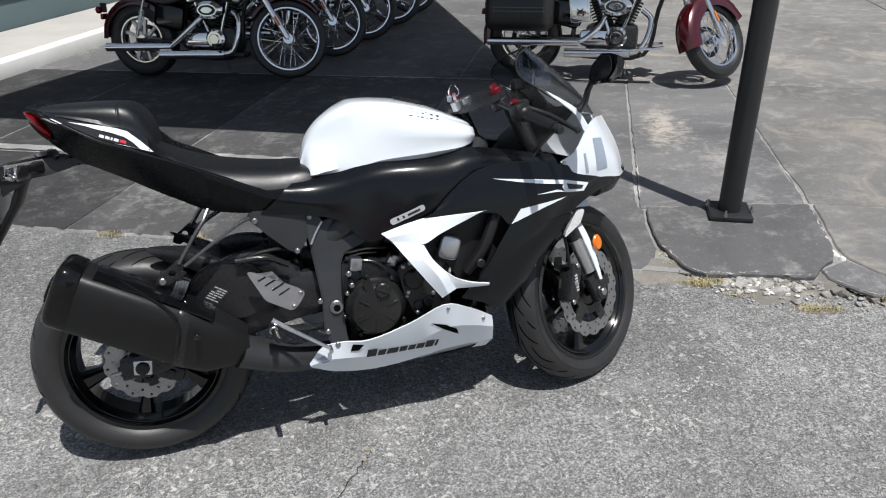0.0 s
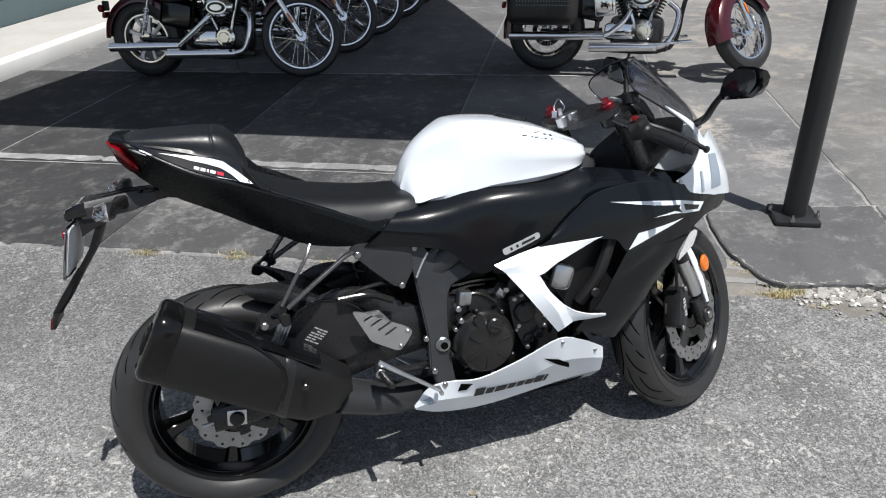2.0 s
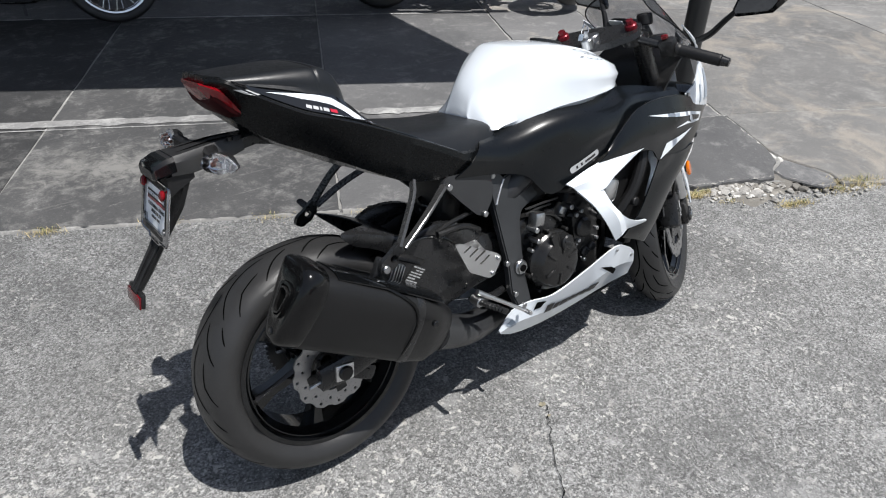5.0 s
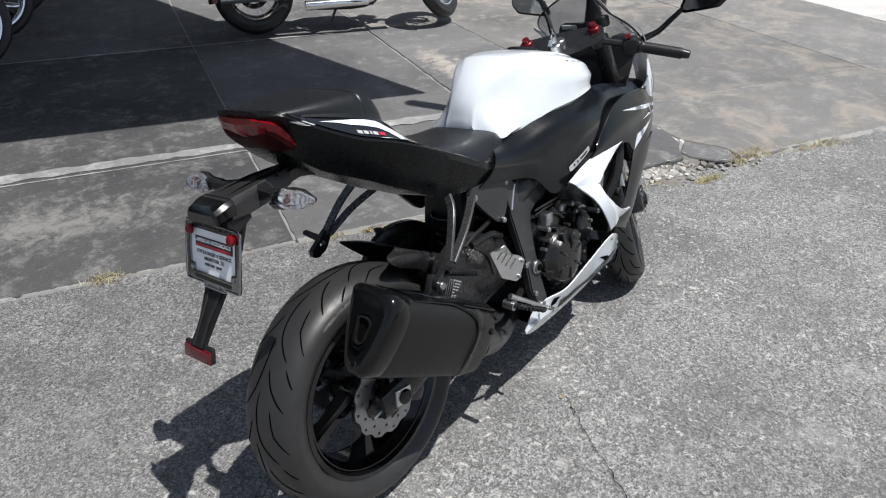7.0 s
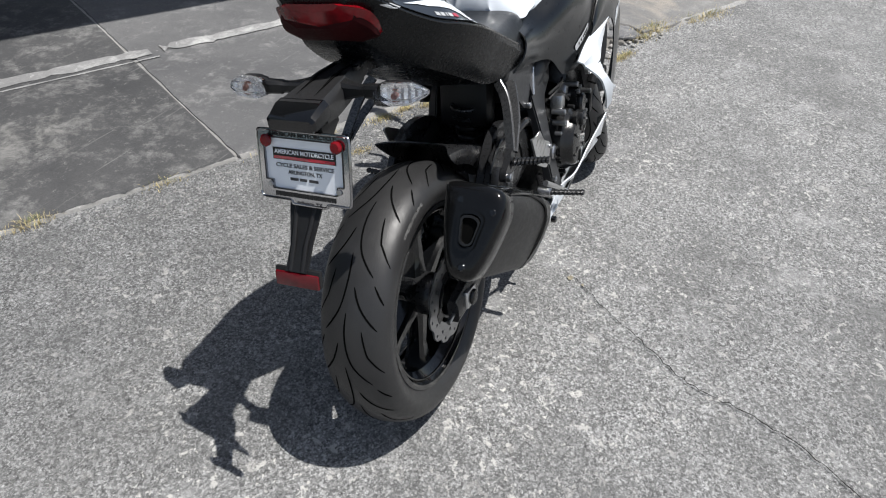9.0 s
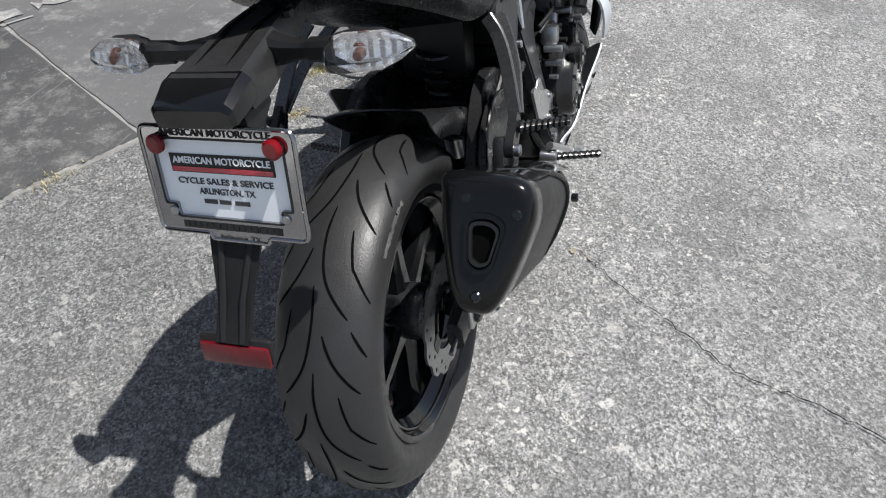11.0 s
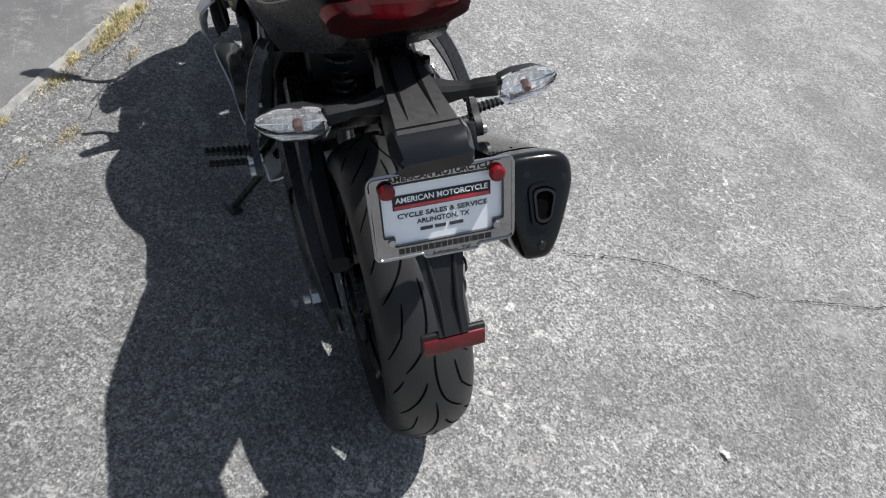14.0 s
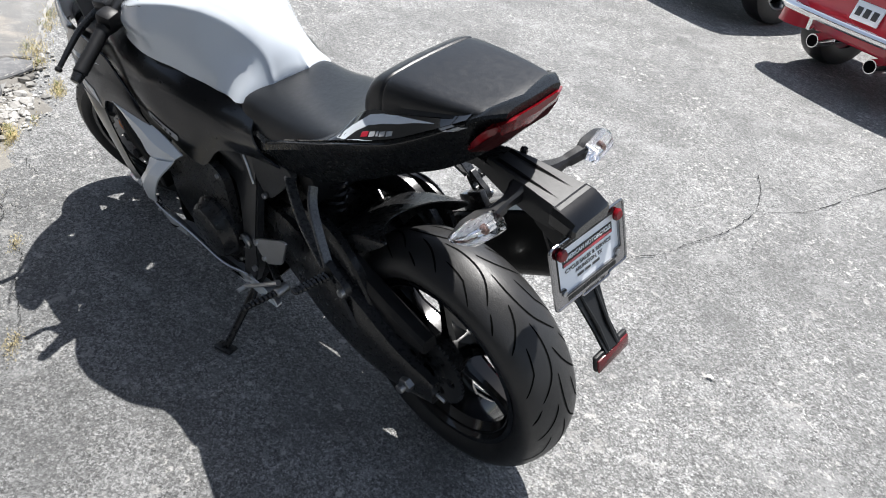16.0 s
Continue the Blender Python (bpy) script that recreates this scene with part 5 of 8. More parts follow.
# pillion pad
pad = []
for x, w, top, edge in ((-0.143, 0.050, 1.0485, 1.045), (-0.138, 0.066, 1.0505, 1.043), (-0.125, 0.081, 1.0525, 1.040), (-0.105, 0.091, 1.0535, 1.034), (-0.04, 0.106, 1.0525, 1.016), (0.02, 0.114, 1.0505, 0.995), (0.062, 0.118, 1.047, 0.977), (0.070, 0.1175, 1.0445, 0.974),
                        (0.078, 0.1185, 1.046, 0.970), (0.103, 0.117, 1.035, 0.957), (0.122, 0.112, 1.013, 0.945), (0.135, 0.100, 0.985, 0.932), (0.142, 0.085, 0.960, 0.925)):
    drop = top - edge
    pad.append((x, [(0.0, top), (w * 0.72, top - 0.03 * drop - 0.001), (w * 0.90, top - 0.16 * drop), (w * 0.985, top - 0.42 * drop), (w, top - 0.70 * drop), (w - 0.003, edge), (0.0, edge - 0.012)]))
bm = B()
body_loft(bm, pad, 4, 2)
pillion = part("pillion_seat", bm, "seat_vinyl", bike, "black vinyl pillion pad")
for s in (-1, 1):
    bm = B()
    tube(bm, [(-0.125, s * 0.0795, 1.042), (-0.105, s * 0.0895, 1.036), (-0.04, s * 0.1045, 1.018), (0.02, s * 0.1125, 0.997), (0.07, s * 0.116, 0.976), (0.115, s * 0.112, 0.951)], 0.0022, 6, 4)
    part("seam", bm, "black_plastic", pillion)
seat_secs = [(0.140, [(0.0, 0.925), (0.07, 0.922), (0.11, 0.912), (0.118, 0.89), (0.0, 0.87)]),
             (0.18, [(0.0, 0.902), (0.08, 0.898), (0.128, 0.884), (0.132, 0.862), (0.0, 0.84)]),
             (0.26, [(0.0, 0.870), (0.095, 0.864), (0.137, 0.846), (0.140, 0.806), (0.0, 0.79)]),
             (0.36, [(0.0, 0.846), (0.098, 0.841), (0.138, 0.814), (0.142, 0.770), (0.0, 0.765)]),
             (0.45, [(0.0, 0.832), (0.092, 0.828), (0.130, 0.802), (0.135, 0.760), (0.0, 0.76)]),
             (0.53, [(0.0, 0.826), (0.09, 0.822), (0.121, 0.805), (0.127, 0.762), (0.0, 0.77)]),
             (0.57, [(0.0, 0.812), (0.06, 0.810), (0.104, 0.800), (0.116, 0.762), (0.0, 0.775)])]
bm = B()
body_loft(bm, seat_secs)
part("rider_seat", bm, "seat_vinyl", bike, "black vinyl rider seat")

# tail lamp: red wedge under the tail's rear lip
bm = B()
lamp = [(-0.160, [(0.0, 1.046), (0.046, 1.047), (0.055, 1.044), (0.044, 1.036), (0.0, 1.032)]),
        (-0.147, [(0.0, 1.040), (0.064, 1.042), (0.080, 1.037), (0.068, 1.016), (0.0, 1.004)]),
        (-0.130, [(0.0, 1.032), (0.080, 1.033), (0.095, 1.026), (0.086, 0.996), (0.0, 0.985)]),
        (-0.116, [(0.0, 1.0), (0.080, 1.008), (0.100, 1.006), (0.088, 0.982), (0.0, 0.972)]),
        (-0.100, [(0.0, 0.985), (0.074, 0.984), (0.0945, 0.982), (0.086, 0.974), (0.0, 0.965)])]
body_loft(bm, lamp, 3, 1)
lampob = part("tail_light", bm, "red_lens", bike, "red tail light lens", sharp=25)
bm = B()
dark = [(x, [(0.0, h[0][1]), (h[3][0] + 0.0055, h[3][1] + 0.011), (h[3][0] + 0.003, h[3][1]), (h[3][0] * 0.7, h[4][1] - 0.003), (0.0, h[4][1] - 0.003)]) for x, h in lamp[1:]]
body_loft(bm, dark, 3, 1)
part("lower_lens", bm, "red_dark", lampob, "smoked dark red lower lens", sharp=25)

# ---- undertail bracket, plate, indicators ----
ut = B()
loft(ut, [[(x, sy * w, z + sz * h) for sy, sz in ((-1, -1), (-1, 0.5), (-0.7, 1), (0.7, 1), (1, 0.5), (1, -1))] for x, w, z, h in ((0.10, 0.024, 0.835, 0.012), (0.0, 0.026, 0.893, 0.014), (-0.056, 0.027, 0.907, 0.014), (-0.14, 0.034, 0.902, 0.017))])
under = part("tail_bracket", ut, "black_satin", bike, "black tail tidy bracket")
bm = B()
loft(bm, [[(x, sy * w, z + sz) for sy, sz in ((-1, -h), (-1, h * 0.35), (-0.82, h), (0.82, h), (1, h * 0.35), (1, -h))] for x, w, z, h in ((-0.085, 0.030, 0.904, 0.016), (-0.14, 0.038, 0.898, 0.022), (-0.21, 0.046, 0.893, 0.022), (-0.252, 0.050, 0.894, 0.018))])
part("lamp_housing", bm, "bracket_black", under)
for y in (-0.02, 0.014):
    bm = B()
    v = [bm.verts.new(p) for p in ((-0.098, y - 0.003, 0.9205), (-0.098, y + 0.006, 0.9205), (-0.150, y + 0.0095, 0.9215), (-0.232, y * 1.15 + 0.0045, 0.9142), (-0.150, y + 0.002, 0.9215))]
    bm.faces.new(v)
    bmesh.ops.solidify(bm, geom=bm.faces[:], thickness=0.003)
    part("groove_strip", bm, "groove", under)
bm = B()
loft(bm, [[(x, sy * w, z + sz * h) for sy, sz in ((-0.9, -1), (-1, -0.7), (-1, 0.5), (-0.85, 1), (0.85, 1), (1, 0.5), (1, -0.7), (0.9, -1))] for x, w, z, h in ((-0.240, 0.051, 0.896, 0.017), (-0.258, 0.052, 0.894, 0.017), (-0.284, 0.049, 0.887, 0.014), (-0.289, 0.045, 0.885, 0.010))])
part("plate_light", bm, "black_gloss", under, "black number plate light")
bm = B()
cyl(bm, (-0.115, -0.036, 0.916), (-0.115, -0.036, 0.924), 0.007, n=6)
part("bolt", bm, "engine_dark", under)
bm = B()
loft(bm, [[(x, sy * w, z + sz * h) for sy, sz in ((-1, -1), (-1, 1), (1, 1), (1, -1))] for x, w, z, h in ((-0.205, 0.040, 0.868, 0.008), (-0.235, 0.042, 0.860, 0.014), (-0.262, 0.042, 0.852, 0.020))])
part("plate_bracket", bm, "black_plastic", under)

PL = pose(-0.286, -0.0075, 0.809, 0, 15.5, -2)  # the plate's middle, tipped back at the foot


def on_plate(a, b, h):
    return PL @ Vector((-h, -a, b))


bm = B()
plate(bm, [rounded([(-0.090, -0.056), (0.090, -0.056), (0.090, 0.056), (-0.090, 0.056)], 0.012, 5)], lambda a, b, h: on_plate(a, b, h), 0.002)
card = part("dealer_plate", bm, "plate_white", under, "white dealer plate with black and red print")
bm = B()
outer = rounded([(-0.096, -0.062), (-0.03, -0.062), (-0.028, -0.069), (0.045, -0.069), (0.047, -0.062), (0.096, -0.062), (0.096, 0.060), (-0.096, 0.060)], 0.010, 3)
inner_o = rounded([(-0.081, -0.028), (-0.067, -0.028), (-0.067, -0.043), (0.067, -0.043), (0.067, -0.028), (0.081, -0.028), (0.081, 0.046), (-0.081, 0.046)], 0.003, 2)
plate(bm, [outer, inner_o], lambda a, b, h: on_plate(a, b, 0.002 + h), 0.004)
tube(bm, [on_plate(a, b, 0.0055) for a, b in outer], 0.0026, 8, 0, True)
part("plate_frame", bm, "dark_chrome", card, "chrome number plate frame")
bm = B()
rim_a = rounded([(-0.083, -0.030), (-0.069, -0.030), (-0.069, -0.045), (0.069, -0.045), (0.069, -0.030), (0.083, -0.030), (0.083, 0.048), (-0.083, 0.048)], 0.003, 2)
rim_b = [(a * 0.975, b * 0.955) for a, b in rim_a]
plate(bm, [rim_a, rim_b], lambda a, b, h: on_plate(a, b, 0.0062 + h), 0.0008)
part("frame_lip", bm, "ink", card)
bm = B()
plate(bm, [[(-0.066, 0.008), (0.066, 0.008), (0.066, 0.029), (-0.066, 0.029)]], lambda a, b, h: on_plate(a, b, 0.0022 + h), 0.0006)
part("black_band", bm, "ink", card)
bm = B()
plate(bm, [[(-0.064, 0.0092), (0.064, 0.0092), (0.064, 0.0145), (-0.064, 0.0145)]], lambda a, b, h: on_plate(a, b, 0.003 + h), 0.0006)
part("red_band", bm, "bright_red_paint", card)


def lettering(text, a, b, size, material, parent, lift, width=None):
    """Raised print on the plate, in the built-in font, as a mesh."""
    cu = bpy.data.curves.new("print", "FONT")
    cu.body, cu.size, cu.align_x, cu.align_y, cu.extrude, cu.offset = text, size, "CENTER", "CENTER", 0.0003, size * 0.02
    tmp = new("print", cu)
    me = bpy.data.meshes.new_from_object(tmp.evaluated_get(bpy.context.evaluated_depsgraph_get()))
    bpy.data.objects.remove(tmp)
    xs = [v.co.x for v in me.vertices]
    k = width / (max(xs) - min(xs)) if width else 1.0
    for v in me.vertices:
        v.co = on_plate(a + v.co.x * k, b + v.co.y, lift + v.co.z)
    me.materials.clear()
    me.materials.append(MAT[material])
    ob = new("print", me)
    ob.parent = parent
    return ob


lettering("AMERICAN MOTORCYCLE", 0, 0.0217, 0.0108, "plate_white", card, 0.0034, 0.124)
lettering("CYCLE SALES & SERVICE", 0, -0.002, 0.0098, "dark_print", card, 0.0026, 0.122)
lettering("ARLINGTON, TX", 0, -0.0135, 0.0098, "dark_print", card, 0.0026, 0.072)
lettering("AMERICAN MOTORCYCLE", 0, 0.0535, 0.0108, "ink", card, 0.0066, 0.140)
lettering("Arlington, TX", 0.008, -0.0652, 0.0076, "dark_print", card, 0.0066, 0.054)
bm = B()
for i, w in enumerate((0.017, 0.015, 0.019)):
    x = -0.032 + (0, 0.020, 0.040)[i]
    plate(bm, [[(x, -0.0275), (x + w, -0.0275), (x + w, -0.0225), (x, -0.0225)]], lambda a, b, h: on_plate(a, b, 0.0023 + h), 0.0006)
part("print_bar", bm, "dark_print", card)
bm = B()
x = -0.064
for i, w in enumerate((0.0075, 0.006, 0.0065, 0.0075, 0.0075, 0.0075, 0.0075, 0.0075, 0.006, 0.0065, 0.0075, 0.0065, 0.002, 0.0075, 0.008, 0.009)):
    plate(bm, [[(x, -0.0568), (x + w, -0.0568), (x + w, -0.0488), (x, -0.0488)]], lambda a, b, h: on_plate(a, b, 0.0062 + h), 0.0006)
    x += w + 0.0012
part("print_bar", bm, "ink", card)
for a in (-0.073, 0.073):
    bm = B()
    base = on_plate(a, 0.041, 0.006)
    nrm = (on_plate(a, 0.041, 1) - on_plate(a, 0.041, 0)).normalized()
    cyl(bm, base, base + nrm * 0.010, 0.0110, n=24, edge=0.003)
    part("red_reflector", bm, "red_lens", card, "round red reflector button")
    bm = B()
    base = on_plate(a * 0.99, -0.037, 0.004)
    cyl(bm, base, base + nrm * 0.005, 0.0055, n=12, edge=0.001)
    part("screw", bm, "steel", card)
# hanging arm with red reflector
bm = B()
loft(bm, [[(x + dx * 0.010, y, z) for dx, y in ((-1, -w), (0.2, -w * 0.9), (1, -w * 0.5), (1, w * 0.5), (0.2, w * 0.9), (-1, w))] for x, w, z in ((-0.215, 0.040, 0.86), (-0.245, 0.040, 0.80), (-0.295, 0.033, 0.735), (-0.335, 0.022, 0.68), (-0.366, 0.022, 0.645))])
part("splash_guard", bm, "black_plastic", under)
for y in (-0.014, 0.014):
    bm = B()
    tube(bm, [(-0.300, y * 1.4, 0.74), (-0.345, y * 0.9, 0.685), (-0.374, y * 0.9, 0.645)], 0.004, 8)
    part("rib", bm, "black_plastic", under)
bm = B()
box(bm, (-0.371, 0, 0.632), (0.010, 0.096, 0.034), 0.004, (0, 14, 0))
part("rear_reflector_mount", bm, "black_plastic", under)
bm = B()
box(bm, (-0.3775, 0, 0.629), (0.006, 0.092, 0.028), 0.003, (0, 14, 0))
part("rear_reflector", bm, "red_reflex", under, "red rear reflector bar")
for s in (-1, 1):
    bm = B()
    loft(bm, [[(x + a * d, s * y, z + b * h) for a, b in ((-0.6, -1), (0.6, -1), (1, -0.6), (1, 0.6), (0.6, 1), (-0.6, 1), (-1, 0.6), (-1, -0.6))] for x, y, z, d, h in ((-0.160, 0.034, 0.899, 0.017, 0.017), (-0.166, 0.052, 0.900, 0.013, 0.0135), (-0.170, 0.074, 0.902, 0.0095, 0.0095), (-0.172, 0.084, 0.903, 0.0095, 0.0095), (-0.173, 0.087, 0.903, 0.0105, 0.0115), (-0.178, 0.122, 0.905, 0.011, 0.0125))])
    stalk = part("indicator_stalk", bm, "black_plastic", under)
    bm = B()
    rings = []
    for y, h, d in ((0.110, 0.008, 0.010), (0.119, 0.0150, 0.017), (0.140, 0.0180, 0.020), (0.170, 0.0165, 0.016), (0.188, 0.0105, 0.009), (0.202, 0.004, 0.004)):
        lean = (y - 0.12) * 0.17
        rings.append([(-0.1815 + dx + lean, s * y, 0.905 + dz) for dx, dz in ((0.0, -h), (0.0, h), (d * 0.7, h * 0.95), (d, h * 0.5), (d, -h * 0.5), (d * 0.7, -h * 0.9))])
    loft(bm, rings)
    part("indicator_housing", bm, "black_plastic", stalk)
    bm = B()
    rings = []
    for y, h in ((0.113, 0.008), (0.122, 0.0165), (0.134, 0.0192), (0.176, 0.0178), (0.194, 0.0105), (0.205, 0.003)):
        lean = (y - 0.12) * 0.17
        out = 0.026 * min(1.0, h / 0.0165)
        rings.append([(-0.1825 + lean, s * y, 0.905 + h), (-0.186 - out * 0.8 + lean, s * y, 0.905 + h * 0.72), (-0.188 - out + lean, s * y, 0.905 - h * 0.1), (-0.187 - out * 0.8 + lean, s * y, 0.905 - h * 0.75), (-0.1825 + lean, s * y, 0.905 - h)])
    loft(bm, rings)
    part("indicator_lens", bm, "clear_lens", stalk, "clear indicator lens")
    bm = B()
    rings = []
    for k in range(15):
        y = 0.123 + 0.078 * k / 14
        h = 0.0172 * min(1.0, 0.35 + (y - 0.123) / 0.018, 0.12 + (0.203 - y) / 0.034)
        zig = 0.0014 if k % 2 else 0.0
        rings.append([(-0.1830 + dx + (y - 0.12) * 0.17, s * y, 0.905 + dz) for dx, dz in ((0.002, -h), (-0.002 - zig, -h * 0.6), (0.001 - zig, 0.0), (-0.002 - zig, h * 0.6), (0.002, h))])
    loft(bm, rings)
    part("lamp_reflector", bm, "lamp_foil", stalk, sharp=10)
    bm = B()
    cyl(bm, (-0.186, s * 0.152, 0.905), (-0.197, s * 0.152, 0.905), 0.0065, 0.0055, n=14, edge=0.001)
    part("bulb", bm, "bulb_tint", stalk)

# ---- fuel tank ----
tank_secs = [(0.518, [(0.0, 0.838), (0.03, 0.835), (0.05, 0.827), (0.058, 0.814), (0.055, 0.802), (0.03, 0.79), (0.0, 0.787)]),
             (0.540, [(0.0, 0.895), (0.025, 0.890), (0.048, 0.872), (0.085, 0.835), (0.126, 0.802), (0.07, 0.788), (0.0, 0.785)]),
             (0.575, [(0.0, 0.936), (0.035, 0.931), (0.058, 0.912), (0.080, 0.868), (0.132, 0.808), (0.08, 0.788), (0.0, 0.78)]),
             (0.62, [(0.0, 0.966), (0.050, 0.961), (0.080, 0.942), (0.098, 0.895), (0.136, 0.815), (0.11, 0.79), (0.0, 0.78)]),
             (0.665, [(0.0, 0.985), (0.070, 0.980), (0.104, 0.958), (0.121, 0.910), (0.141, 0.834), (0.13, 0.80), (0.0, 0.785)]),
             (0.690, [(0.0, 0.990), (0.078, 0.984), (0.115, 0.961), (0.131, 0.912), (0.148, 0.838), (0.136, 0.803), (0.0, 0.787)]),
             (0.74, [(0.0, 0.988), (0.090, 0.982), (0.132, 0.960), (0.150, 0.915), (0.160, 0.850), (0.15, 0.81), (0.0, 0.79)]),
             (0.82, [(0.0, 0.977), (0.110, 0.970), (0.160, 0.947), (0.182, 0.906), (0.180, 0.855), (0.165, 0.815), (0.0, 0.80)]),
             (0.90, [(0.0, 0.953), (0.118, 0.946), (0.168, 0.922), (0.183, 0.888), (0.177, 0.852), (0.162, 0.82), (0.0, 0.80)]),
             (0.97, [(0.0, 0.922), (0.105, 0.915), (0.150, 0.896), (0.163, 0.872), (0.158, 0.848), (0.145, 0.825), (0.0, 0.81)]),
             (1.02, [(0.0, 0.897), (0.08, 0.892), (0.12, 0.878), (0.13, 0.862), (0.12, 0.846), (0.10, 0.835), (0.0, 0.825)]),
             (1.04, [(0.0, 0.875), (0.05, 0.872), (0.075, 0.865), (0.08, 0.856), (0.075, 0.848), (0.05, 0.842), (0.0, 0.84)])]
bm = B()
crisp = []
for x, h in tank_secs:  # ridges kept crisp by a pair of close points
    crisp.append((x, [h[0], (h[1][0] - 0.008, h[1][1] + 0.0015), (h[1][0] + 0.006, h[1][1] - 0.004), (h[2][0] - 0.004, h[2][1] + 0.006), (h[2][0] + 0.003, h[2][1] - 0.006), *h[3:]]))
body_loft(bm, crisp, 4, 2)
tank = part("fuel_tank", bm, "white_paint", bike, "glossy white fuel tank")
bm = B()
lathe(bm, [(-0.002, 0.0), (-0.002, 0.046), (0.004, 0.046), (0.007, 0.040), (0.007, 0.0)], 32, (0, 0, 0), False)
bmesh.ops.transform(bm, matrix=pose(0.86, 0, 0.967, 90, 16, 0), verts=bm.verts)
part("filler_cap", bm, "black_satin", tank)
for s in (-1, 1):
    for i, (x, w, h) in enumerate(((0.826, 0.020, 0.017), (0.849, 0.006, 0.011), (0.858, 0.014, 0.010), (0.875, 0.006, 0.015), (0.884, 0.014, 0.010), (0.901, 0.016, 0.009))):
        z = 0.943 - (x - 0.826) * 0.26
        decal("badge_bar", [(x, z), (x + w * 0.55, z - 0.001), (x + w, z + h - 0.002), (x + w * 0.45, z + h)], tank, "ink", tank, 0.0012, s)

# ---- black side covers beside the tank and frame ----
for s in (-1, 1):
    bm = B()
    rows = [[(0.490, 0.126, 0.793), (0.54, 0.120, 0.797), (0.60, 0.128, 0.802), (0.70, 0.148, 0.823), (0.80, 0.160, 0.826), (0.90, 0.160, 0.823), (0.98, 0.152, 0.832), (1.06, 0.148, 0.822), (1.16, 0.152, 0.800), (1.25, 0.160, 0.782)],
            [(0.458, 0.161, 0.776), (0.54, 0.157, 0.772), (0.62, 0.170, 0.775), (0.72, 0.192, 0.790), (0.82, 0.200, 0.795), (0.92, 0.198, 0.790), (0.99, 0.190, 0.800), (1.07, 0.178, 0.795), (1.16, 0.178, 0.778), (1.26, 0.172, 0.765)],
            [(0.424, 0.1675, 0.747), (0.53, 0.170, 0.732), (0.62, 0.180, 0.725), (0.71, 0.198, 0.715), (0.82, 0.216, 0.735), (0.92, 0.214, 0.740), (0.99, 0.202, 0.755), (1.07, 0.190, 0.760), (1.16, 0.190, 0.745), (1.27, 0.180, 0.735)],
            [(0.386, 0.150, 0.717), (0.51, 0.160, 0.698), (0.60, 0.178, 0.672), (0.675, 0.196, 0.604), (0.80, 0.214, 0.655), (0.92, 0.212, 0.688), (0.99, 0.200, 0.712), (1.07, 0.190, 0.728), (1.16, 0.191, 0.716), (1.28, 0.183, 0.705)]]
    skin(bm, both(rows), 5, 4, 0.004, s > 0)
    cover = part("side_cover", bm, "flake_black", bike, "gloss black side cover")
    bm = B()
    a, b = (0.735, 0.655), (0.835, 0.690)
    d = Vector((b[0] - a[0], b[1] - a[1])).normalized()
    n2 = Vector((-d.y, d.x))
    pts = [Vector(a) - n2 * 0.009, Vector(b) - n2 * 0.009, Vector(b) + n2 * 0.009, Vector(a) + n2 * 0.009]
    badge = decal("badge", rounded([tuple(p) for p in pts], 0.009, 5), cover, "silver_decal", cover, 0.0025, s, "small silver oval badge")
    for t0 in (0.22, 0.38):
        c = Vector(a) + (Vector(b) - Vector(a)) * t0
        decal("badge_bar", [tuple(c - n2 * 0.004 - d * 0.003), tuple(c - n2 * 0.004 + d * 0.003), tuple(c + n2 * 0.004 + d * 0.003), tuple(c + n2 * 0.004 - d * 0.003)], cover, "ink", cover, 0.004, s)
    c0, c1 = Vector(a) + (Vector(b) - Vector(a)) * 0.5, Vector(a) + (Vector(b) - Vector(a)) * 0.86
    decal("badge_bar", [tuple(c0 - n2 * 0.003), tuple(c1 - n2 * 0.003), tuple(c1 + n2 * 0.003), tuple(c0 + n2 * 0.003)], cover, "ink", cover, 0.004, s)

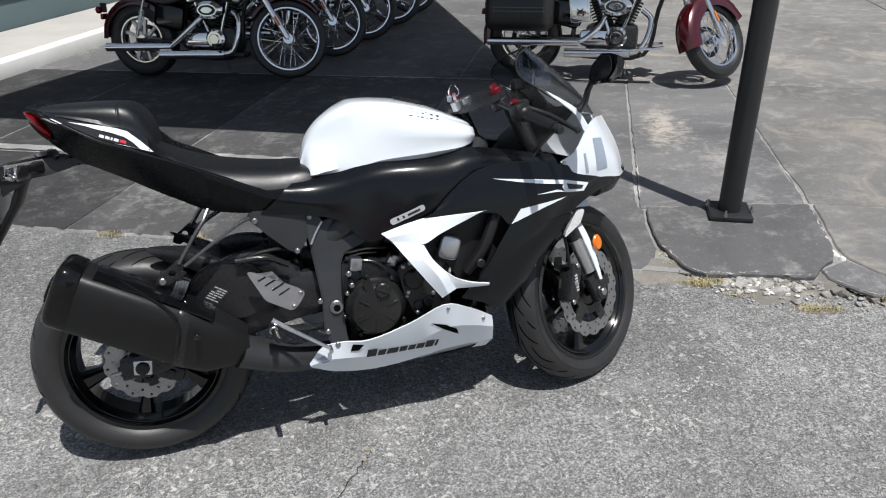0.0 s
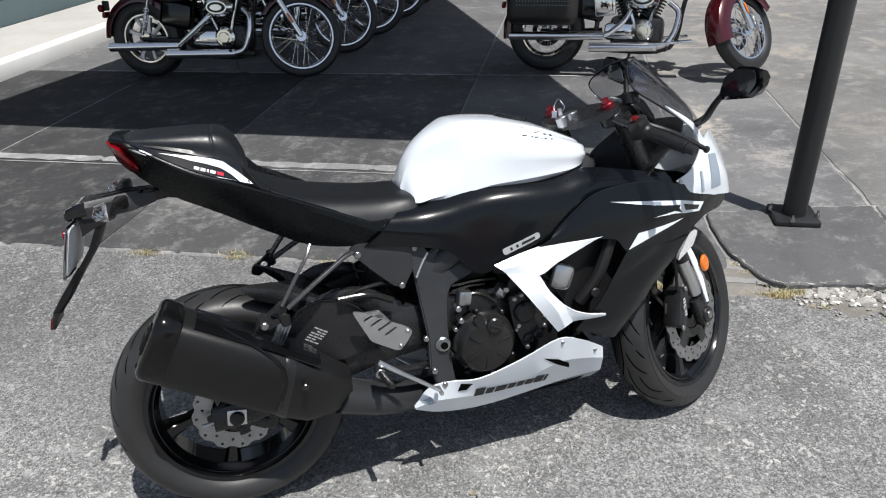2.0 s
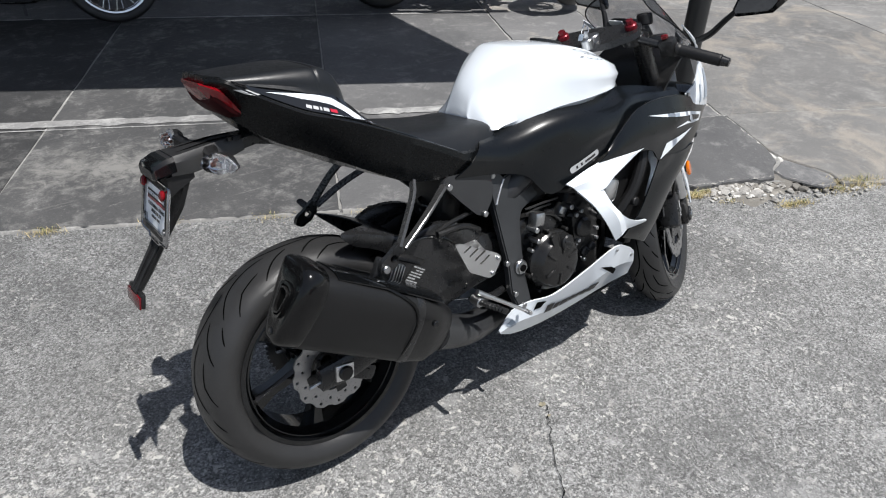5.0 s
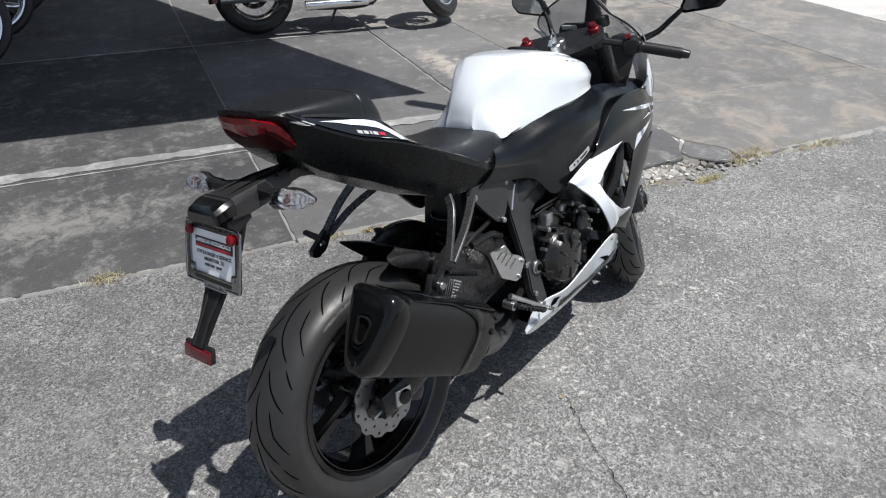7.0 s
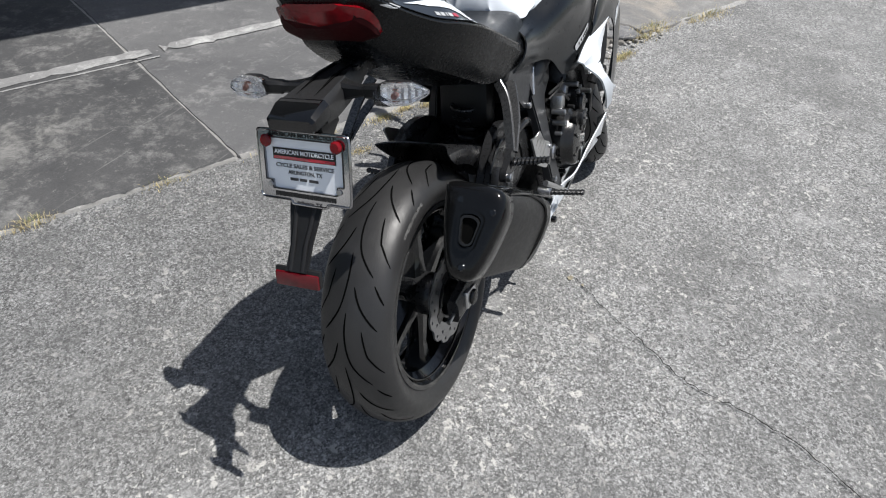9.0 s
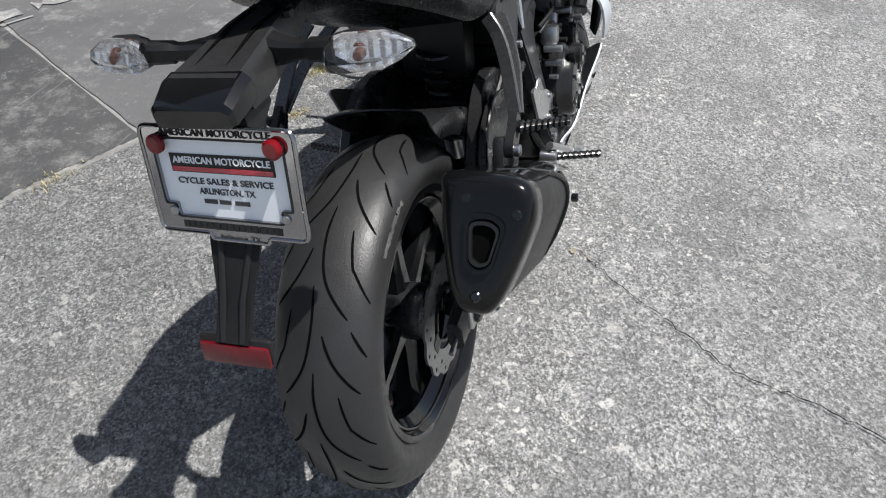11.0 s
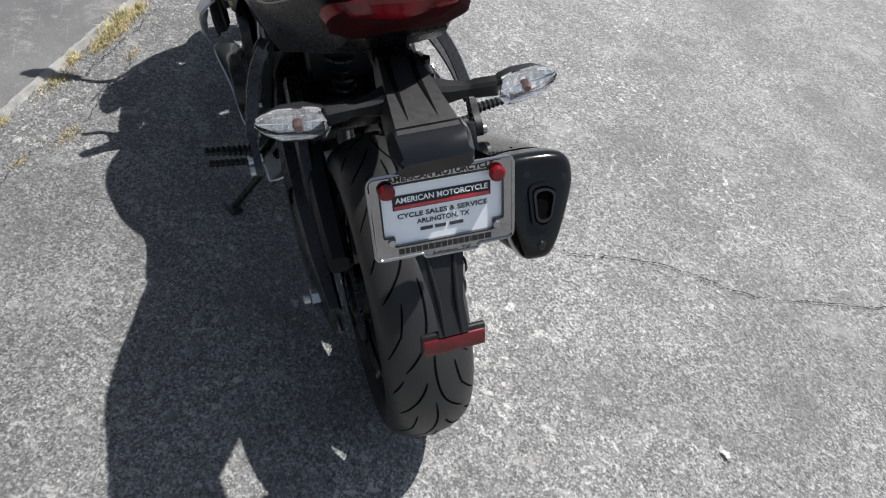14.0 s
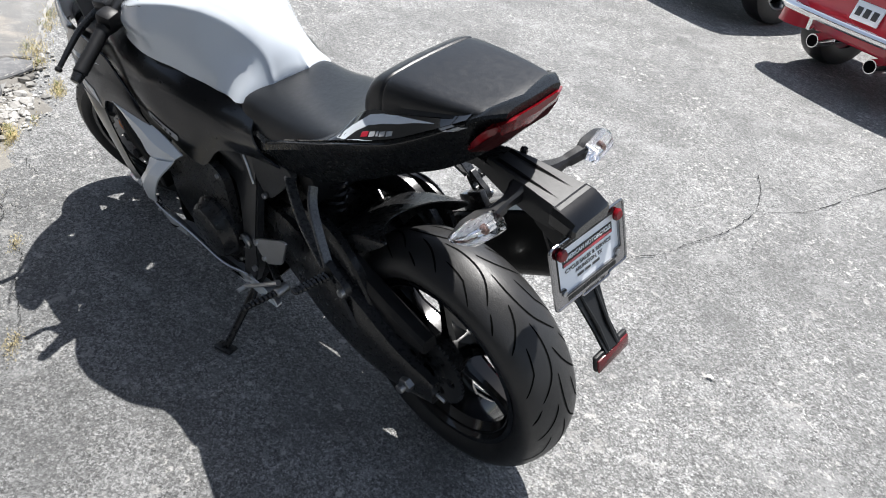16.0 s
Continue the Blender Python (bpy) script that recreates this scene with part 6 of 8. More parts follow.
# ---- upper fairing ----
for s in (-1, 1):
    bm = B()
    rows = [[(0.88, 0.220, 0.690), (0.935, 0.221, 0.735), (1.0, 0.217, 0.772), (1.10, 0.212, 0.783), (1.20, 0.205, 0.773), (1.30, 0.190, 0.745), (1.40, 0.164, 0.72), (1.47, 0.124, 0.70)],
            [(0.86, 0.228, 0.674), (0.937, 0.232, 0.695), (1.02, 0.234, 0.712), (1.095, 0.234, 0.700), (1.20, 0.227, 0.690), (1.29, 0.208, 0.680), (1.38, 0.176, 0.682), (1.475, 0.128, 0.682)],
            [(0.83, 0.228, 0.660), (0.94, 0.236, 0.655), (1.04, 0.240, 0.646), (1.085, 0.242, 0.604), (1.20, 0.232, 0.600), (1.27, 0.214, 0.602), (1.36, 0.182, 0.640), (1.47, 0.122, 0.660)]]
    skin(bm, both(rows), 5, 4, 0.004, s > 0)
    fair = part("upper_fairing", bm, "flake_black", bike, "gloss black upper fairing")
    bm = B()
    rows = [[(1.085, 0.240, 0.612), (1.15, 0.238, 0.606), (1.22, 0.230, 0.603), (1.288, 0.214, 0.606)],
            [(1.045, 0.248, 0.560), (1.11, 0.246, 0.552), (1.18, 0.236, 0.545), (1.240, 0.217, 0.546)],
            [(0.985, 0.254, 0.478), (1.06, 0.250, 0.472), (1.12, 0.238, 0.472), (1.178, 0.217, 0.484)],
            [(0.935, 0.252, 0.432), (1.01, 0.250, 0.412), (1.08, 0.236, 0.408), (1.135, 0.214, 0.420)],
            [(0.915, 0.244, 0.408), (0.985, 0.238, 0.378), (1.04, 0.226, 0.350), (1.070, 0.210, 0.355)]]
    skin(bm, both(rows), 5, 4, 0.004, s > 0)
    lower = part("side_fairing", bm, "flake_black", bike, "gloss black side fairing")
    decal("decal", [(1.037, 0.746), (1.176, 0.7255), (1.27, 0.709), (1.27, 0.697), (1.20, 0.709), (1.113, 0.727)], fair, "white_paint", fair, 0.0014, s, "white arrow decal", 0.01)
    decal("decal", [(1.27, 0.709), (1.358, 0.686), (1.338, 0.664), (1.268, 0.673), (1.258, 0.69)], fair, "white_paint", fair, 0.0014, s, "", 0.01)
    decal("decal", [(1.169, 0.682), (1.241, 0.686), (1.27, 0.674), (1.241, 0.679)], fair, "white_paint", fair, 0.0014, s, "", 0.01)
    decal("decal", [(1.165, 0.7255), (1.195, 0.7205), (1.195, 0.711), (1.17, 0.7145)], fair, "grey_decal", fair, 0.0026, s)
    decal("decal", [(1.275, 0.698), (1.338, 0.682), (1.330, 0.672), (1.280, 0.680)], fair, "black_satin", fair, 0.0026, s)
    bm = B()
    tube(bm, [(x, s * (w + 0.001), z) for x, w, z in ((0.88, 0.220, 0.690), (0.935, 0.221, 0.735), (1.0, 0.217, 0.772), (1.10, 0.212, 0.783), (1.20, 0.205, 0.773))], 0.0022, 8, 5)
    part("panel_edge", bm, "black_gloss", fair)
    decal("decal", [(1.083, 0.608), (1.116, 0.648), (1.275, 0.660), (1.19, 0.640)], fair, "white_paint", fair, 0.0014, s, "white flash decal")

for s in (-1, 1):
    bm = B()
    plate(bm, [rounded([(1.275, 0.541), (1.319, 0.603), (1.350, 0.601), (1.332, 0.559), (1.271, 0.524)], 0.01, 3)], lambda a, b, h: Vector((a, s * (0.176 + h - (a - 1.30) * 0.25), b)), 0.012)
    part("front_indicator", bm, "lamp_foil", bike, "clear front indicator under the nose")

# white boomerang panel and the dark vent behind it
for s in (-1, 1):
    # upper limb: a broad flat blade with a bevelled lower edge
    bm = B()
    upper_rows = [[(0.702, 0.224, 0.632), (0.79, 0.222, 0.652), (0.88, 0.226, 0.664), (1.038, 0.236, 0.661)],
                  [(0.716, 0.236, 0.620), (0.792, 0.246, 0.630), (0.878, 0.243, 0.648), (0.995, 0.240, 0.657)],
                  [(0.740, 0.238, 0.596), (0.812, 0.257, 0.592), (0.868, 0.250, 0.614), (0.960, 0.240, 0.644)]]
    skin(bm, both(upper_rows), 4, 1, 0.006, s > 0)
    v_ob = part("vee_panel", bm, "white_paint", bike, "white boomerang fairing panel", sharp=12)
    # lower limb, straight and broad, down to the point
    bm = B()
    low_rows = [[(0.730, 0.240, 0.606), (0.761, 0.274, 0.560), (0.806, 0.280, 0.494), (0.851, 0.272, 0.429)],
                [(0.776, 0.256, 0.597), (0.804, 0.282, 0.555), (0.840, 0.291, 0.503), (0.868, 0.281, 0.442)],
                [(0.814, 0.259, 0.590), (0.834, 0.272, 0.548), (0.868, 0.282, 0.505), (0.892, 0.278, 0.452)]]
    skin(bm, both(low_rows), 4, 1, 0.006, s > 0)
    part("vee_limb", bm, "white_paint", v_ob, sharp=12)
    bm = B()
    tip_rows = [[(0.858, 0.280, 0.516), (0.890, 0.285, 0.488), (0.940, 0.278, 0.463), (0.998, 0.266, 0.446)], [(0.872, 0.282, 0.480), (0.898, 0.280, 0.468), (0.940, 0.275, 0.455), (0.997, 0.265, 0.443)], [(0.876, 0.274, 0.450), (0.900, 0.272, 0.450), (0.940, 0.270, 0.446), (0.996, 0.263, 0.440)]]
    skin(bm, both(tip_rows), 4, 3, 0.006, s > 0)
    part("vee_spike", bm, "white_paint", v_ob)
    bolt_head(v_ob, (0.862, s * 0.276, 0.448), 0.005, 0.004, "steel", (0, s, 0))
    bm = B()
    plate(bm, [rounded([(0.84, 0.60), (1.06, 0.66), (1.12, 0.56), (1.06, 0.40), (0.93, 0.44)], 0.02)], lambda a, b, h: Vector((a, s * (0.185 - h), b)), 0.01)
    part("vent_backing", bm, "black_plastic", bike)
    bm = B()
    tube(bm, [(0.95, s * 0.20, 0.47), (1.0, s * 0.215, 0.54), (1.04, s * 0.21, 0.62), (1.06, s * 0.19, 0.68)], 0.017, 10, 4)
    part("coolant_hose", bm, "black_plastic", bike)
    bm = B()
    box(bm, (0.90, s * 0.205, 0.555), (0.06, 0.02, 0.07), 0.015, (0, 20, 0))
    part("reservoir", bm, "alloy", bike, "dull grey reservoir behind the vent")
    bolt_head(bike, (0.985, s * 0.225, 0.50), 0.014, 0.012, "black_plastic", (0, s, 0))

# ---- lower cowl ----
for s in (-1, 1):
    bm = B()
    rows = [[(0.456, 0.200, 0.268), (0.50, 0.208, 0.316), (0.561, 0.214, 0.323), (0.637, 0.232, 0.322), (0.755, 0.244, 0.356), (0.858, 0.266, 0.404), (0.94, 0.246, 0.372), (1.018, 0.207, 0.319)],
            [(0.458, 0.201, 0.261), (0.511, 0.208, 0.273), (0.585, 0.206, 0.265), (0.671, 0.204, 0.257), (0.775, 0.216, 0.282), (0.867, 0.246, 0.323), (0.946, 0.227, 0.308), (1.02, 0.204, 0.281)],
            [(0.460, 0.198, 0.255), (0.526, 0.172, 0.217), (0.612, 0.158, 0.196), (0.697, 0.160, 0.196), (0.788, 0.172, 0.211), (0.877, 0.182, 0.227), (0.954, 0.178, 0.228), (1.024, 0.178, 0.229)],
            [(0.470, 0.175, 0.246), (0.536, 0.140, 0.205), (0.62, 0.122, 0.184), (0.70, 0.120, 0.180), (0.79, 0.124, 0.180), (0.87, 0.128, 0.186), (0.95, 0.130, 0.188), (1.012, 0.136, 0.190)]]
    skin(bm, both(rows), 4, 1, 0.004, s > 0)
    cowl = part("lower_cowl", bm, "white_paint", bike, "white lower cowl", sharp=12)
    decal("vent_slot", [(0.817, 0.346), (0.86, 0.335), (0.896, 0.310), (0.905, 0.284), (0.863, 0.313)], cowl, "groove", cowl, 0.0016, s, "black vent slot")
    decal("vent_slot", [(0.586, 0.312), (0.617, 0.306), (0.601, 0.288), (0.577, 0.288)], cowl, "groove", cowl, 0.0016, s)
    decal("decal", [(0.475, 0.280), (0.495, 0.262), (0.515, 0.266), (0.50, 0.29)], cowl, "grey_decal", cowl, 0.0016, s)
    # maker's name drawn as plain slanted bars
    x = 0.622
    for w, h in ((0.028, 0.027), (0.023, 0.020), (0.033, 0.020), (0.023, 0.020), (0.021, 0.020), (0.023, 0.020), (0.025, 0.027), (0.008, 0.026)):
        z = 0.258 - (x - 0.62) * 0.03
        decal("badge_bar", [(x, z), (x + w, z - w * 0.05), (x + w + 0.006, z + h - w * 0.05), (x + 0.006, z + h)], cowl, "ink", cowl, 0.0016, s)
        x += w + 0.0045
    bolt_head(cowl, (0.985, s * 0.220, 0.322), 0.006, 0.004, "steel", (0, s, 0))
    bolt_head(cowl, (0.868, s * 0.262, 0.390), 0.005, 0.004, "steel", (0, s, 0))

# ---- nose, screen, instruments ----
for s in (-1, 1):
    bm = B()
    rows = [[(1.266, 0.190, 0.760), (1.317, 0.186, 0.787), (1.37, 0.160, 0.849), (1.42, 0.112, 0.868), (1.48, 0.04, 0.862)],
            [(1.285, 0.193, 0.742), (1.34, 0.186, 0.763), (1.40, 0.160, 0.800), (1.455, 0.115, 0.805), (1.52, 0.04, 0.790)],
            [(1.305, 0.194, 0.722), (1.365, 0.182, 0.732), (1.425, 0.158, 0.742), (1.485, 0.118, 0.735), (1.545, 0.04, 0.725)],
            [(1.335, 0.188, 0.700), (1.385, 0.172, 0.695), (1.435, 0.150, 0.688), (1.50, 0.114, 0.675), (1.555, 0.04, 0.668)]]
    skin(bm, both(rows), 4, 4, 0.004, s > 0)
    nose = part("front_cowl", bm, "white_paint", bike, "white front cowl")
    decal("decal", [(1.385, 0.815), (1.425, 0.81), (1.44, 0.715), (1.395, 0.715)], nose, "grey_decal", nose, 0.0015, s, "blue-grey stripe decal")
    decal("decal", [(1.345, 0.775), (1.352, 0.775), (1.362, 0.715), (1.352, 0.715)], nose, "grey_decal", nose, 0.0015, s)
    bolt_head(nose, (1.276, s * 0.194, 0.757), 0.006, 0.004, "steel", (0, s, 0))
    bm = B()
    skin(bm, [[(1.228, s * 0.192, 0.972), (1.29, s * 0.182, 0.936), (1.338, s * 0.170, 0.903), (1.376, s * 0.158, 0.852)], [(1.236, s * 0.196, 0.962), (1.285, s * 0.190, 0.925), (1.326, s * 0.180, 0.890), (1.356, s * 0.170, 0.838)]], 4, 2, 0.004)
    part("screen_trim", bm, "white_paint", nose)
bm = B()
body_loft(bm, [(1.44, [(0.0, 0.72), (0.08, 0.715), (0.12, 0.70), (0.10, 0.62), (0.0, 0.60)]), (1.50, [(0.0, 0.735), (0.07, 0.73), (0.10, 0.70), (0.08, 0.63), (0.0, 0.615)]), (1.565, [(0.0, 0.70), (0.02, 0.695), (0.03, 0.675), (0.02, 0.66), (0.0, 0.655)])])
part("headlight_unit", bm, "dark_glass", bike, "dark headlight unit")
bm = B()
rows = [[(1.196, -0.055, 1.068), (1.250, 0.0, 1.090), (1.196, 0.055, 1.068)], [(1.172, -0.122, 1.020), (1.300, 0.0, 1.050), (1.172, 0.122, 1.020)], [(1.222, -0.166, 0.972), (1.365, 0.0, 0.990), (1.222, 0.166, 0.972)], [(1.305, -0.170, 0.915), (1.43, 0.0, 0.925), (1.305, 0.170, 0.915)], [(1.345, -0.152, 0.88), (1.47, 0.0, 0.868), (1.345, 0.152, 0.88)]]
skin(bm, rows, 6, 5, 0.003)
screen = part("windscreen", bm, "smoke", bike, "clear smoked windscreen")
edge = [(r[0]) for r in rows[::-1]] + [rows[0][1]] + [r[2] for r in rows]
bm = B()
tube(bm, edge, 0.002, 6, 5)
part("screen_edge", bm, "black_plastic", screen)
bm = B()
skin(bm, [[(1.30, -0.150, 0.875), (1.40, 0.0, 0.90), (1.30, 0.150, 0.875)], [(1.20, -0.168, 0.80), (1.28, 0.0, 0.86), (1.20, 0.168, 0.80)], [(1.16, -0.165, 0.74), (1.22, 0.0, 0.74), (1.16, 0.165, 0.74)]], 5, 4, 0.006)
part("inner_cowl", bm, "black_plastic", bike, "black inner fairing")
bm = B()
box(bm, (1.255, 0.02, 0.935), (0.05, 0.15, 0.09), 0.02, (0, -35, 0))
dash = part("instrument_cluster", bm, "black_plastic", bike, "black instrument cluster")
bm = B()
box(bm, (1.228, 0.045, 0.955), (0.006, 0.055, 0.05), 0.003, (0, -35, 0))
part("display", bm, "grey_gauge", dash)
bm = B()
lathe(bm, [(0, 0), (0, 0.036), (0.012, 0.036), (0.012, 0.031), (0.006, 0.028), (0.006, 0)], 24, (0, 0, 0), False)
bmesh.ops.transform(bm, matrix=pose(1.232, -0.025, 0.953, 0, 0, 90) @ pose(0, 0, 0, -35, 0, 0), verts=bm.verts)
part("tachometer", bm, "ink", dash)

# mirrors on the fairing; the left one is folded inwards
for s in (-1, 1):
    dx, dy = (0.0, 0.0) if s < 0 else (0.045, -0.085)
    bm = B()
    tube(bm, [(1.345, s * 0.150, 0.900), (1.335, s * (0.215 + dy * 0.4), 0.928), (1.322 + dx * 0.5, s * (0.268 + dy * 0.8), 0.970), (1.318 + dx, s * (0.318 + dy), 1.010)], [0.011, 0.0075], 10, 3)
    stem = part("mirror_stem", bm, "black_plastic", bike)
    bm = B()
    rings = []
    for y, zc, h, d in ((0.296, 0.998, 0.010, 0.012), (0.315, 1.014, 0.028, 0.026), (0.37, 1.032, 0.039, 0.032), (0.42, 1.036, 0.036, 0.028), (0.447, 1.046, 0.020, 0.014)):
        rings.append([(1.322 + dx + ex * d, s * (y + dy), zc + ez * h) for ex, ez in ((-0.4, -1), (-0.5, -0.5), (-0.5, 0.6), (-0.35, 1), (0.4, 0.8), (1.0, 0.1), (0.6, -0.8))])
    loft(bm, rings)
    shell = part("mirror_shell", bm, "black_gloss", stem, "black mirror housing", sharp=50)
    bm = B()
    outline = rounded([(0.306, 0.995), (0.322, 1.036), (0.37, 1.066), (0.432, 1.066), (0.438, 1.034), (0.412, 1.006), (0.36, 1.0)], 0.012, 3)
    plate(bm, [outline], lambda a, b, h: Vector((1.3055 + dx - h, s * (a + dy), b)), 0.002)
    # right glass is coloured near-black in place of a dark reflection
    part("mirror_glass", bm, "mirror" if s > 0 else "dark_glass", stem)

# ---- steering: forks, clamps, bars ----
for s in (-1, 1):
    up = Vector((1.108, s * 0.108, 0.957))
    bm = B()
    cyl(bm, up, up - STEER_AXIS * 0.50, 0.0265, n=24)
    leg = part("fork_leg", forked(bm), "black_satin", bike, "upside-down fork leg")
    bm = B()
    cyl(bm, up - STEER_AXIS * 0.50, up - STEER_AXIS * 0.63, 0.0205, n=24)
    part("slider", forked(bm), "alloy", leg, "polished fork slider")
    bm = B()
    cyl(bm, up + STEER_AXIS * 0.018, up - STEER_AXIS * 0.006, 0.018, n=24, edge=0.003)
    cyl(bm, up + STEER_AXIS * 0.030, up + STEER_AXIS * 0.016, 0.011, n=6)
    part("fork_cap", turned(bm), "red_anodised", leg, "red anodised fork cap")
    bm = B()
    box(bm, tuple(Vector((FC[0] - 0.012, s * 0.104, FC[2] + 0.02))), (0.06, 0.034, 0.10), 0.012, (0, -23.5, 0))
    cyl(bm, (FC[0], s * 0.085, FC[2]), (FC[0], s * 0.126, FC[2]), 0.026, n=24, edge=0.003)
    part("axle_clamp", forked(bm), "black_satin", leg)
    bm = B()
    cyl(bm, (FC[0], s * 0.120, FC[2]), (FC[0], s * 0.131, FC[2]), 0.013, n=20, edge=0.002)
    part("axle_end", forked(bm), "steel", leg)
    bm = B()
    c = Vector((FC[0] - 0.112, s * 0.082, FC[2] + 0.055))
    box(bm, tuple(c), (0.05, 0.062, 0.125), 0.014, (0, 22, 0))
    cal = part("front_caliper", forked(bm), "black_satin", leg, "black radial brake caliper")
    for dz in (-0.055, 0.0, 0.055):
        bm = B()
        cyl(bm, (c.x - 0.008 + dz * 0.4, s * 0.112, c.z + dz), (c.x - 0.008 + dz * 0.4, s * 0.118, c.z + dz), 0.008, n=12, edge=0.001)
        part("bolt", forked(bm), "steel", cal)
    bm = B()
    for i in range(6):
        z0 = c.z - 0.026 + i * 0.0095
        plate(bm, [[(c.x - 0.007, z0), (c.x + 0.006, z0 + 0.002), (c.x + 0.006, z0 + 0.008), (c.x - 0.007, z0 + 0.006)]], lambda a, b, h: Vector((a, s * (0.1135 + h), b)), 0.0008)
    part("badge_bar", forked(bm), "silver_decal", cal)
    bm = B()
    tube(bm, [tuple(c + Vector((-0.01, s * 0.02, 0.06))), (1.25, s * 0.12, 0.50), (1.22, s * 0.125, 0.62), (1.15, s * 0.10, 0.78)], 0.005, 8, 5)
    part("brake_hose", forked(bm), "black_plastic", leg)
    # orange side reflector
    bm = B()
    cyl(bm, (1.376, s * 0.138, 0.470), (1.376, s * 0.150, 0.470), 0.024, n=24, edge=0.004)
    bmesh.ops.scale(bm, vec=(0.82, 1, 1.1), space=Matrix.Translation((-1.376, 0, -0.470)), verts=bm.verts)
    part("side_reflector", forked(bm), "orange_lens", leg, "orange side reflector")
    bm = B()
    box(bm, (1.368, s * 0.125, 0.470), (0.02, 0.03, 0.02), 0.004)
    part("reflector_stay", forked(bm), "black_plastic", leg)
    # clip-on bar with grip, lever, switch pod
    root = Vector((1.10, s * 0.115, 0.932))
    tip = Vector((1.096, s * 0.378, 0.828))
    d = (tip - root).normalized()
    bm = B()
    cyl(bm, root, root + d * 0.14, 0.011, n=16)
    cyl(bm, (1.120, s * 0.108, 0.915), (1.108, s * 0.108, 0.943), 0.033, n=24, edge=0.004)
    bar = part("clip_on_bar", turned(bm), "black_satin", bike, "black clip-on handlebar")
    bm = B()
    n = 22
    rings = []
    for i in range(n + 1):
        p = root + d * (0.132 + 0.125 * i / n)
        r = 0.0162 + (0.0012 if i % 2 else 0) + (0.006 if i == 0 else 0)
        u1, u2 = d.orthogonal().normalized(), d.cross(d.orthogonal().normalized())
        rings.append([p + (u1 * math.cos(a) + u2 * math.sin(a)) * r for a in (2 * math.pi * q / 16 for q in range(16))])
    loft(bm, rings)
    part("grip", turned(bm), "black_plastic", bar, "ribbed black rubber grip")
    bm = B()
    cyl(bm, root + d * 0.257, root + d * 0.281, 0.0145, 0.012, 16, 0.002)
    part("bar_end", turned(bm), "black_satin", bar)
    bm = B()
    c = root + d * 0.105
    box(bm, tuple(c), (0.046, 0.046, 0.052), 0.012, (0, -15, 0))
    pod = part("switch_pod", turned(bm), "black_plastic", bar)
    if s < 0:
        bm = B()
        box(bm, (c.x - 0.012, c.y + 0.004, c.z + 0.030), (0.020, 0.018, 0.014), 0.004)
        part("stop_switch", turned(bm), "red_lens", pod, "red engine stop switch")
    bm = B()
    lev = [root + d * 0.08 + Vector((0.045, 0, 0)), root + d * 0.14 + Vector((0.075, 0, -0.006)), root + d * 0.20 + Vector((0.085, 0, -0.014)), root + d * 0.245 + Vector((0.092, 0, -0.022))]
    tube(bm, lev, [0.010, 0.006], 10, 4)
    cyl(bm, lev[-1] - d * 0.006, lev[-1] + d * 0.006, 0.009, n=12, edge=0.003)
    part("lever", turned(bm), "black_satin", bar, "black control lever")
    bm = B()
    box(bm, tuple(root + d * 0.065 + Vector((0.03, 0, 0.004))), (0.05, 0.05, 0.035), 0.01)
    part("lever_perch", turned(bm), "black_satin", bar)
bm = B()
cyl(bm, (1.18, -0.125, 0.958), (1.18, -0.125, 0.992), 0.023, n=20, edge=0.004)
part("brake_reservoir", turned(bm), "black_plastic", bike)
bm = B()
top_clamp = rounded([(1.05, -0.05), (1.09, -0.14), (1.145, -0.135), (1.15, -0.05), (1.15, 0.05), (1.145, 0.135), (1.09, 0.14), (1.05, 0.05)], 0.025, 4)
plate(bm, [top_clamp], lambda a, b, h: Vector((a - 0.01, b, 0.935 + h + (a - 1.1) * 0.42)), 0.018)
clamp = part("top_clamp", turned(bm), "black_satin", bike, "dark cast top fork clamp")
bm = B()
cyl(bm, (1.075, 0, 0.935), (1.068, 0, 0.962), 0.022, n=20, edge=0.003)
part("steering_nut", turned(bm), "steel", clamp)
bm = B()
cyl(bm, (1.045, 0.004, 0.925), (1.036, 0.004, 0.955), 0.018, n=20, edge=0.003)
part("ignition_lock", turned(bm), "steel", clamp)
bm = B()
box(bm, (1.034, 0.002, 0.966), (0.005, 0.013, 0.024), 0.002, (0, -10, 20))
part("key", turned(bm), "steel", clamp)
bm = B()
tube(bm, [(1.034 + 0.018 * math.cos(a), 0.004 + 0.005 * math.sin(2 * a), 0.985 + 0.018 * math.sin(a)) for a in (2 * math.pi * i / 16 for i in range(16))], 0.0016, 6, 0, True)
part("key_ring", turned(bm), "chrome", clamp)
bm = B()
box(bm, (1.022, 0.014, 0.962), (0.003, 0.014, 0.020), 0.001, (10, -30, 40))
part("key_tag", turned(bm), "grey_decal", clamp)
bm = B()
plate(bm, [[(1.06, -0.13), (1.13, -0.13), (1.13, 0.13), (1.06, 0.13)]], lambda a, b, h: Vector((a + 0.07, b, 0.745 + h)), 0.03)
part("lower_clamp", forked(bm), "frame_dark", bike)

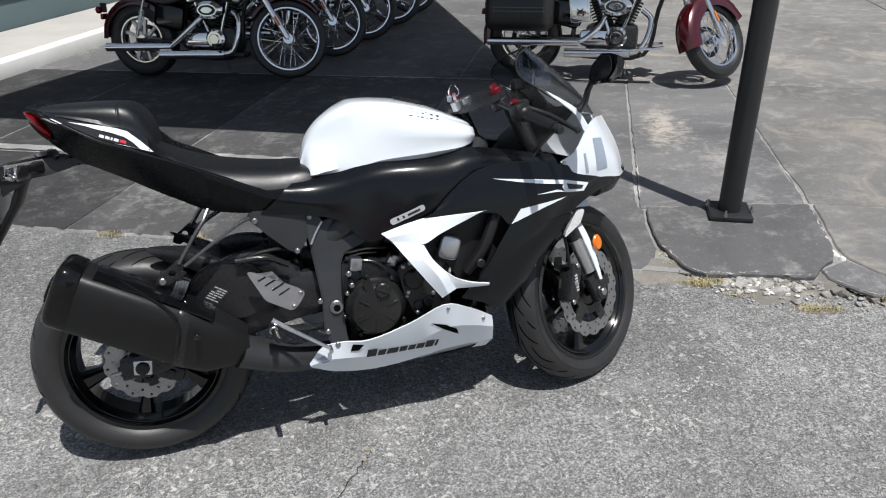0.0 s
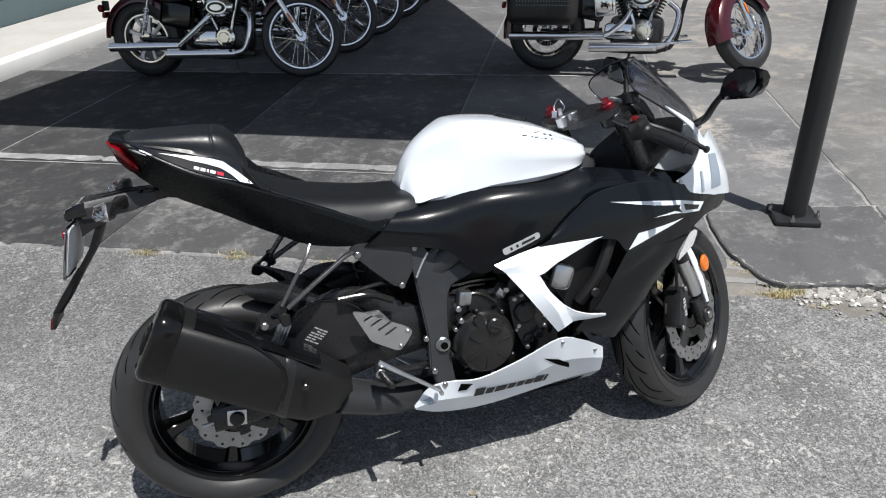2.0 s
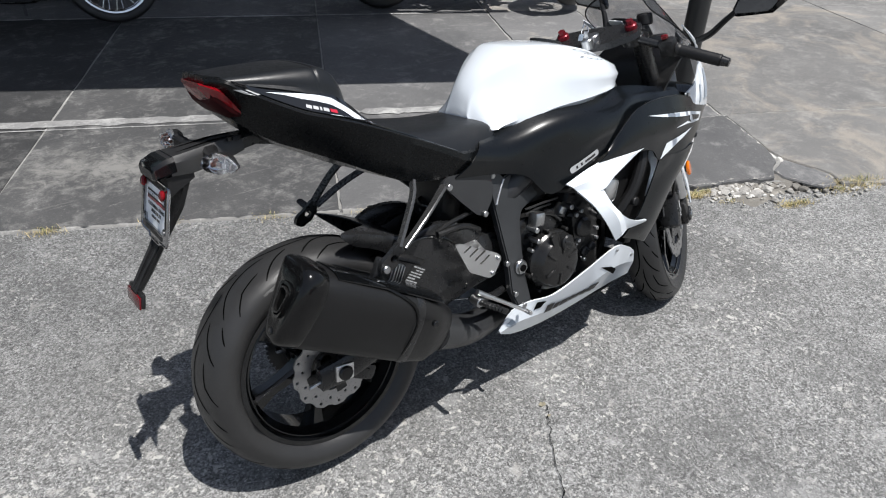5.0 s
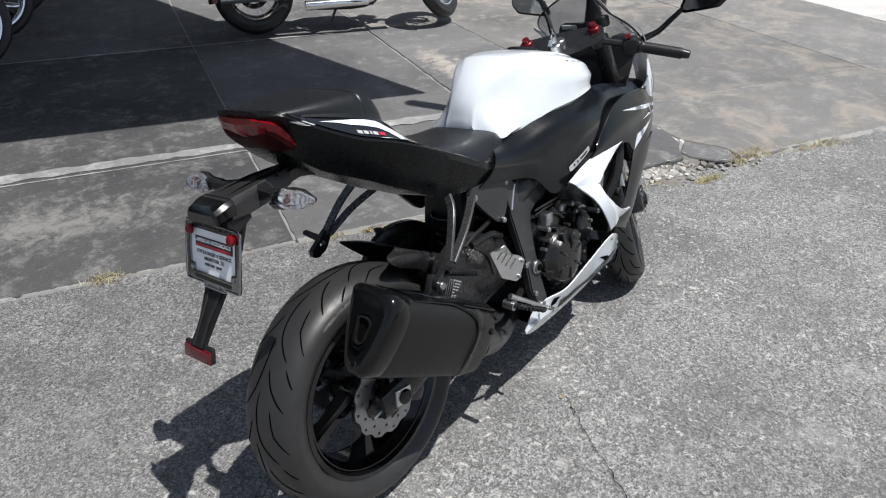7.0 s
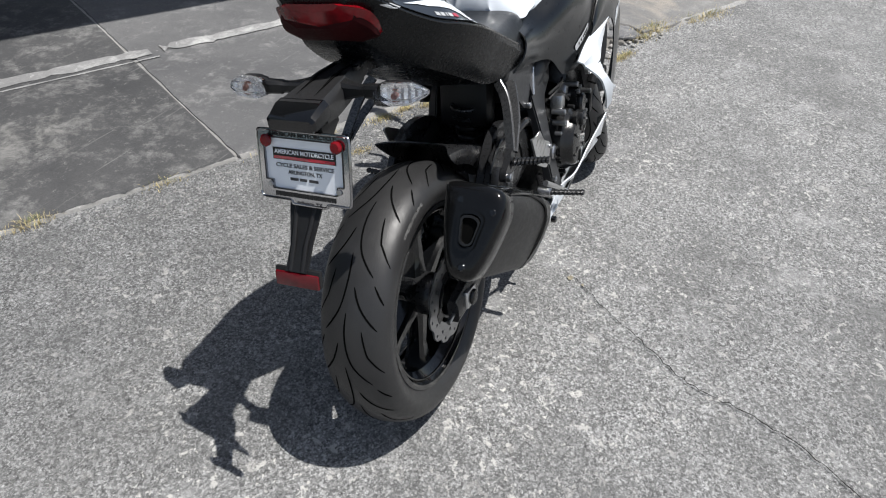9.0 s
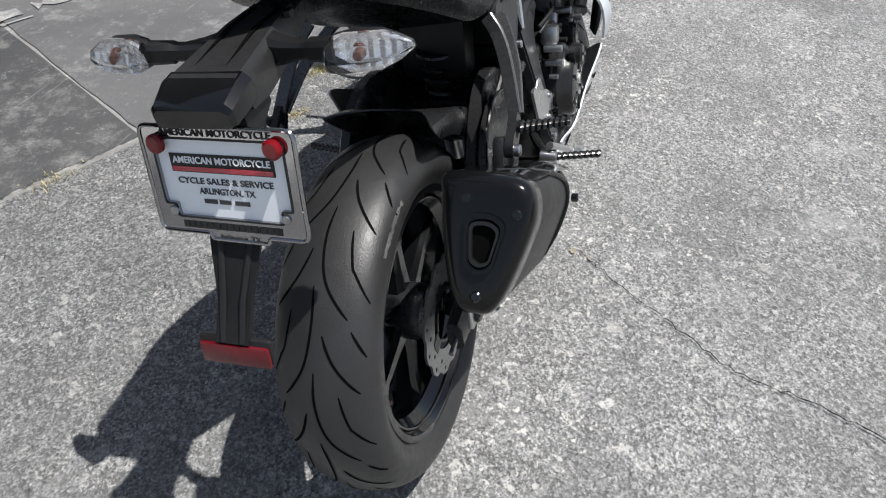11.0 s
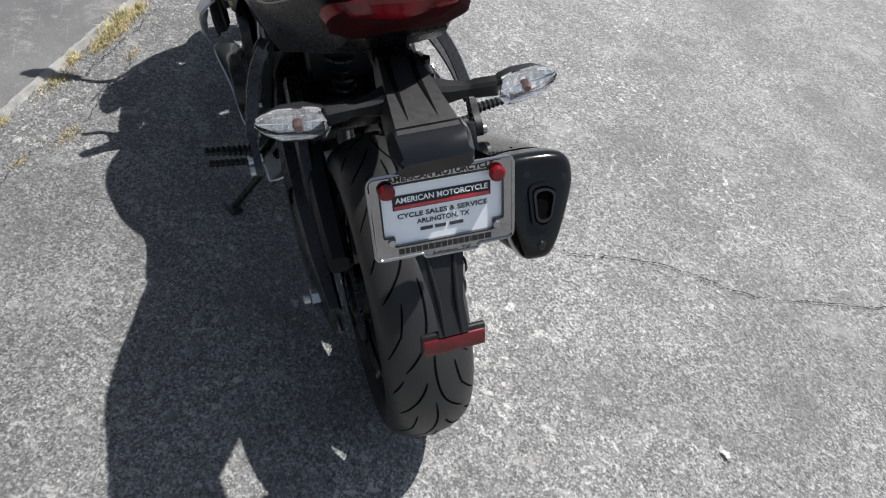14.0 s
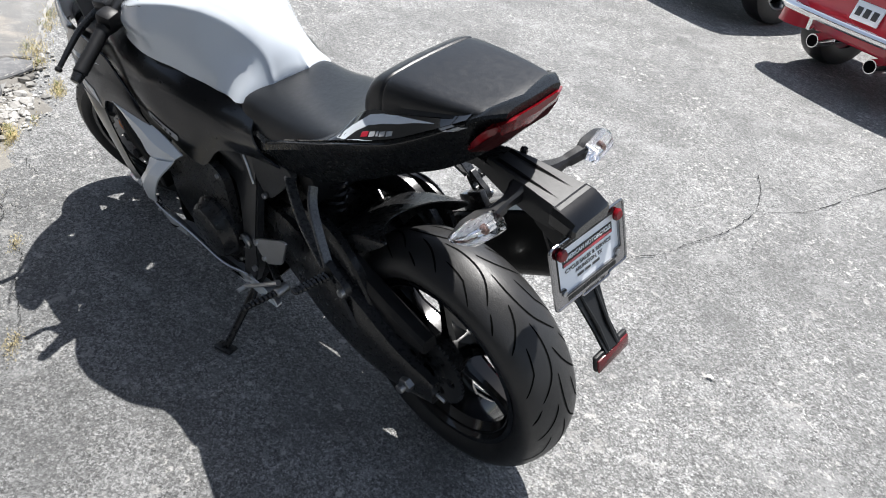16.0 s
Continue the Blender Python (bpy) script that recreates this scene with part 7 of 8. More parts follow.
# front mudguard: arched shell over the wheel with two side legs
bm = B()
rows = []
for y, dr in ((-0.072, -0.035), (-0.058, 0.0), (-0.03, 0.014), (0.0, 0.018), (0.03, 0.014), (0.058, 0.0), (0.072, -0.035)):
    rows.append([(FC[0] + math.cos(a) * (0.322 + dr), y, FC[2] + math.sin(a) * (0.322 + dr)) for a in (radians(q) for q in (78, 90, 102, 114, 126, 138, 150))])
skin(bm, rows, 3, 3, 0.003)
fender = part("front_mudguard", forked(bm), "white_paint", bike, "white front mudguard")
for s in (-1, 1):
    bm = B()
    leg_rows = [[(1.300, s * 0.076, 0.585), (1.318, s * 0.120, 0.530), (1.345, s * 0.134, 0.440), (1.376, s * 0.134, 0.345)], [(1.340, s * 0.076, 0.600), (1.346, s * 0.122, 0.530), (1.368, s * 0.136, 0.440), (1.388, s * 0.135, 0.345)]]
    skin(bm, leg_rows, 4, 4, 0.004)
    part("mudguard_leg", forked(bm), "white_paint", fender, "white mudguard leg with blue-grey edge")

# ---- frame, engine ----
def flank(z):
    """Half width of the frame side plates at a height."""
    return 0.108 + (0.69 - z) * 0.19


for s in (-1, 1):
    bm = B()
    spar = rounded([(0.506, 0.611), (0.520, 0.655), (0.584, 0.682), (0.624, 0.668), (0.668, 0.596), (0.601, 0.571), (0.586, 0.542), (0.576, 0.461), (0.574, 0.357), (0.579, 0.294), (0.531, 0.302), (0.512, 0.36), (0.519, 0.444)], 0.010, 3)
    plate(bm, [spar], lambda a, b, h: Vector((a, s * (flank(b) + h), b)), 0.026)
    bmesh.ops.bevel(bm, geom=[e for e in bm.edges if e.is_boundary is False and e.calc_face_angle(0) > 1.0], offset=0.004, segments=2, affect="EDGES")
    fr = part("frame_plate", bm, "frame_dark", bike, "dark grey frame side plate")
    bm = B()
    plate(bm, [rounded([(0.500, 0.706), (0.526, 0.704), (0.553, 0.671), (0.506, 0.606)], 0.008, 4)], lambda a, b, h: Vector((a, s * (flank(b) + 0.0265 + h), b)), 0.005)
    gus = part("gusset", bm, "frame_dark", fr, "dark triangular frame gusset")
    # bright line laid on as the highlight of the gusset's bevelled edge
    bm = B()
    tube(bm, [(a, s * (flank(b) + 0.032), b) for a, b in ((0.549, 0.671), (0.530, 0.645), (0.510, 0.612))], 0.0035, 8, 3)
    part("gusset_edge", bm, "alloy", gus)
    bm = B()
    tube(bm, [(0.55, s * 0.10, 0.60), (0.68, s * 0.13, 0.69), (0.85, s * 0.13, 0.72), (1.0, s * 0.10, 0.78), (1.06, s * 0.04, 0.82)], [0.045, 0.035], 12, 3)
    part("main_spar", bm, "frame_dark", bike)
    for x, z in ((0.516, 0.688), (0.470, 0.599), (0.512, 0.448), (0.522, 0.358), (0.544, 0.317)):
        bolt_head(fr, (x, s * (flank(z) + 0.029), z), 0.008, 0.006, "steel", (0, s, 0))
    bm = B()
    cyl(bm, (0.556, s * 0.182, 0.424), (0.556, s * 0.194, 0.424), 0.021, n=28, edge=0.003)
    cyl(bm, (0.556, s * 0.194, 0.424), (0.556, s * 0.198, 0.424), 0.017, n=6)
    part("pivot_nut", bm, "steel", fr)
    bm = B()
    cyl(bm, (0.556, s * 0.198, 0.424), (0.556, s * 0.201, 0.424), 0.010, n=20)
    part("pivot_shaft", bm, "groove", fr)
    # triangular side cover under the seat
    bm = B()
    plate(bm, [rounded([(0.345, 0.712), (0.362, 0.728), (0.50, 0.715), (0.510, 0.640), (0.476, 0.590), (0.452, 0.598), (0.405, 0.645)], 0.014, 3)], lambda a, b, h: Vector((a, s * (0.134 + h), b)), 0.014)
    part("under_seat_cover", bm, "frame_dark", bike)
# engine
bm = B()
box(bm, (0.74, 0, 0.40), (0.34, 0.33, 0.30), 0.03)
eng = part("engine", bm, "engine_dark", bike, "dark grey four-cylinder engine")
bm = B()
box(bm, (0.86, 0, 0.58), (0.18, 0.36, 0.24), 0.03, (0, 25, 0))
part("cylinder_block", bm, "engine_dark", eng)
bm = B()
box(bm, (0.76, 0, 0.235), (0.26, 0.20, 0.08), 0.02)
part("oil_pan", bm, "engine_dark", eng)
bm = B()
box(bm, (0.63, 0.0, 0.62), (0.20, 0.28, 0.12), 0.03)
part("airbox", bm, "black_plastic", bike)
for s in (-1, 1):
    cx, cz = 0.668, 0.410
    bm = B()
    lathe(bm, [(s * 0.15, 0.0), (s * 0.15, 0.088), (s * 0.200, 0.088), (s * 0.206, 0.083), (s * 0.210, 0.080), (s * 0.224, 0.076), (s * 0.232, 0.068), (s * 0.2355, 0.050), (s * 0.236, 0.0)], 56, (cx, 0, cz), False)
    cover = part("clutch_cover", bm, "engine_dark", eng, "round dark engine cover with raised ribs") if s < 0 else part("generator_cover", bm, "black_satin", eng, "plain black generator cover")
    if s > 0:
        bm = B()
        plate(bm, [rounded([(0.585, 0.62), (0.80, 0.625), (0.90, 0.52), (0.905, 0.36), (0.80, 0.285), (0.60, 0.30)], 0.05, 5)], lambda p, q, h: Vector((p, 0.168 + h, q)), 0.022)
        part("engine_side_panel", bm, "black_satin", eng, "black inner panel over the engine side")
        for x, z in ((0.612, 0.60), (0.862, 0.545), (0.60, 0.335)):
            bolt_head(eng, (x, 0.19, z), 0.006, 0.006, "steel", (0, 1, 0))
        continue
    for k in range(6):
        a = radians(20 + k * 60)
        c, sn = math.cos(a), math.sin(a)
        bm = B()
        box(bm, (cx + c * 0.047, s * 0.2365, cz + sn * 0.047), (0.036, 0.006, 0.0065), 0.002, (0, -math.degrees(a), 0))
        part("rib", bm, "engine_dark", cover)
    if s < 0:
        bm = B()
        cyl(bm, (0.688, -0.215, 0.470), (0.688, -0.245, 0.470), 0.022, n=24, edge=0.004)
        box(bm, (0.688, -0.2465, 0.470), (0.036, 0.006, 0.007), 0.002, (0, 25, 0))
        part("oil_filler_cap", bm, "black_satin", cover)
        bm = B()
        plate(bm, [rounded([(0.632, 0.497), (0.655, 0.508), (0.675, 0.44), (0.655, 0.43)], 0.006, 3)], lambda p, q, h: Vector((p, -0.222 - h, q)), 0.012)
        part("cover_boss", bm, "engine_dark", cover)
    for k in range(8):
        a = radians(10 + k * 45)
        bolt_head(cover, (cx + 0.095 * math.cos(a), s * 0.195, cz + 0.095 * math.sin(a)), 0.006, 0.010, "engine_dark" if k % 3 else "steel", (0, s, 0))
    bm = B()
    plate(bm, [rounded([(0.742, 0.520), (0.774, 0.534), (0.850, 0.462), (0.848, 0.415), (0.783, 0.362), (0.752, 0.44)], 0.018, 4)], lambda p, q, h: Vector((p, s * (0.165 + h), q)), 0.040)
    pulse = part("pulse_cover", bm, "engine_dark", eng, "dark side cover on the engine", sharp=25)
    bm = B()
    cyl(bm, (0.785, s * 0.20, 0.475), (0.785, s * 0.218, 0.475), 0.030, n=28, edge=0.006)
    part("cover_dome", bm, "engine_dark", pulse)
    for x, z in ((0.792, 0.395), (0.822, 0.402)):
        bm = B()
        cyl(bm, (x, s * 0.20, z), (x, s * 0.214, z), 0.014, n=20, edge=0.004)
        part("plug", bm, "black_satin", pulse)
    for x, z in ((0.757, 0.520), (0.778, 0.527), (0.842, 0.455), (0.840, 0.425), (0.788, 0.372), (0.765, 0.44)):
        bolt_head(pulse, (x, s * 0.206, z), 0.006, 0.007, "steel", (0, s, 0))
    bm = B()
    n = 22
    gear = []
    for k in range(n * 2):
        r = 0.036 if k % 2 else 0.031
        gear.append((0.668 + r * math.cos(math.pi * k / n), 0.52 + r * math.sin(math.pi * k / n)))
    plate(bm, [gear], lambda p, q, h: Vector((p, s * (0.172 + h), q)), 0.012)
    part("starter_gear", bm, "black_satin", eng)
    bm = B()
    tube(bm, [(0.615, s * 0.165, 0.535), (0.64, s * 0.178, 0.548), (0.68, s * 0.185, 0.540), (0.71, s * 0.19, 0.515)], 0.006, 10, 4)
    part("coolant_pipe", bm, "engine_dark", eng)
    bm = B()
    tube(bm, [(0.72, s * 0.17, 0.60), (0.78, s * 0.185, 0.585), (0.85, s * 0.18, 0.57), (0.90, s * 0.17, 0.52)], 0.010, 10, 4)
    part("water_hose", bm, "black_plastic", eng)
    for q, (x0, z0, x1, z1) in enumerate(((0.60, 0.56, 0.69, 0.565), (0.60, 0.575, 0.72, 0.575), (0.605, 0.50, 0.60, 0.44), (0.70, 0.53, 0.745, 0.50))):
        bm = B()
        tube(bm, [(x0, s * 0.168, z0), ((x0 + x1) / 2, s * (0.18 + 0.004 * q), (z0 + z1) / 2 + 0.008), (x1, s * 0.172, z1)], 0.0035, 8, 4)
        part("wire", bm, "black_plastic", eng)
    bm = B()
    box(bm, (0.735, s * 0.168, 0.535), (0.03, 0.03, 0.035), 0.006, (0, 35, 0))
    part("sensor_block", bm, "alloy", eng)
    bm = B()
    box(bm, (0.625, s * 0.185, 0.545), (0.035, 0.035, 0.04), 0.006, (0, 10, 0))
    part("sensor_block", bm, "steel", eng)
    for x, z in ((0.60, 0.525), (0.605, 0.49), (0.735, 0.552), (0.885, 0.47)):
        bolt_head(eng, (x, s * 0.195, z), 0.008, 0.020, "steel", (0, s, 0))
# radiator ahead of the engine
bm = B()
box(bm, (1.06, 0, 0.50), (0.035, 0.36, 0.34), 0.008, (0, 14, 0))
rad = part("radiator", bm, "black_plastic", bike, "black radiator")
for i in range(16):
    bm = B()
    box(bm, (1.085 + (0.5 - i / 15) * 0.072 * -1 * 0.9, 0, 0.36 + i * 0.019), (0.006, 0.32, 0.006), 0, (0, 14, 0))
    part("fin", bm, "frame_dark", rad)
bm = B()
skin(bm, [[(1.02, -0.15, 0.30), (1.06, 0.0, 0.27), (1.02, 0.15, 0.30)], [(0.95, -0.16, 0.20), (1.0, 0.0, 0.185), (0.95, 0.16, 0.20)], [(0.60, -0.12, 0.19), (0.62, 0.0, 0.185), (0.60, 0.12, 0.19)]], 5, 5, 0.004)
part("belly_panel", bm, "black_plastic", bike)

# ---- footrests, heel guards, pillion hangers, stand, hugger, shock ----
for s in (-1, 1):
    bm = B()
    outline = rounded([(0.324, 0.575), (0.345, 0.571), (0.459, 0.506), (0.474, 0.490), (0.455, 0.462), (0.438, 0.445), (0.425, 0.446), (0.363, 0.485)], 0.010, 3)
    slots = []
    for i in range(4):
        x, z, k = 0.350 + i * 0.0165, 0.5525 - i * 0.0165, 0.046 - 0.004 * i
        slots.append([(x, z - 0.006), (x + 0.003, z - 0.0105), (x + k, z + k * 0.28 - 0.0045), (x + k - 0.003, z + k * 0.28)])
    plate(bm, [outline] + (slots if s < 0 else []), lambda a, b, h: Vector((a, s * (0.203 + h), b)), 0.005)
    heel = part("heel_guard", bm, "alloy", bike, "brushed aluminium heel guard")
    bolt_head(heel, (0.460, s * 0.210, 0.492), 0.006, 0.004, "steel", (0, s, 0))
    bolt_head(heel, (0.438, s * 0.210, 0.456), 0.006, 0.004, "steel", (0, s, 0))
    bm = B()
    tube(bm, [(0.522, s * 0.155, 0.36), (0.46, s * 0.18, 0.372), (0.41, s * 0.20, 0.39), (0.375, s * 0.21, 0.405)], 0.010, 10, 3)
    bracket = part("footrest_bracket", bm, "black_satin", bike)
    bm = B()
    cyl(bm, (0.372, s * 0.20, 0.405), (0.372, s * 0.235, 0.402), 0.013, n=12, edge=0.002)
    part("footrest_pivot", bm, "steel", bracket)
    bm = B()
    rings = []
    for i in range(17):
        y = 0.232 + i * 0.0055
        r = 0.010 if i % 2 else 0.0078
        rings.append([(0.374 + 0.010 * (i / 16) + math.cos(a) * r, s * y, 0.403 + 0.004 * i / 16 + math.sin(a) * r * 0.8) for a in (2 * math.pi * q / 10 for q in range(10))])
    loft(bm, rings)
    part("footrest", bm, "engine_dark", bracket, "ribbed rider footrest")
    bm = B()
    tube(bm, [(0.372, s * 0.222, 0.430), (0.414, s * 0.230, 0.400), (0.520, s * 0.240, 0.322)], [0.008, 0.005], 8, 3)
    cyl(bm, (0.520, s * 0.226, 0.322), (0.520, s * 0.262, 0.322), 0.006, n=10)
    part("brake_pedal" if s < 0 else "gear_lever", bm, "alloy", bike, "polished foot lever")
    # pillion footrest hanger
    bm = B()
    for pts in ([(0.350, 0.150, 0.710), (0.325, 0.166, 0.703), (0.252, 0.196, 0.667), (0.172, 0.214, 0.620)], [(0.252, 0.160, 0.750), (0.237, 0.178, 0.727), (0.208, 0.195, 0.692), (0.160, 0.214, 0.628)]):
        line = smooth_line(pts, 4)
        rings = []
        for k, p in enumerate(line):
            d = (line[min(k + 1, len(line) - 1)] - line[max(k - 1, 0)]).normalized()
            w = (Vector((-0.25, 1, 0)) - d * Vector((-0.25, 1, 0)).dot(d)).normalized()
            n3 = d.cross(w)
            rings.append([(q.x, s * q.y, q.z) for q in (p + w * (a * 0.0112) + n3 * (b * 0.0042) for a, b in ((-1, -0.5), (-0.86, -1), (0.86, -1), (1, -0.5), (1, 0.5), (0.86, 1), (-0.86, 1), (-1, 0.5)))])
        loft(bm, rings)
    hang = part("pillion_hanger", bm, "hanger_black", bike, "black forked pillion footrest hanger")
    bm = B()
    plate(bm, [rounded([(0.160, 0.642), (0.172, 0.618), (0.150, 0.588), (0.118, 0.574), (0.098, 0.584), (0.106, 0.606), (0.128, 0.618)], 0.008, 4), circle(0.140, 0.606, 0.010, 12)], lambda a, b, h: Vector((a, s * (0.206 + h), b)), 0.014)
    part("hanger_foot", bm, "black_satin", hang)
    bm = B()
    rings = []
    for i in range(19):
        t = i / 18
        r = (0.0105 if i % 2 else 0.008) * (1.15 - 0.3 * t)
        p = Vector((0.162, s * (0.218 + 0.084 * t), 0.602 + 0.014 * t))
        rings.append([p + Vector((math.cos(a) * r * 1.2, 0, math.sin(a) * r * 0.8)) for a in (2 * math.pi * q / 10 for q in range(10))])
    loft(bm, rings)
    part("pillion_footrest", bm, "engine_dark", hang, "ribbed black pillion footrest, folded out")
    bolt_head(hang, (0.113, s * 0.222, 0.590), 0.010, 0.008, "steel", (0, s, 0))
    bolt_head(hang, (0.367, s * 0.146, 0.699), 0.009, 0.006, "steel", (0, s, 0))
# side stand, out on the left
foot = bike.matrix_world.inverted() @ Vector((0.60, 0.325, 0.012))
bm = B()
tube(bm, [(0.60, 0.12, 0.27), tuple(foot * 0.5 + Vector((0.60, 0.12, 0.27)) * 0.5), tuple(foot)], [0.012, 0.010], 10)
stand = part("side_stand", bm, "black_satin", bike, "black side stand, folded out")
bm = B()
box(bm, tuple(foot + Vector((0, 0.004, -0.004))), (0.06, 0.035, 0.008), 0.003, (10.9, 0, 15))
part("stand_foot", bm, "black_satin", stand)
bm = B()
tube(bm, [(0.605, 0.135, 0.25), tuple(foot * 0.45 + Vector((0.60, 0.12, 0.27)) * 0.55 + Vector((-0.02, 0.01, 0)))], 0.006, 8)
part("stand_spring", bm, "engine_dark", stand)
# hugger over the rear tyre: a swept blade, longer at its edges, with a skirt down each side
bm = B()
rows = []
for y, q, end in ((-0.103, 0.314, 70), (-0.108, 0.334, 77), (-0.100, 0.349, 77), (-0.060, 0.354, 66), (0.0, 0.355, 58), (0.060, 0.353, 62), (0.098, 0.348, 71), (0.104, 0.334, 68), (0.101, 0.314, 56)):
    rise = 0.085 if q > 0.34 else 0.03 if q > 0.32 else 0.0
    rows.append([(RC[0] + math.cos(a) * (q + rise * k * k), y, RC[2] + math.sin(a) * (q + rise * k * k)) for a, k in ((radians(14 + (end - 14) * i / 6), 1 - i / 6) for i in range(7))])
skin(bm, rows, 3, 3, 0.003)
hug = part("hugger", bm, "black_satin", bike, "black rear wheel hugger")
bm = B()
plate(bm, [rounded([(0.305, 0.545), (0.318, 0.572), (0.372, 0.566), (0.398, 0.530)], 0.008, 3)], lambda a, b, h: Vector((a, 0.088 + h, b)), 0.02)
part("hugger_tab", bm, "black_satin", hug)
bm = B()
box(bm, (0.152, -0.196, 0.562), (0.034, 0.020, 0.042), 0.004, (0, 28, 0))
for i in range(4):
    box(bm, (0.142 + i * 0.007, -0.208, 0.569 - i * 0.004), (0.0035, 0.010, 0.036), 0.001, (0, 28, 0))
part("exhaust_bracket", bm, "steel", bike, "ribbed bright alloy exhaust bracket")
bm = B()
box(bm, (0.435, 0, 0.635), (0.07, 0.14, 0.16), 0.02, (0, 12, 0))
part("inner_mudguard", bm, "black_plastic", bike)
bm = B()
cyl(bm, (0.42, 0, 0.60), (0.44, 0, 0.36), 0.022, n=16)
shock = part("rear_shock", bm, "steel", bike)
bm = B()
pts = [(0.405 + 0.032 * i / 90 + 0.031 * math.cos(i * 0.55) , 0.031 * math.sin(i * 0.55), 0.63 - 0.22 * i / 90) for i in range(91)]
tube(bm, pts, 0.006, 8)
part("spring", bm, "black_satin", shock)
bm = B()
tube(bm, [(0.45, -0.12, 0.60), (0.40, -0.145, 0.61), (0.33, -0.15, 0.60), (0.25, -0.14, 0.55), (0.15, -0.12, 0.42)], 0.006, 8, 5)
part("brake_line", bm, "black_plastic", bike)
bm = B()
tube(bm, [(0.44, -0.16, 0.565), (0.38, -0.175, 0.598), (0.30, -0.172, 0.600)], 0.009, 10, 4)
part("cable", bm, "engine_dark", bike)


# ---- parked cruisers and trikes round the lot ----
def lay(bm, m):
    bmesh.ops.transform(bm, matrix=m, verts=bm.verts)
    return bm


def laced_wheel(name, parent, cx, r, w, spokes, cast=False, steer_m=None):
    c = (cx, 0, r)
    fix = (lambda b: lay(b, steer_m)) if steer_m else (lambda b: b)
    rim = r - w * 0.86
    bm = B()
    lathe(bm, [(-w * 0.36, rim + 0.008), (-w * 0.36, rim - 0.008), (-w * 0.22, rim - 0.016), (0, rim - 0.024), (w * 0.22, rim - 0.016), (w * 0.36, rim - 0.008), (w * 0.36, rim + 0.008), (0, rim - 0.012)], 48, c)
    wheel = part(name, fix(bm), "chrome", parent, "chrome wheel rim")
    bm = B()
    prof = [(-0.36, 0.0), (-0.48, 0.22), (-0.5, 0.45), (-0.42, 0.75), (-0.22, 0.95), (0, 1.0), (0.22, 0.95), (0.42, 0.75), (0.5, 0.45), (0.48, 0.22), (0.36, 0.0)]
    lathe(bm, [(y * w, rim + 0.004 + q * (r - rim - 0.004)) for y, q in prof], 56, c)
    part("tyre", fix(bm), "tyre", wheel, "black tyre")
    bm = B()
    lathe(bm, [(-0.055, 0.012), (-0.055, 0.042), (-0.03, 0.05), (-0.02, 0.028), (0.02, 0.028), (0.03, 0.05), (0.055, 0.042), (0.055, 0.012)], 24, c)
    part("hub", fix(bm), "chrome", wheel)
    bm = B()
    lathe(bm, [(0.055, 0.085), (0.055, 0.125), (0.059, 0.125), (0.059, 0.085)], 32, c)
    part("brake_disc", fix(bm), "engine_dark", wheel)
    for i in range(spokes):
        a = 2 * math.pi * i / spokes
        bm = B()
        if cast:
            d, t = Vector((math.cos(a), 0, math.sin(a))), Vector((-math.sin(a), 0, math.cos(a)))
            loft(bm, [[Vector(c) + d * q + t * sx * hw + Vector((0, sy * 0.014, 0)) for sx, sy in ((-1, -1), (1, -1), (1, 1), (-1, 1))] for q, hw in ((0.04, 0.018), (0.12, 0.011), (rim - 0.015, 0.016))])
        else:
            twist = (0.42 if i % 4 < 2 else -0.42)
            y0 = 0.036 if i % 2 else -0.036
            p0 = Vector(c) + Vector((math.cos(a + twist * 2.2) * 0.04, y0, math.sin(a + twist * 2.2) * 0.04))
            p1 = Vector(c) + Vector((math.cos(a) * (rim - 0.014), y0 * 0.15, math.sin(a) * (rim - 0.014)))
            cyl(bm, p0, p1, 0.0021, n=5)
        part("spoke", fix(bm), "chrome" if not cast else "alloy", wheel)
    return wheel


def arc_fender(cx, r, w, a0, a1, drop, steps=9):
    rows = []
    for y, d in ((-w, -drop), (-w * 0.97, -drop * 0.45), (-w * 0.72, 0.0), (0, 0.014), (w * 0.72, 0.0), (w * 0.97, -drop * 0.45), (w, -drop)):
        rows.append([(cx + math.cos(a) * (r + d), y, r * 0 + math.sin(a) * (r + d)) for a in (radians(a0 + (a1 - a0) * i / (steps - 1)) for i in range(steps))])
    return rows


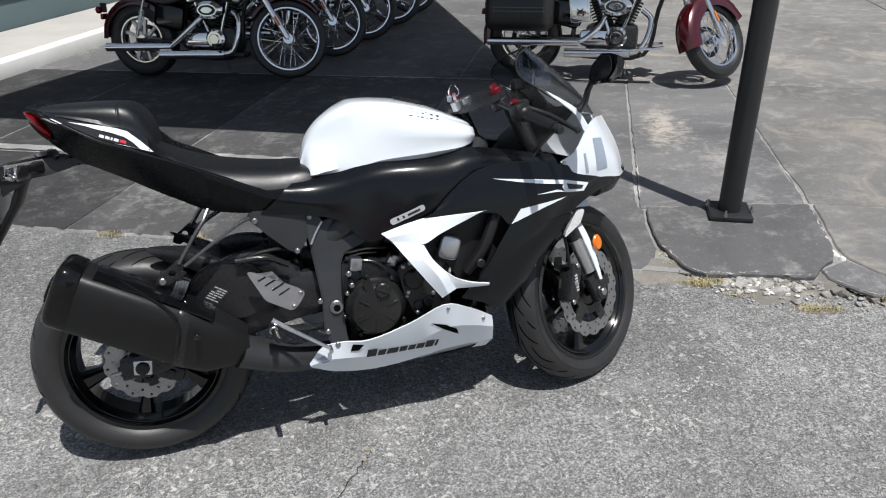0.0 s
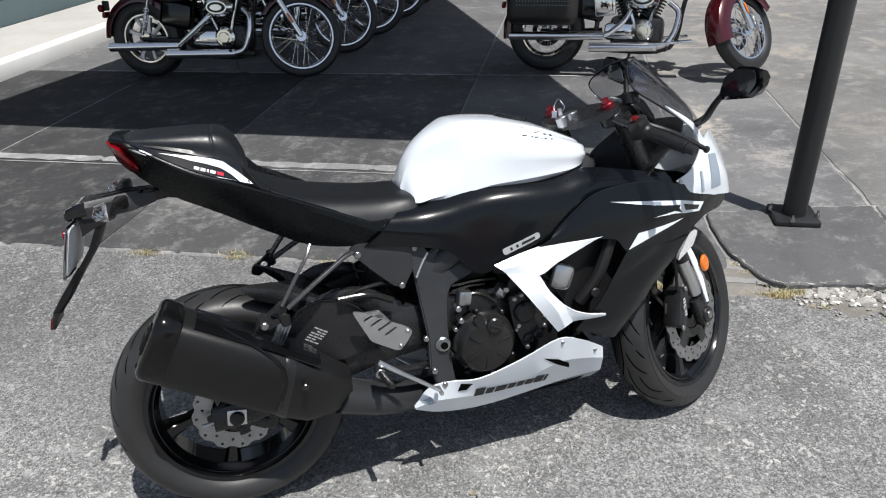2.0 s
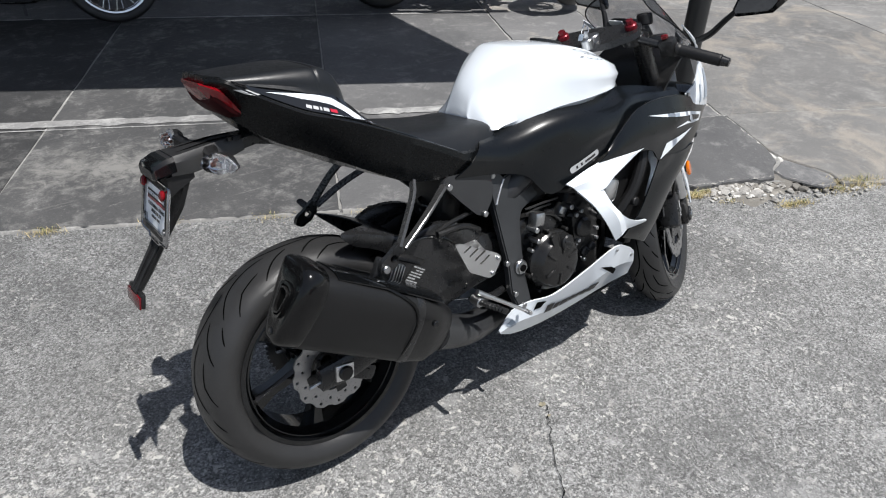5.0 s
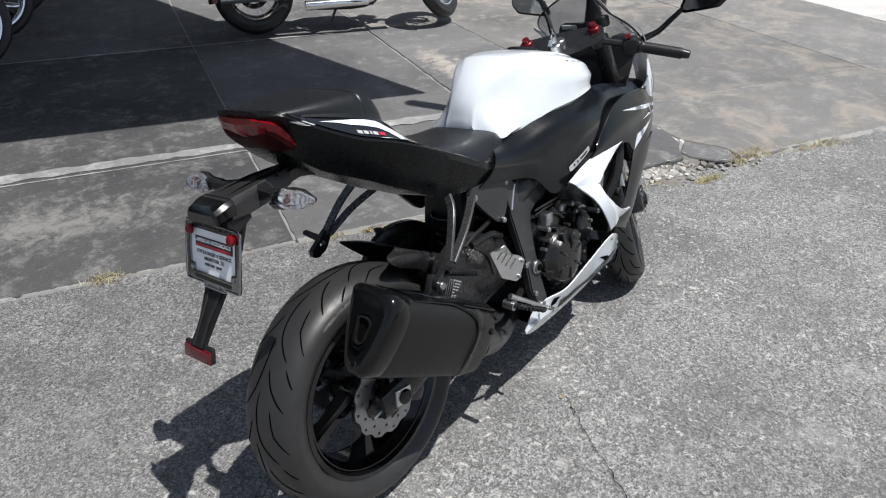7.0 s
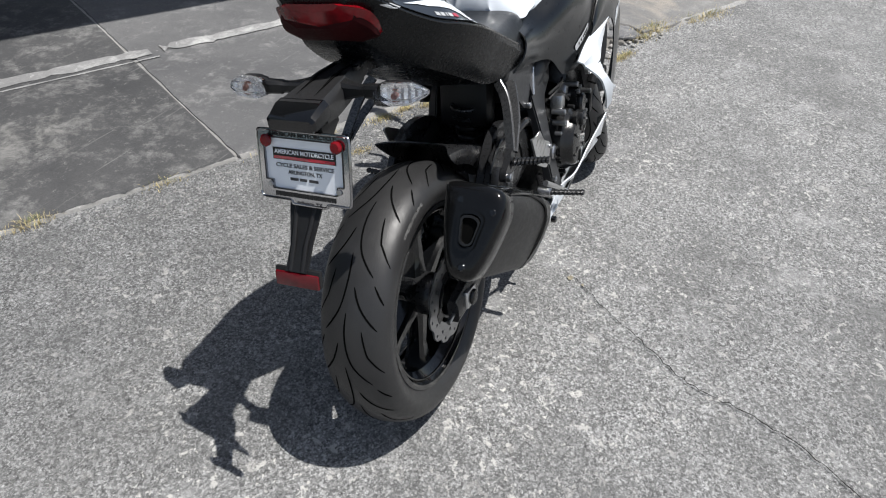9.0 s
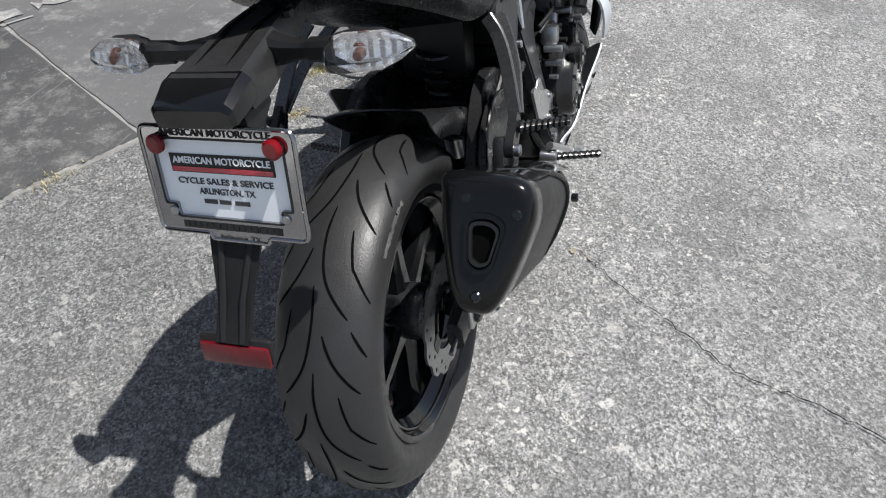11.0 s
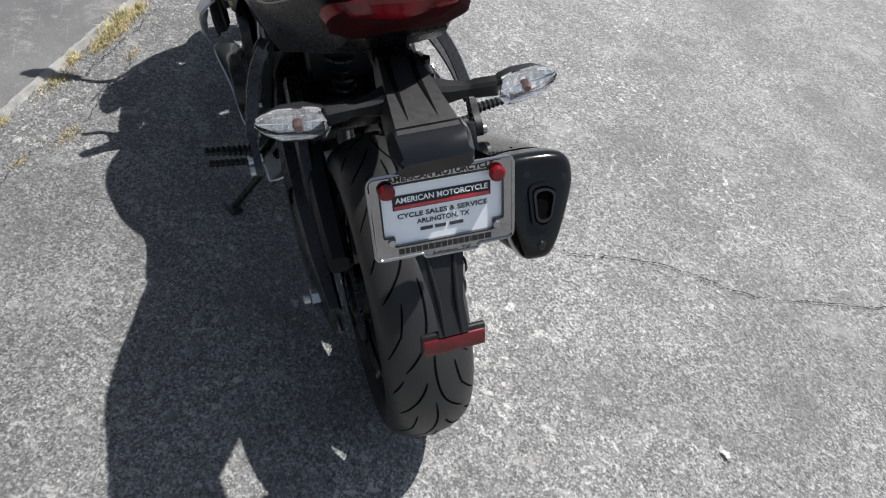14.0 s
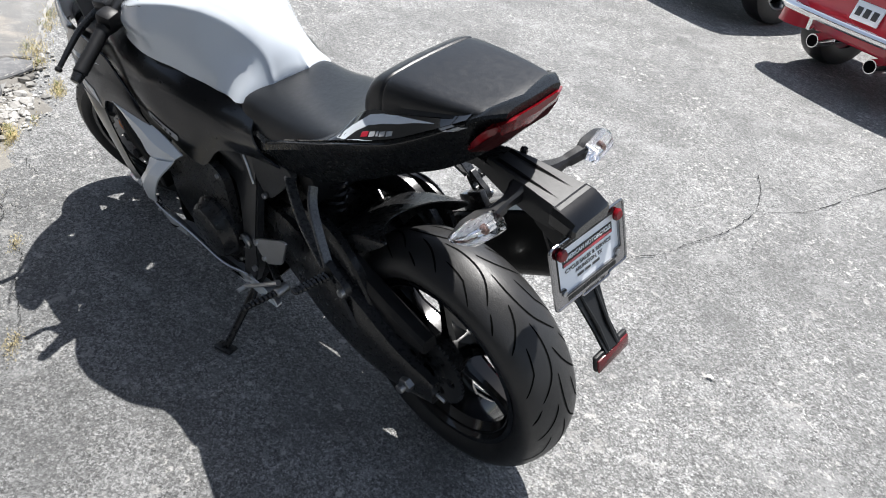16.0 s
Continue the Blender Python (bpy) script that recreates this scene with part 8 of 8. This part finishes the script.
def cruiser(m, label, paint, wheelbase=1.50, bags=False, group="parked cruisers"):
    """A V-twin cruiser on its stand: x ahead from the rear axle."""
    th = empty_thing("cruiser_motorcycle", m, label, "motorcycle", group)
    rw, fw = (0.325, 0.33) if not bags else (0.315, 0.315)
    wt = 0.15 if not bags else 0.14
    steer_m = Matrix.Translation((wheelbase - 0.08, 0, 0.7)) @ Matrix.Rotation(radians(50 if bags else 18), 4, Vector((-0.5, 0, 0.866))) @ Matrix.Translation((-(wheelbase - 0.08), 0, -0.7))
    laced_wheel("rear_wheel", th, 0.0, rw, wt, 32 if bags else 9, not bags)
    laced_wheel("front_wheel", th, wheelbase, fw, 0.082 if not bags else 0.115, 32, False, steer_m)
    # fenders
    bm = B()
    rows = [[(x, y, z + rw) for x, y, z in r] for r in arc_fender(0, rw + 0.035, 0.095, 25, 178 if not bags else 190, 0.06)]
    skin(bm, rows, 2, 2, 0.004)
    part("rear_fender", bm, paint, th, "painted rear fender")
    bm = B()
    rows = [[(x + wheelbase, y, z + fw) for x, y, z in r] for r in arc_fender(0, fw + 0.03, 0.075 if not bags else 0.09, 40 if not bags else 38, 150 if not bags else 203, 0.035 if not bags else 0.10)]
    skin(bm, rows, 2, 2, 0.004)
    part("front_fender", lay(bm, steer_m), paint, th, "painted front fender")
    # frame tubes
    fr = B()
    tube(fr, [(wheelbase - 0.30, 0, 0.88), (wheelbase - 0.40, 0, 0.55), (wheelbase - 0.48, 0, 0.20), (0.55, 0, 0.17), (0.42, 0, 0.20)], 0.018, 10, 4)
    tube(fr, [(wheelbase - 0.30, 0, 0.88), (0.75, 0, 0.76), (0.45, 0, 0.62), (0.40, 0, 0.30)], 0.020, 10, 4)
    part("frame", fr, "black_satin", th)
    for s in (-1, 1):
        bm = B()
        tube(bm, [(0.0, s * 0.11, rw), (0.25, s * 0.13, 0.31), (0.45, s * 0.12, 0.32)], 0.020, 8)
        part("swingarm", bm, "black_satin", th)
        bm = B()
        cyl(bm, (0.02, s * 0.145, rw + 0.04), (0.13, s * 0.150, rw + 0.34), 0.014, n=12)
        sh = part("shock", bm, "chrome", th, "chrome rear shock")
        bm = B()
        n = 70
        ax = Vector((0.11, 0, 0.30)).normalized()
        p0 = Vector((0.035, s * 0.146, rw + 0.08))
        sd = Vector((0, 1, 0))
        nn = ax.cross(sd)
        tube(bm, [p0 + ax * (0.19 * i / n) + (sd * math.cos(i * 0.8) + nn * math.sin(i * 0.8)) * 0.024 for i in range(n + 1)], 0.005, 6)
        part("spring", bm, "chrome", sh)
        # fork
        bm = B()
        ax0 = Vector((wheelbase, s * 0.085, fw))
        cyl(bm, ax0, ax0 + Vector((-0.5, 0, 0.866)) * 0.36, 0.025, n=16)
        leg = part("fork_leg", lay(bm, steer_m), "chrome", th, "chrome fork leg")
        bm = B()
        cyl(bm, ax0 + Vector((-0.5, 0, 0.866)) * 0.36, ax0 + Vector((-0.5, 0, 0.866)) * 0.78, 0.020, n=16)
        part("stanchion", lay(bm, steer_m), "chrome", leg)
        bm = B()
        c = ax0 + Vector((-0.5, 0, 0.866)) * 0.16 + Vector((0, s * 0.027, 0))
        box(bm, tuple(c), (0.020, 0.008, 0.085), 0.003, (0, -30, 0))
        part("side_reflector", lay(bm, steer_m), "orange_lens", leg, "orange fork reflector")
        # handlebar half
        bm = B()
        tube(bm, [(wheelbase - 0.42, s * 0.02, 1.02), (wheelbase - 0.45, s * 0.18, 1.10), (wheelbase - 0.55, s * 0.36, 1.10), (wheelbase - 0.64, s * 0.42, 1.07)], 0.013, 10, 4)
        part("handlebar", lay(bm, steer_m), "chrome", th)
        # side covers, foot controls
        bm = B()
        box(bm, (0.34, s * 0.13, 0.52), (0.26, 0.03, 0.20), 0.03, (0, 12, 0))
        part("side_cover", bm, "black_gloss", th)
        bm = B()
        if bags:
            box(bm, (0.98, s * 0.21, 0.26), (0.32, 0.10, 0.02), 0.008, (0, -6, 0))
        else:
            cyl(bm, (0.80, s * 0.16, 0.29), (0.80, s * 0.30, 0.30), 0.014, n=10)
        part("footboard" if bags else "footrest", bm, "chrome" if bags else "black_plastic", th)
        bm = B()
        cyl(bm, (-0.10 - 0.22, s * 0.16, 0.58), (-0.06 - 0.22, s * 0.16, 0.58), 0.03, n=16, edge=0.008)
        part("indicator", bm, "red_lens", th)
    # engine: crankcase, two finned cylinders, covers
    bm = B()
    box(bm, (0.72, 0, 0.33), (0.42, 0.26, 0.22), 0.05)
    eng = part("engine", bm, "black_satin", th, "black and chrome V-twin engine")
    for ang, x0 in ((-22, 0.68), (22, 0.78)):
        d = Vector((math.sin(radians(ang)), 0, math.cos(radians(ang))))
        for i in range(9):
            bm = B()
            c = Vector((x0, 0, 0.40)) + d * (0.05 + 0.024 * i)
            box(bm, tuple(c), (0.17, 0.20, 0.010), 0.003, (0, ang, 0))
            part("cooling_fin", bm, "engine_dark", eng)
        bm = B()
        cyl(bm, Vector((x0, 0, 0.40)), Vector((x0, 0, 0.40)) + d * 0.27, 0.06, n=16)
        part("cylinder", bm, "black_satin", eng)
        bm = B()
        box(bm, tuple(Vector((x0, 0, 0.40)) + d * 0.305), (0.17, 0.19, 0.075), 0.025, (0, ang, 0))
        part("rocker_cover", bm, "chrome", eng, "chrome rocker cover")
        bm = B()
        cyl(bm, (x0 + 0.02, -0.135, 0.38), Vector((x0 + 0.01, -0.125, 0.40)) + d * 0.26, 0.013, n=10)
        part("pushrod_tube", bm, "chrome", eng)
    bm = B()
    cyl(bm, (0.76, -0.13, 0.34), (0.76, -0.185, 0.34), 0.085, n=32, edge=0.02)
    cyl(bm, (0.76, -0.185, 0.34), (0.76, -0.195, 0.34), 0.045, n=24, edge=0.005)
    part("cam_cover", bm, "chrome", eng, "chrome cam cover")
    bm = B()
    box(bm, (0.63, -0.135, 0.33), (0.32, 0.06, 0.13), 0.03)
    part("gear_cover", bm, "chrome", eng)
    bm = B()
    cyl(bm, (0.74, -0.14, 0.58), (0.74, -0.225, 0.58), 0.10, n=40, edge=0.03)
    bmesh.ops.scale(bm, vec=(1.25, 1, 0.72), space=Matrix.Translation((-0.74, 0, -0.58)), verts=bm.verts)
    air = part("air_cleaner", bm, "chrome", eng, "chrome oval air cleaner")
    bm = B()
    cyl(bm, (0.74, -0.224, 0.58), (0.74, -0.230, 0.58), 0.058, n=32, edge=0.003)
    bmesh.ops.scale(bm, vec=(1.3, 1, 0.7), space=Matrix.Translation((-0.74, 0, -0.58)), verts=bm.verts)
    part("cleaner_ring", bm, "ink", air)
    bm = B()
    cyl(bm, (0.74, -0.229, 0.58), (0.74, -0.235, 0.58), 0.040, n=32, edge=0.004)
    bmesh.ops.scale(bm, vec=(1.3, 1, 0.65), space=Matrix.Translation((-0.74, 0, -0.58)), verts=bm.verts)
    part("cleaner_badge", bm, "chrome", air)
    bm = B()
    cyl(bm, (0.62, 0.14, 0.34), (0.62, 0.20, 0.34), 0.11, n=32, edge=0.02)
    part("primary_cover", bm, "chrome", eng)
    # twin pipes along the right side
    if bags:
        runs = (([(0.66, -0.13, 0.50), (0.62, -0.17, 0.42), (0.52, -0.21, 0.33), (0.45, -0.22, 0.302)], (0.47, -0.22, 0.302), (-0.28, -0.23, 0.295), 0.031),
                ([(0.95, -0.12, 0.55), (1.02, -0.16, 0.48), (1.0, -0.20, 0.34), (0.94, -0.215, 0.25), (0.86, -0.22, 0.225)], (0.88, -0.22, 0.225), (0.36, -0.225, 0.215), 0.034))
    else:
        runs = (([(0.66, -0.13, 0.54), (0.60, -0.18, 0.47), (0.43, -0.215, 0.33), (0.36, -0.22, 0.28)], (0.38, -0.22, 0.28), (-0.24, -0.225, 0.272), 0.034),
                ([(0.92, -0.12, 0.56), (0.985, -0.16, 0.50), (0.98, -0.20, 0.36), (0.93, -0.215, 0.245), (0.84, -0.22, 0.218)], (0.86, -0.22, 0.218), (0.26, -0.225, 0.212), 0.034))
    for path, p0, p1, r in runs:
        bm = B()
        tube(bm, path, 0.022, 12, 4)
        pipe = part("exhaust_pipe", bm, "chrome", th, "chrome exhaust pipe")
        bm = B()
        cyl(bm, p0, p1, r, r * 1.06, 20, 0.004)
        part("silencer", bm, "chrome", pipe)
    # tank, seat, headlamp, bars
    bm = B()
    body_loft(bm, [(0.52, [(0, 0.80), (0.04, 0.795), (0.06, 0.77), (0.05, 0.74), (0, 0.73)]), (0.62, [(0, 0.87), (0.09, 0.86), (0.12, 0.81), (0.11, 0.75), (0, 0.72)]), (0.80, [(0, 0.92), (0.11, 0.90), (0.15, 0.84), (0.14, 0.76), (0, 0.74)]), (0.98, [(0, 0.93), (0.10, 0.91), (0.13, 0.86), (0.12, 0.79), (0, 0.77)]), (1.06, [(0, 0.90), (0.05, 0.89), (0.07, 0.86), (0.06, 0.83), (0, 0.82)])])
    part("fuel_tank", bm, paint, th, "painted teardrop fuel tank")
    bm = B()
    body_loft(bm, [(-0.18, [(0, 0.76), (0.07, 0.755), (0.09, 0.73), (0.08, 0.70), (0, 0.70)]), (0.05, [(0, 0.77), (0.11, 0.76), (0.13, 0.73), (0.12, 0.69), (0, 0.69)]), (0.30, [(0, 0.70), (0.14, 0.70), (0.17, 0.67), (0.15, 0.62), (0, 0.62)]), (0.50, [(0, 0.74), (0.09, 0.74), (0.11, 0.71), (0.10, 0.66), (0, 0.66)])])
    part("seat", bm, "leather", th, "black leather seat")
    bm = B()
    lathe(bm, [(0.0, 0.0), (0.0, 0.085), (-0.03, 0.09), (-0.10, 0.06), (-0.13, 0.0)], 28, (0, 0, 0), False)
    lay(bm, Matrix.Translation((wheelbase - 0.20, 0, 0.93)) @ pose(0, 0, 0, 0, 0, -90))
    part("headlamp", lay(bm, steer_m), "chrome", th, "chrome headlamp")
    bm = B()
    box(bm, (wheelbase - 0.34, 0, 0.78), (0.10, 0.20, 0.05), 0.012, (0, -30, 0))
    part("fork_clamp", lay(bm, steer_m), "black_satin", th)
    bm = B()
    box(bm, (-0.36, 0, 0.52), (0.03, 0.10, 0.05), 0.01, (0, 10, 0))
    part("tail_light", bm, "red_lens", th, "red tail light")
    bm = B()
    box(bm, (0.72, 0, 0.20), (0.50, 0.18, 0.05), 0.015)
    part("lower_frame_cover", bm, "black_satin", th)
    if bags:
        bm = B()
        box(bm, (0.46, -0.165, 0.55), (0.16, 0.03, 0.20), 0.02, (0, -8, 0))
        part("oil_tank_cover", bm, "chrome", th, "chrome oil tank cover")
        for s in (-1, 1):
            bm = B()
            box(bm, (-0.02, s * 0.25, 0.535), (0.56, 0.16, 0.31), 0.07, seg=3)
            bag = part("saddlebag", bm, "leather", th, "black studded leather saddlebag")
            for zz in (0.565, 0.535):
                for i in range(18):
                    bm = B()
                    cyl(bm, (-0.215 + i * 0.0235, s * 0.329, zz), (-0.215 + i * 0.0235, s * 0.334, zz), 0.005, 0.003, 6)
                    part("stud", bm, "steel", bag)
            bm = B()
            box(bm, (-0.02, s * 0.330, 0.50), (0.05, 0.006, 0.09), 0.002)
            part("strap", bm, "leather", bag)
    else:
        bm = B()
        box(bm, (-0.26, -0.15, 0.60), (0.06, 0.02, 0.08), 0.01)
        part("license_bracket", bm, "black_plastic", th)
    # stand
    bm = B()
    tube(bm, [(0.70, 0.12, 0.18), (0.66, 0.26, 0.03)], 0.012, 8)
    part("side_stand", bm, "chrome", th)
    return th


def cruiser_pose(rx, ry, heading, lean=7):
    return Matrix.Translation((rx, ry, 0.0085)) @ Matrix.Rotation(radians(heading), 4, "Z") @ Matrix.Rotation(radians(-lean), 4, "X")


first = cruiser(cruiser_pose(-0.45, 5.12, -25), "dark red V-twin cruiser with chrome pipes, parked under the canopy", "red_paint", 1.37)
copy_thing(first, cruiser_pose(0.03, 5.83, -25))
copy_thing(first, cruiser_pose(0.47, 6.49, -25))
copy_thing(first, cruiser_pose(0.94, 7.25, -25))
copy_thing(first, cruiser_pose(1.34, 7.97, -25))
cruiser(cruiser_pose(2.72, 3.87, -31), "maroon cruiser with studded black leather saddlebags and chrome engine", "red_paint", 1.47, True, "parked tourers")
far = cruiser(cruiser_pose(8.15, 4.05, -33), "bright red cruiser parked on the pale drive", "bright_red_paint", 1.50, False, "far cruisers")
copy_thing(far, cruiser_pose(8.65, 2.45, -33))
copy_thing(far, cruiser_pose(7.95, 0.80, -33))
copy_thing(far, cruiser_pose(7.85, -0.75, -33))


def trike(m, label, paint):
    """The rear of a three-wheeled touring bike: x ahead, wheels at x = 0."""
    th = empty_thing("trike", m, label, "trike", "parked trikes")
    for s in (-1, 1):
        bm = B()
        lathe(bm, [(y + s * 0.46, q) for y, q in ((-0.08, 0.19), (-0.095, 0.25), (-0.085, 0.30), (-0.04, 0.315), (0.04, 0.315), (0.085, 0.30), (0.095, 0.25), (0.08, 0.19))], 48, (0, 0, 0.315))
        tyre = part("rear_wheel", bm, "tyre", th, "wide black rear tyre")
        bm = B()
        lathe(bm, [(s * 0.40, 0.19), (s * 0.54, 0.198), (s * 0.545, 0.188), (s * 0.50, 0.175), (s * 0.42, 0.17)], 40, (0, 0, 0.315))
        rim = part("rim", bm, "alloy", tyre, "bright alloy rim")
        for i in range(5):
            a = 2 * math.pi * i / 5
            for k in (-0.12, 0.12):
                bm = B()
                cyl(bm, (math.cos(a) * 0.03, s * 0.53, 0.315 + math.sin(a) * 0.03), (math.cos(a + k) * 0.18, s * 0.525, 0.315 + math.sin(a + k) * 0.18), 0.016, 0.014, 8)
                part("spoke", bm, "alloy", tyre)
        bm = B()
        cyl(bm, (0, s * 0.44, 0.315), (0, s * 0.45, 0.315), 0.17, n=32)
        part("brake_drum", bm, "groove", tyre)
        bm = B()
        rows = []
        for y, d in ((0.34, -0.06), (0.36, 0.03), (0.46, 0.06), (0.56, 0.05), (0.60, 0.0), (0.605, -0.06)):
            rows.append([(math.cos(a) * (0.36 + d) * k, s * y, 0.32 + math.sin(a) * (0.36 + d)) for a, k in ((radians(q), kk) for q, kk in ((-8, 1.0), (25, 1.0), (60, 1.0), (90, 1.0), (125, 1.08), (160, 1.25), (185, 1.3)))])
        skin(bm, rows, 3, 3, 0.006)
        part("fender", bm, paint, th, "rounded painted fender")
        bm = B()
        cyl(bm, (-0.44, s * 0.21, 0.27), (-0.60, s * 0.21, 0.265), 0.042, n=24)
        pipe = part("exhaust_tip", bm, "chrome", th, "chrome exhaust tip")
        bm = B()
        cyl(bm, (-0.595, s * 0.21, 0.265), (-0.6025, s * 0.21, 0.265), 0.036, n=24)
        part("bore", bm, "groove", pipe)
        bm = B()
        box(bm, (-0.50, s * 0.50, 0.55), (0.05, 0.12, 0.05), 0.015)
        part("tail_light", bm, "red_lens", th, "red tail light")
        bm = B()
        box(bm, (-0.52, s * 0.30, 0.36), (0.10, 0.03, 0.12), 0.008)
        part("bumper_bracket", bm, "chrome", th)
    bm = B()
    body_loft(bm, [(-0.50, [(0, 0.66), (0.28, 0.65), (0.42, 0.60), (0.46, 0.46), (0.42, 0.34), (0, 0.32)]), (-0.46, [(0, 0.72), (0.32, 0.71), (0.46, 0.64), (0.50, 0.46), (0.46, 0.31), (0, 0.29)]), (-0.10, [(0, 0.82), (0.34, 0.80), (0.46, 0.70), (0.46, 0.48), (0.40, 0.30), (0, 0.28)]), (0.40, [(0, 0.80), (0.26, 0.78), (0.34, 0.66), (0.34, 0.44), (0.28, 0.30), (0, 0.28)]), (0.75, [(0, 0.72), (0.14, 0.70), (0.18, 0.60), (0.18, 0.42), (0.14, 0.32), (0, 0.30)])])
    body = part("body", bm, paint, th, "painted trunk body")
    bm = B()
    tube(bm, [(-0.40, -0.60, 0.40), (-0.55, -0.54, 0.405), (-0.60, -0.30, 0.41), (-0.61, 0.0, 0.41), (-0.60, 0.30, 0.41), (-0.55, 0.54, 0.405), (-0.40, 0.60, 0.40)], 0.030, 14, 4)
    part("bumper", bm, "chrome", th, "chrome tube bumper")
    bm = B()
    box(bm, (-0.512, 0, 0.50), (0.012, 0.19, 0.11), 0.004, (0, 12, 0))
    plate_ob = part("number_plate", bm, "plate_white", th, "white number plate with dark bars")
    for i in range(3):
        bm = B()
        box(bm, (-0.519, -0.055 + i * 0.055, 0.50), (0.004, 0.038, 0.05), 0.001, (0, 12, 0))
        part("print_bar", bm, "dark_print", plate_ob)
    bm = B()
    box(bm, (-0.508, 0.30, 0.56), (0.008, 0.05, 0.022), 0.003)
    part("badge", bm, "chrome", th)
    bm = B()
    body_loft(bm, [(0.15, [(0, 1.0), (0.16, 0.98), (0.19, 0.90), (0.17, 0.78), (0, 0.76)]), (0.45, [(0, 0.90), (0.17, 0.88), (0.20, 0.82), (0.18, 0.74), (0, 0.72)]), (0.80, [(0, 0.86), (0.15, 0.84), (0.17, 0.79), (0.15, 0.72), (0, 0.70)])])
    part("seat", bm, "leather", th, "black leather touring seat")
    bm = B()
    body_loft(bm, [(0.78, [(0, 0.92), (0.08, 0.91), (0.11, 0.84), (0.09, 0.74), (0, 0.72)]), (1.05, [(0, 1.0), (0.13, 0.98), (0.16, 0.88), (0.13, 0.76), (0, 0.74)]), (1.30, [(0, 0.98), (0.09, 0.96), (0.11, 0.88), (0.09, 0.80), (0, 0.78)])])
    part("fuel_tank", bm, paint, th)
    bm = B()
    box(bm, (0.98, 0, 0.45), (0.50, 0.34, 0.45), 0.08)
    part("engine", bm, "black_satin", th)
    laced_wheel("front_wheel", th, 1.85, 0.32, 0.13, 9, True)
    bm = B()
    skin(bm, [[(x + 1.85, y, z + 0.32) for x, y, z in r] for r in arc_fender(0, 0.35, 0.085, 15, 190, 0.09)], 2, 2, 0.004)
    part("front_fender", bm, paint, th)
    for s in (-1, 1):
        bm = B()
        cyl(bm, (1.85, s * 0.11, 0.32), (1.50, s * 0.11, 1.0), 0.025, n=14)
        part("fork_leg", bm, "chrome", th)
        bm = B()
        tube(bm, [(1.46, s * 0.04, 1.08), (1.40, s * 0.25, 1.14), (1.22, s * 0.42, 1.10)], 0.014, 8, 4)
        part("handlebar", bm, "chrome", th)
    bm = B()
    body_loft(bm, [(1.40, [(0, 1.22), (0.20, 1.18), (0.28, 1.05), (0.22, 0.94), (0, 0.90)]), (1.56, [(0, 1.14), (0.16, 1.12), (0.22, 1.03), (0.18, 0.95), (0, 0.92)]), (1.66, [(0, 1.06), (0.07, 1.05), (0.09, 1.01), (0.07, 0.97), (0, 0.96)])])
    part("front_fairing", bm, paint, th)
    return th


trike(Matrix.Translation((0.08, -4.23, 0.0)) @ Matrix.Rotation(radians(-111), 4, "Z"), "bright red trike with chrome bumper, parked on asphalt", "bright_red_paint")
trike(Matrix.Translation((1.60, -5.06, 0.0)) @ Matrix.Rotation(radians(-111), 4, "Z"), "black trike with bright alloy wheels, parked on asphalt", "black_gloss")
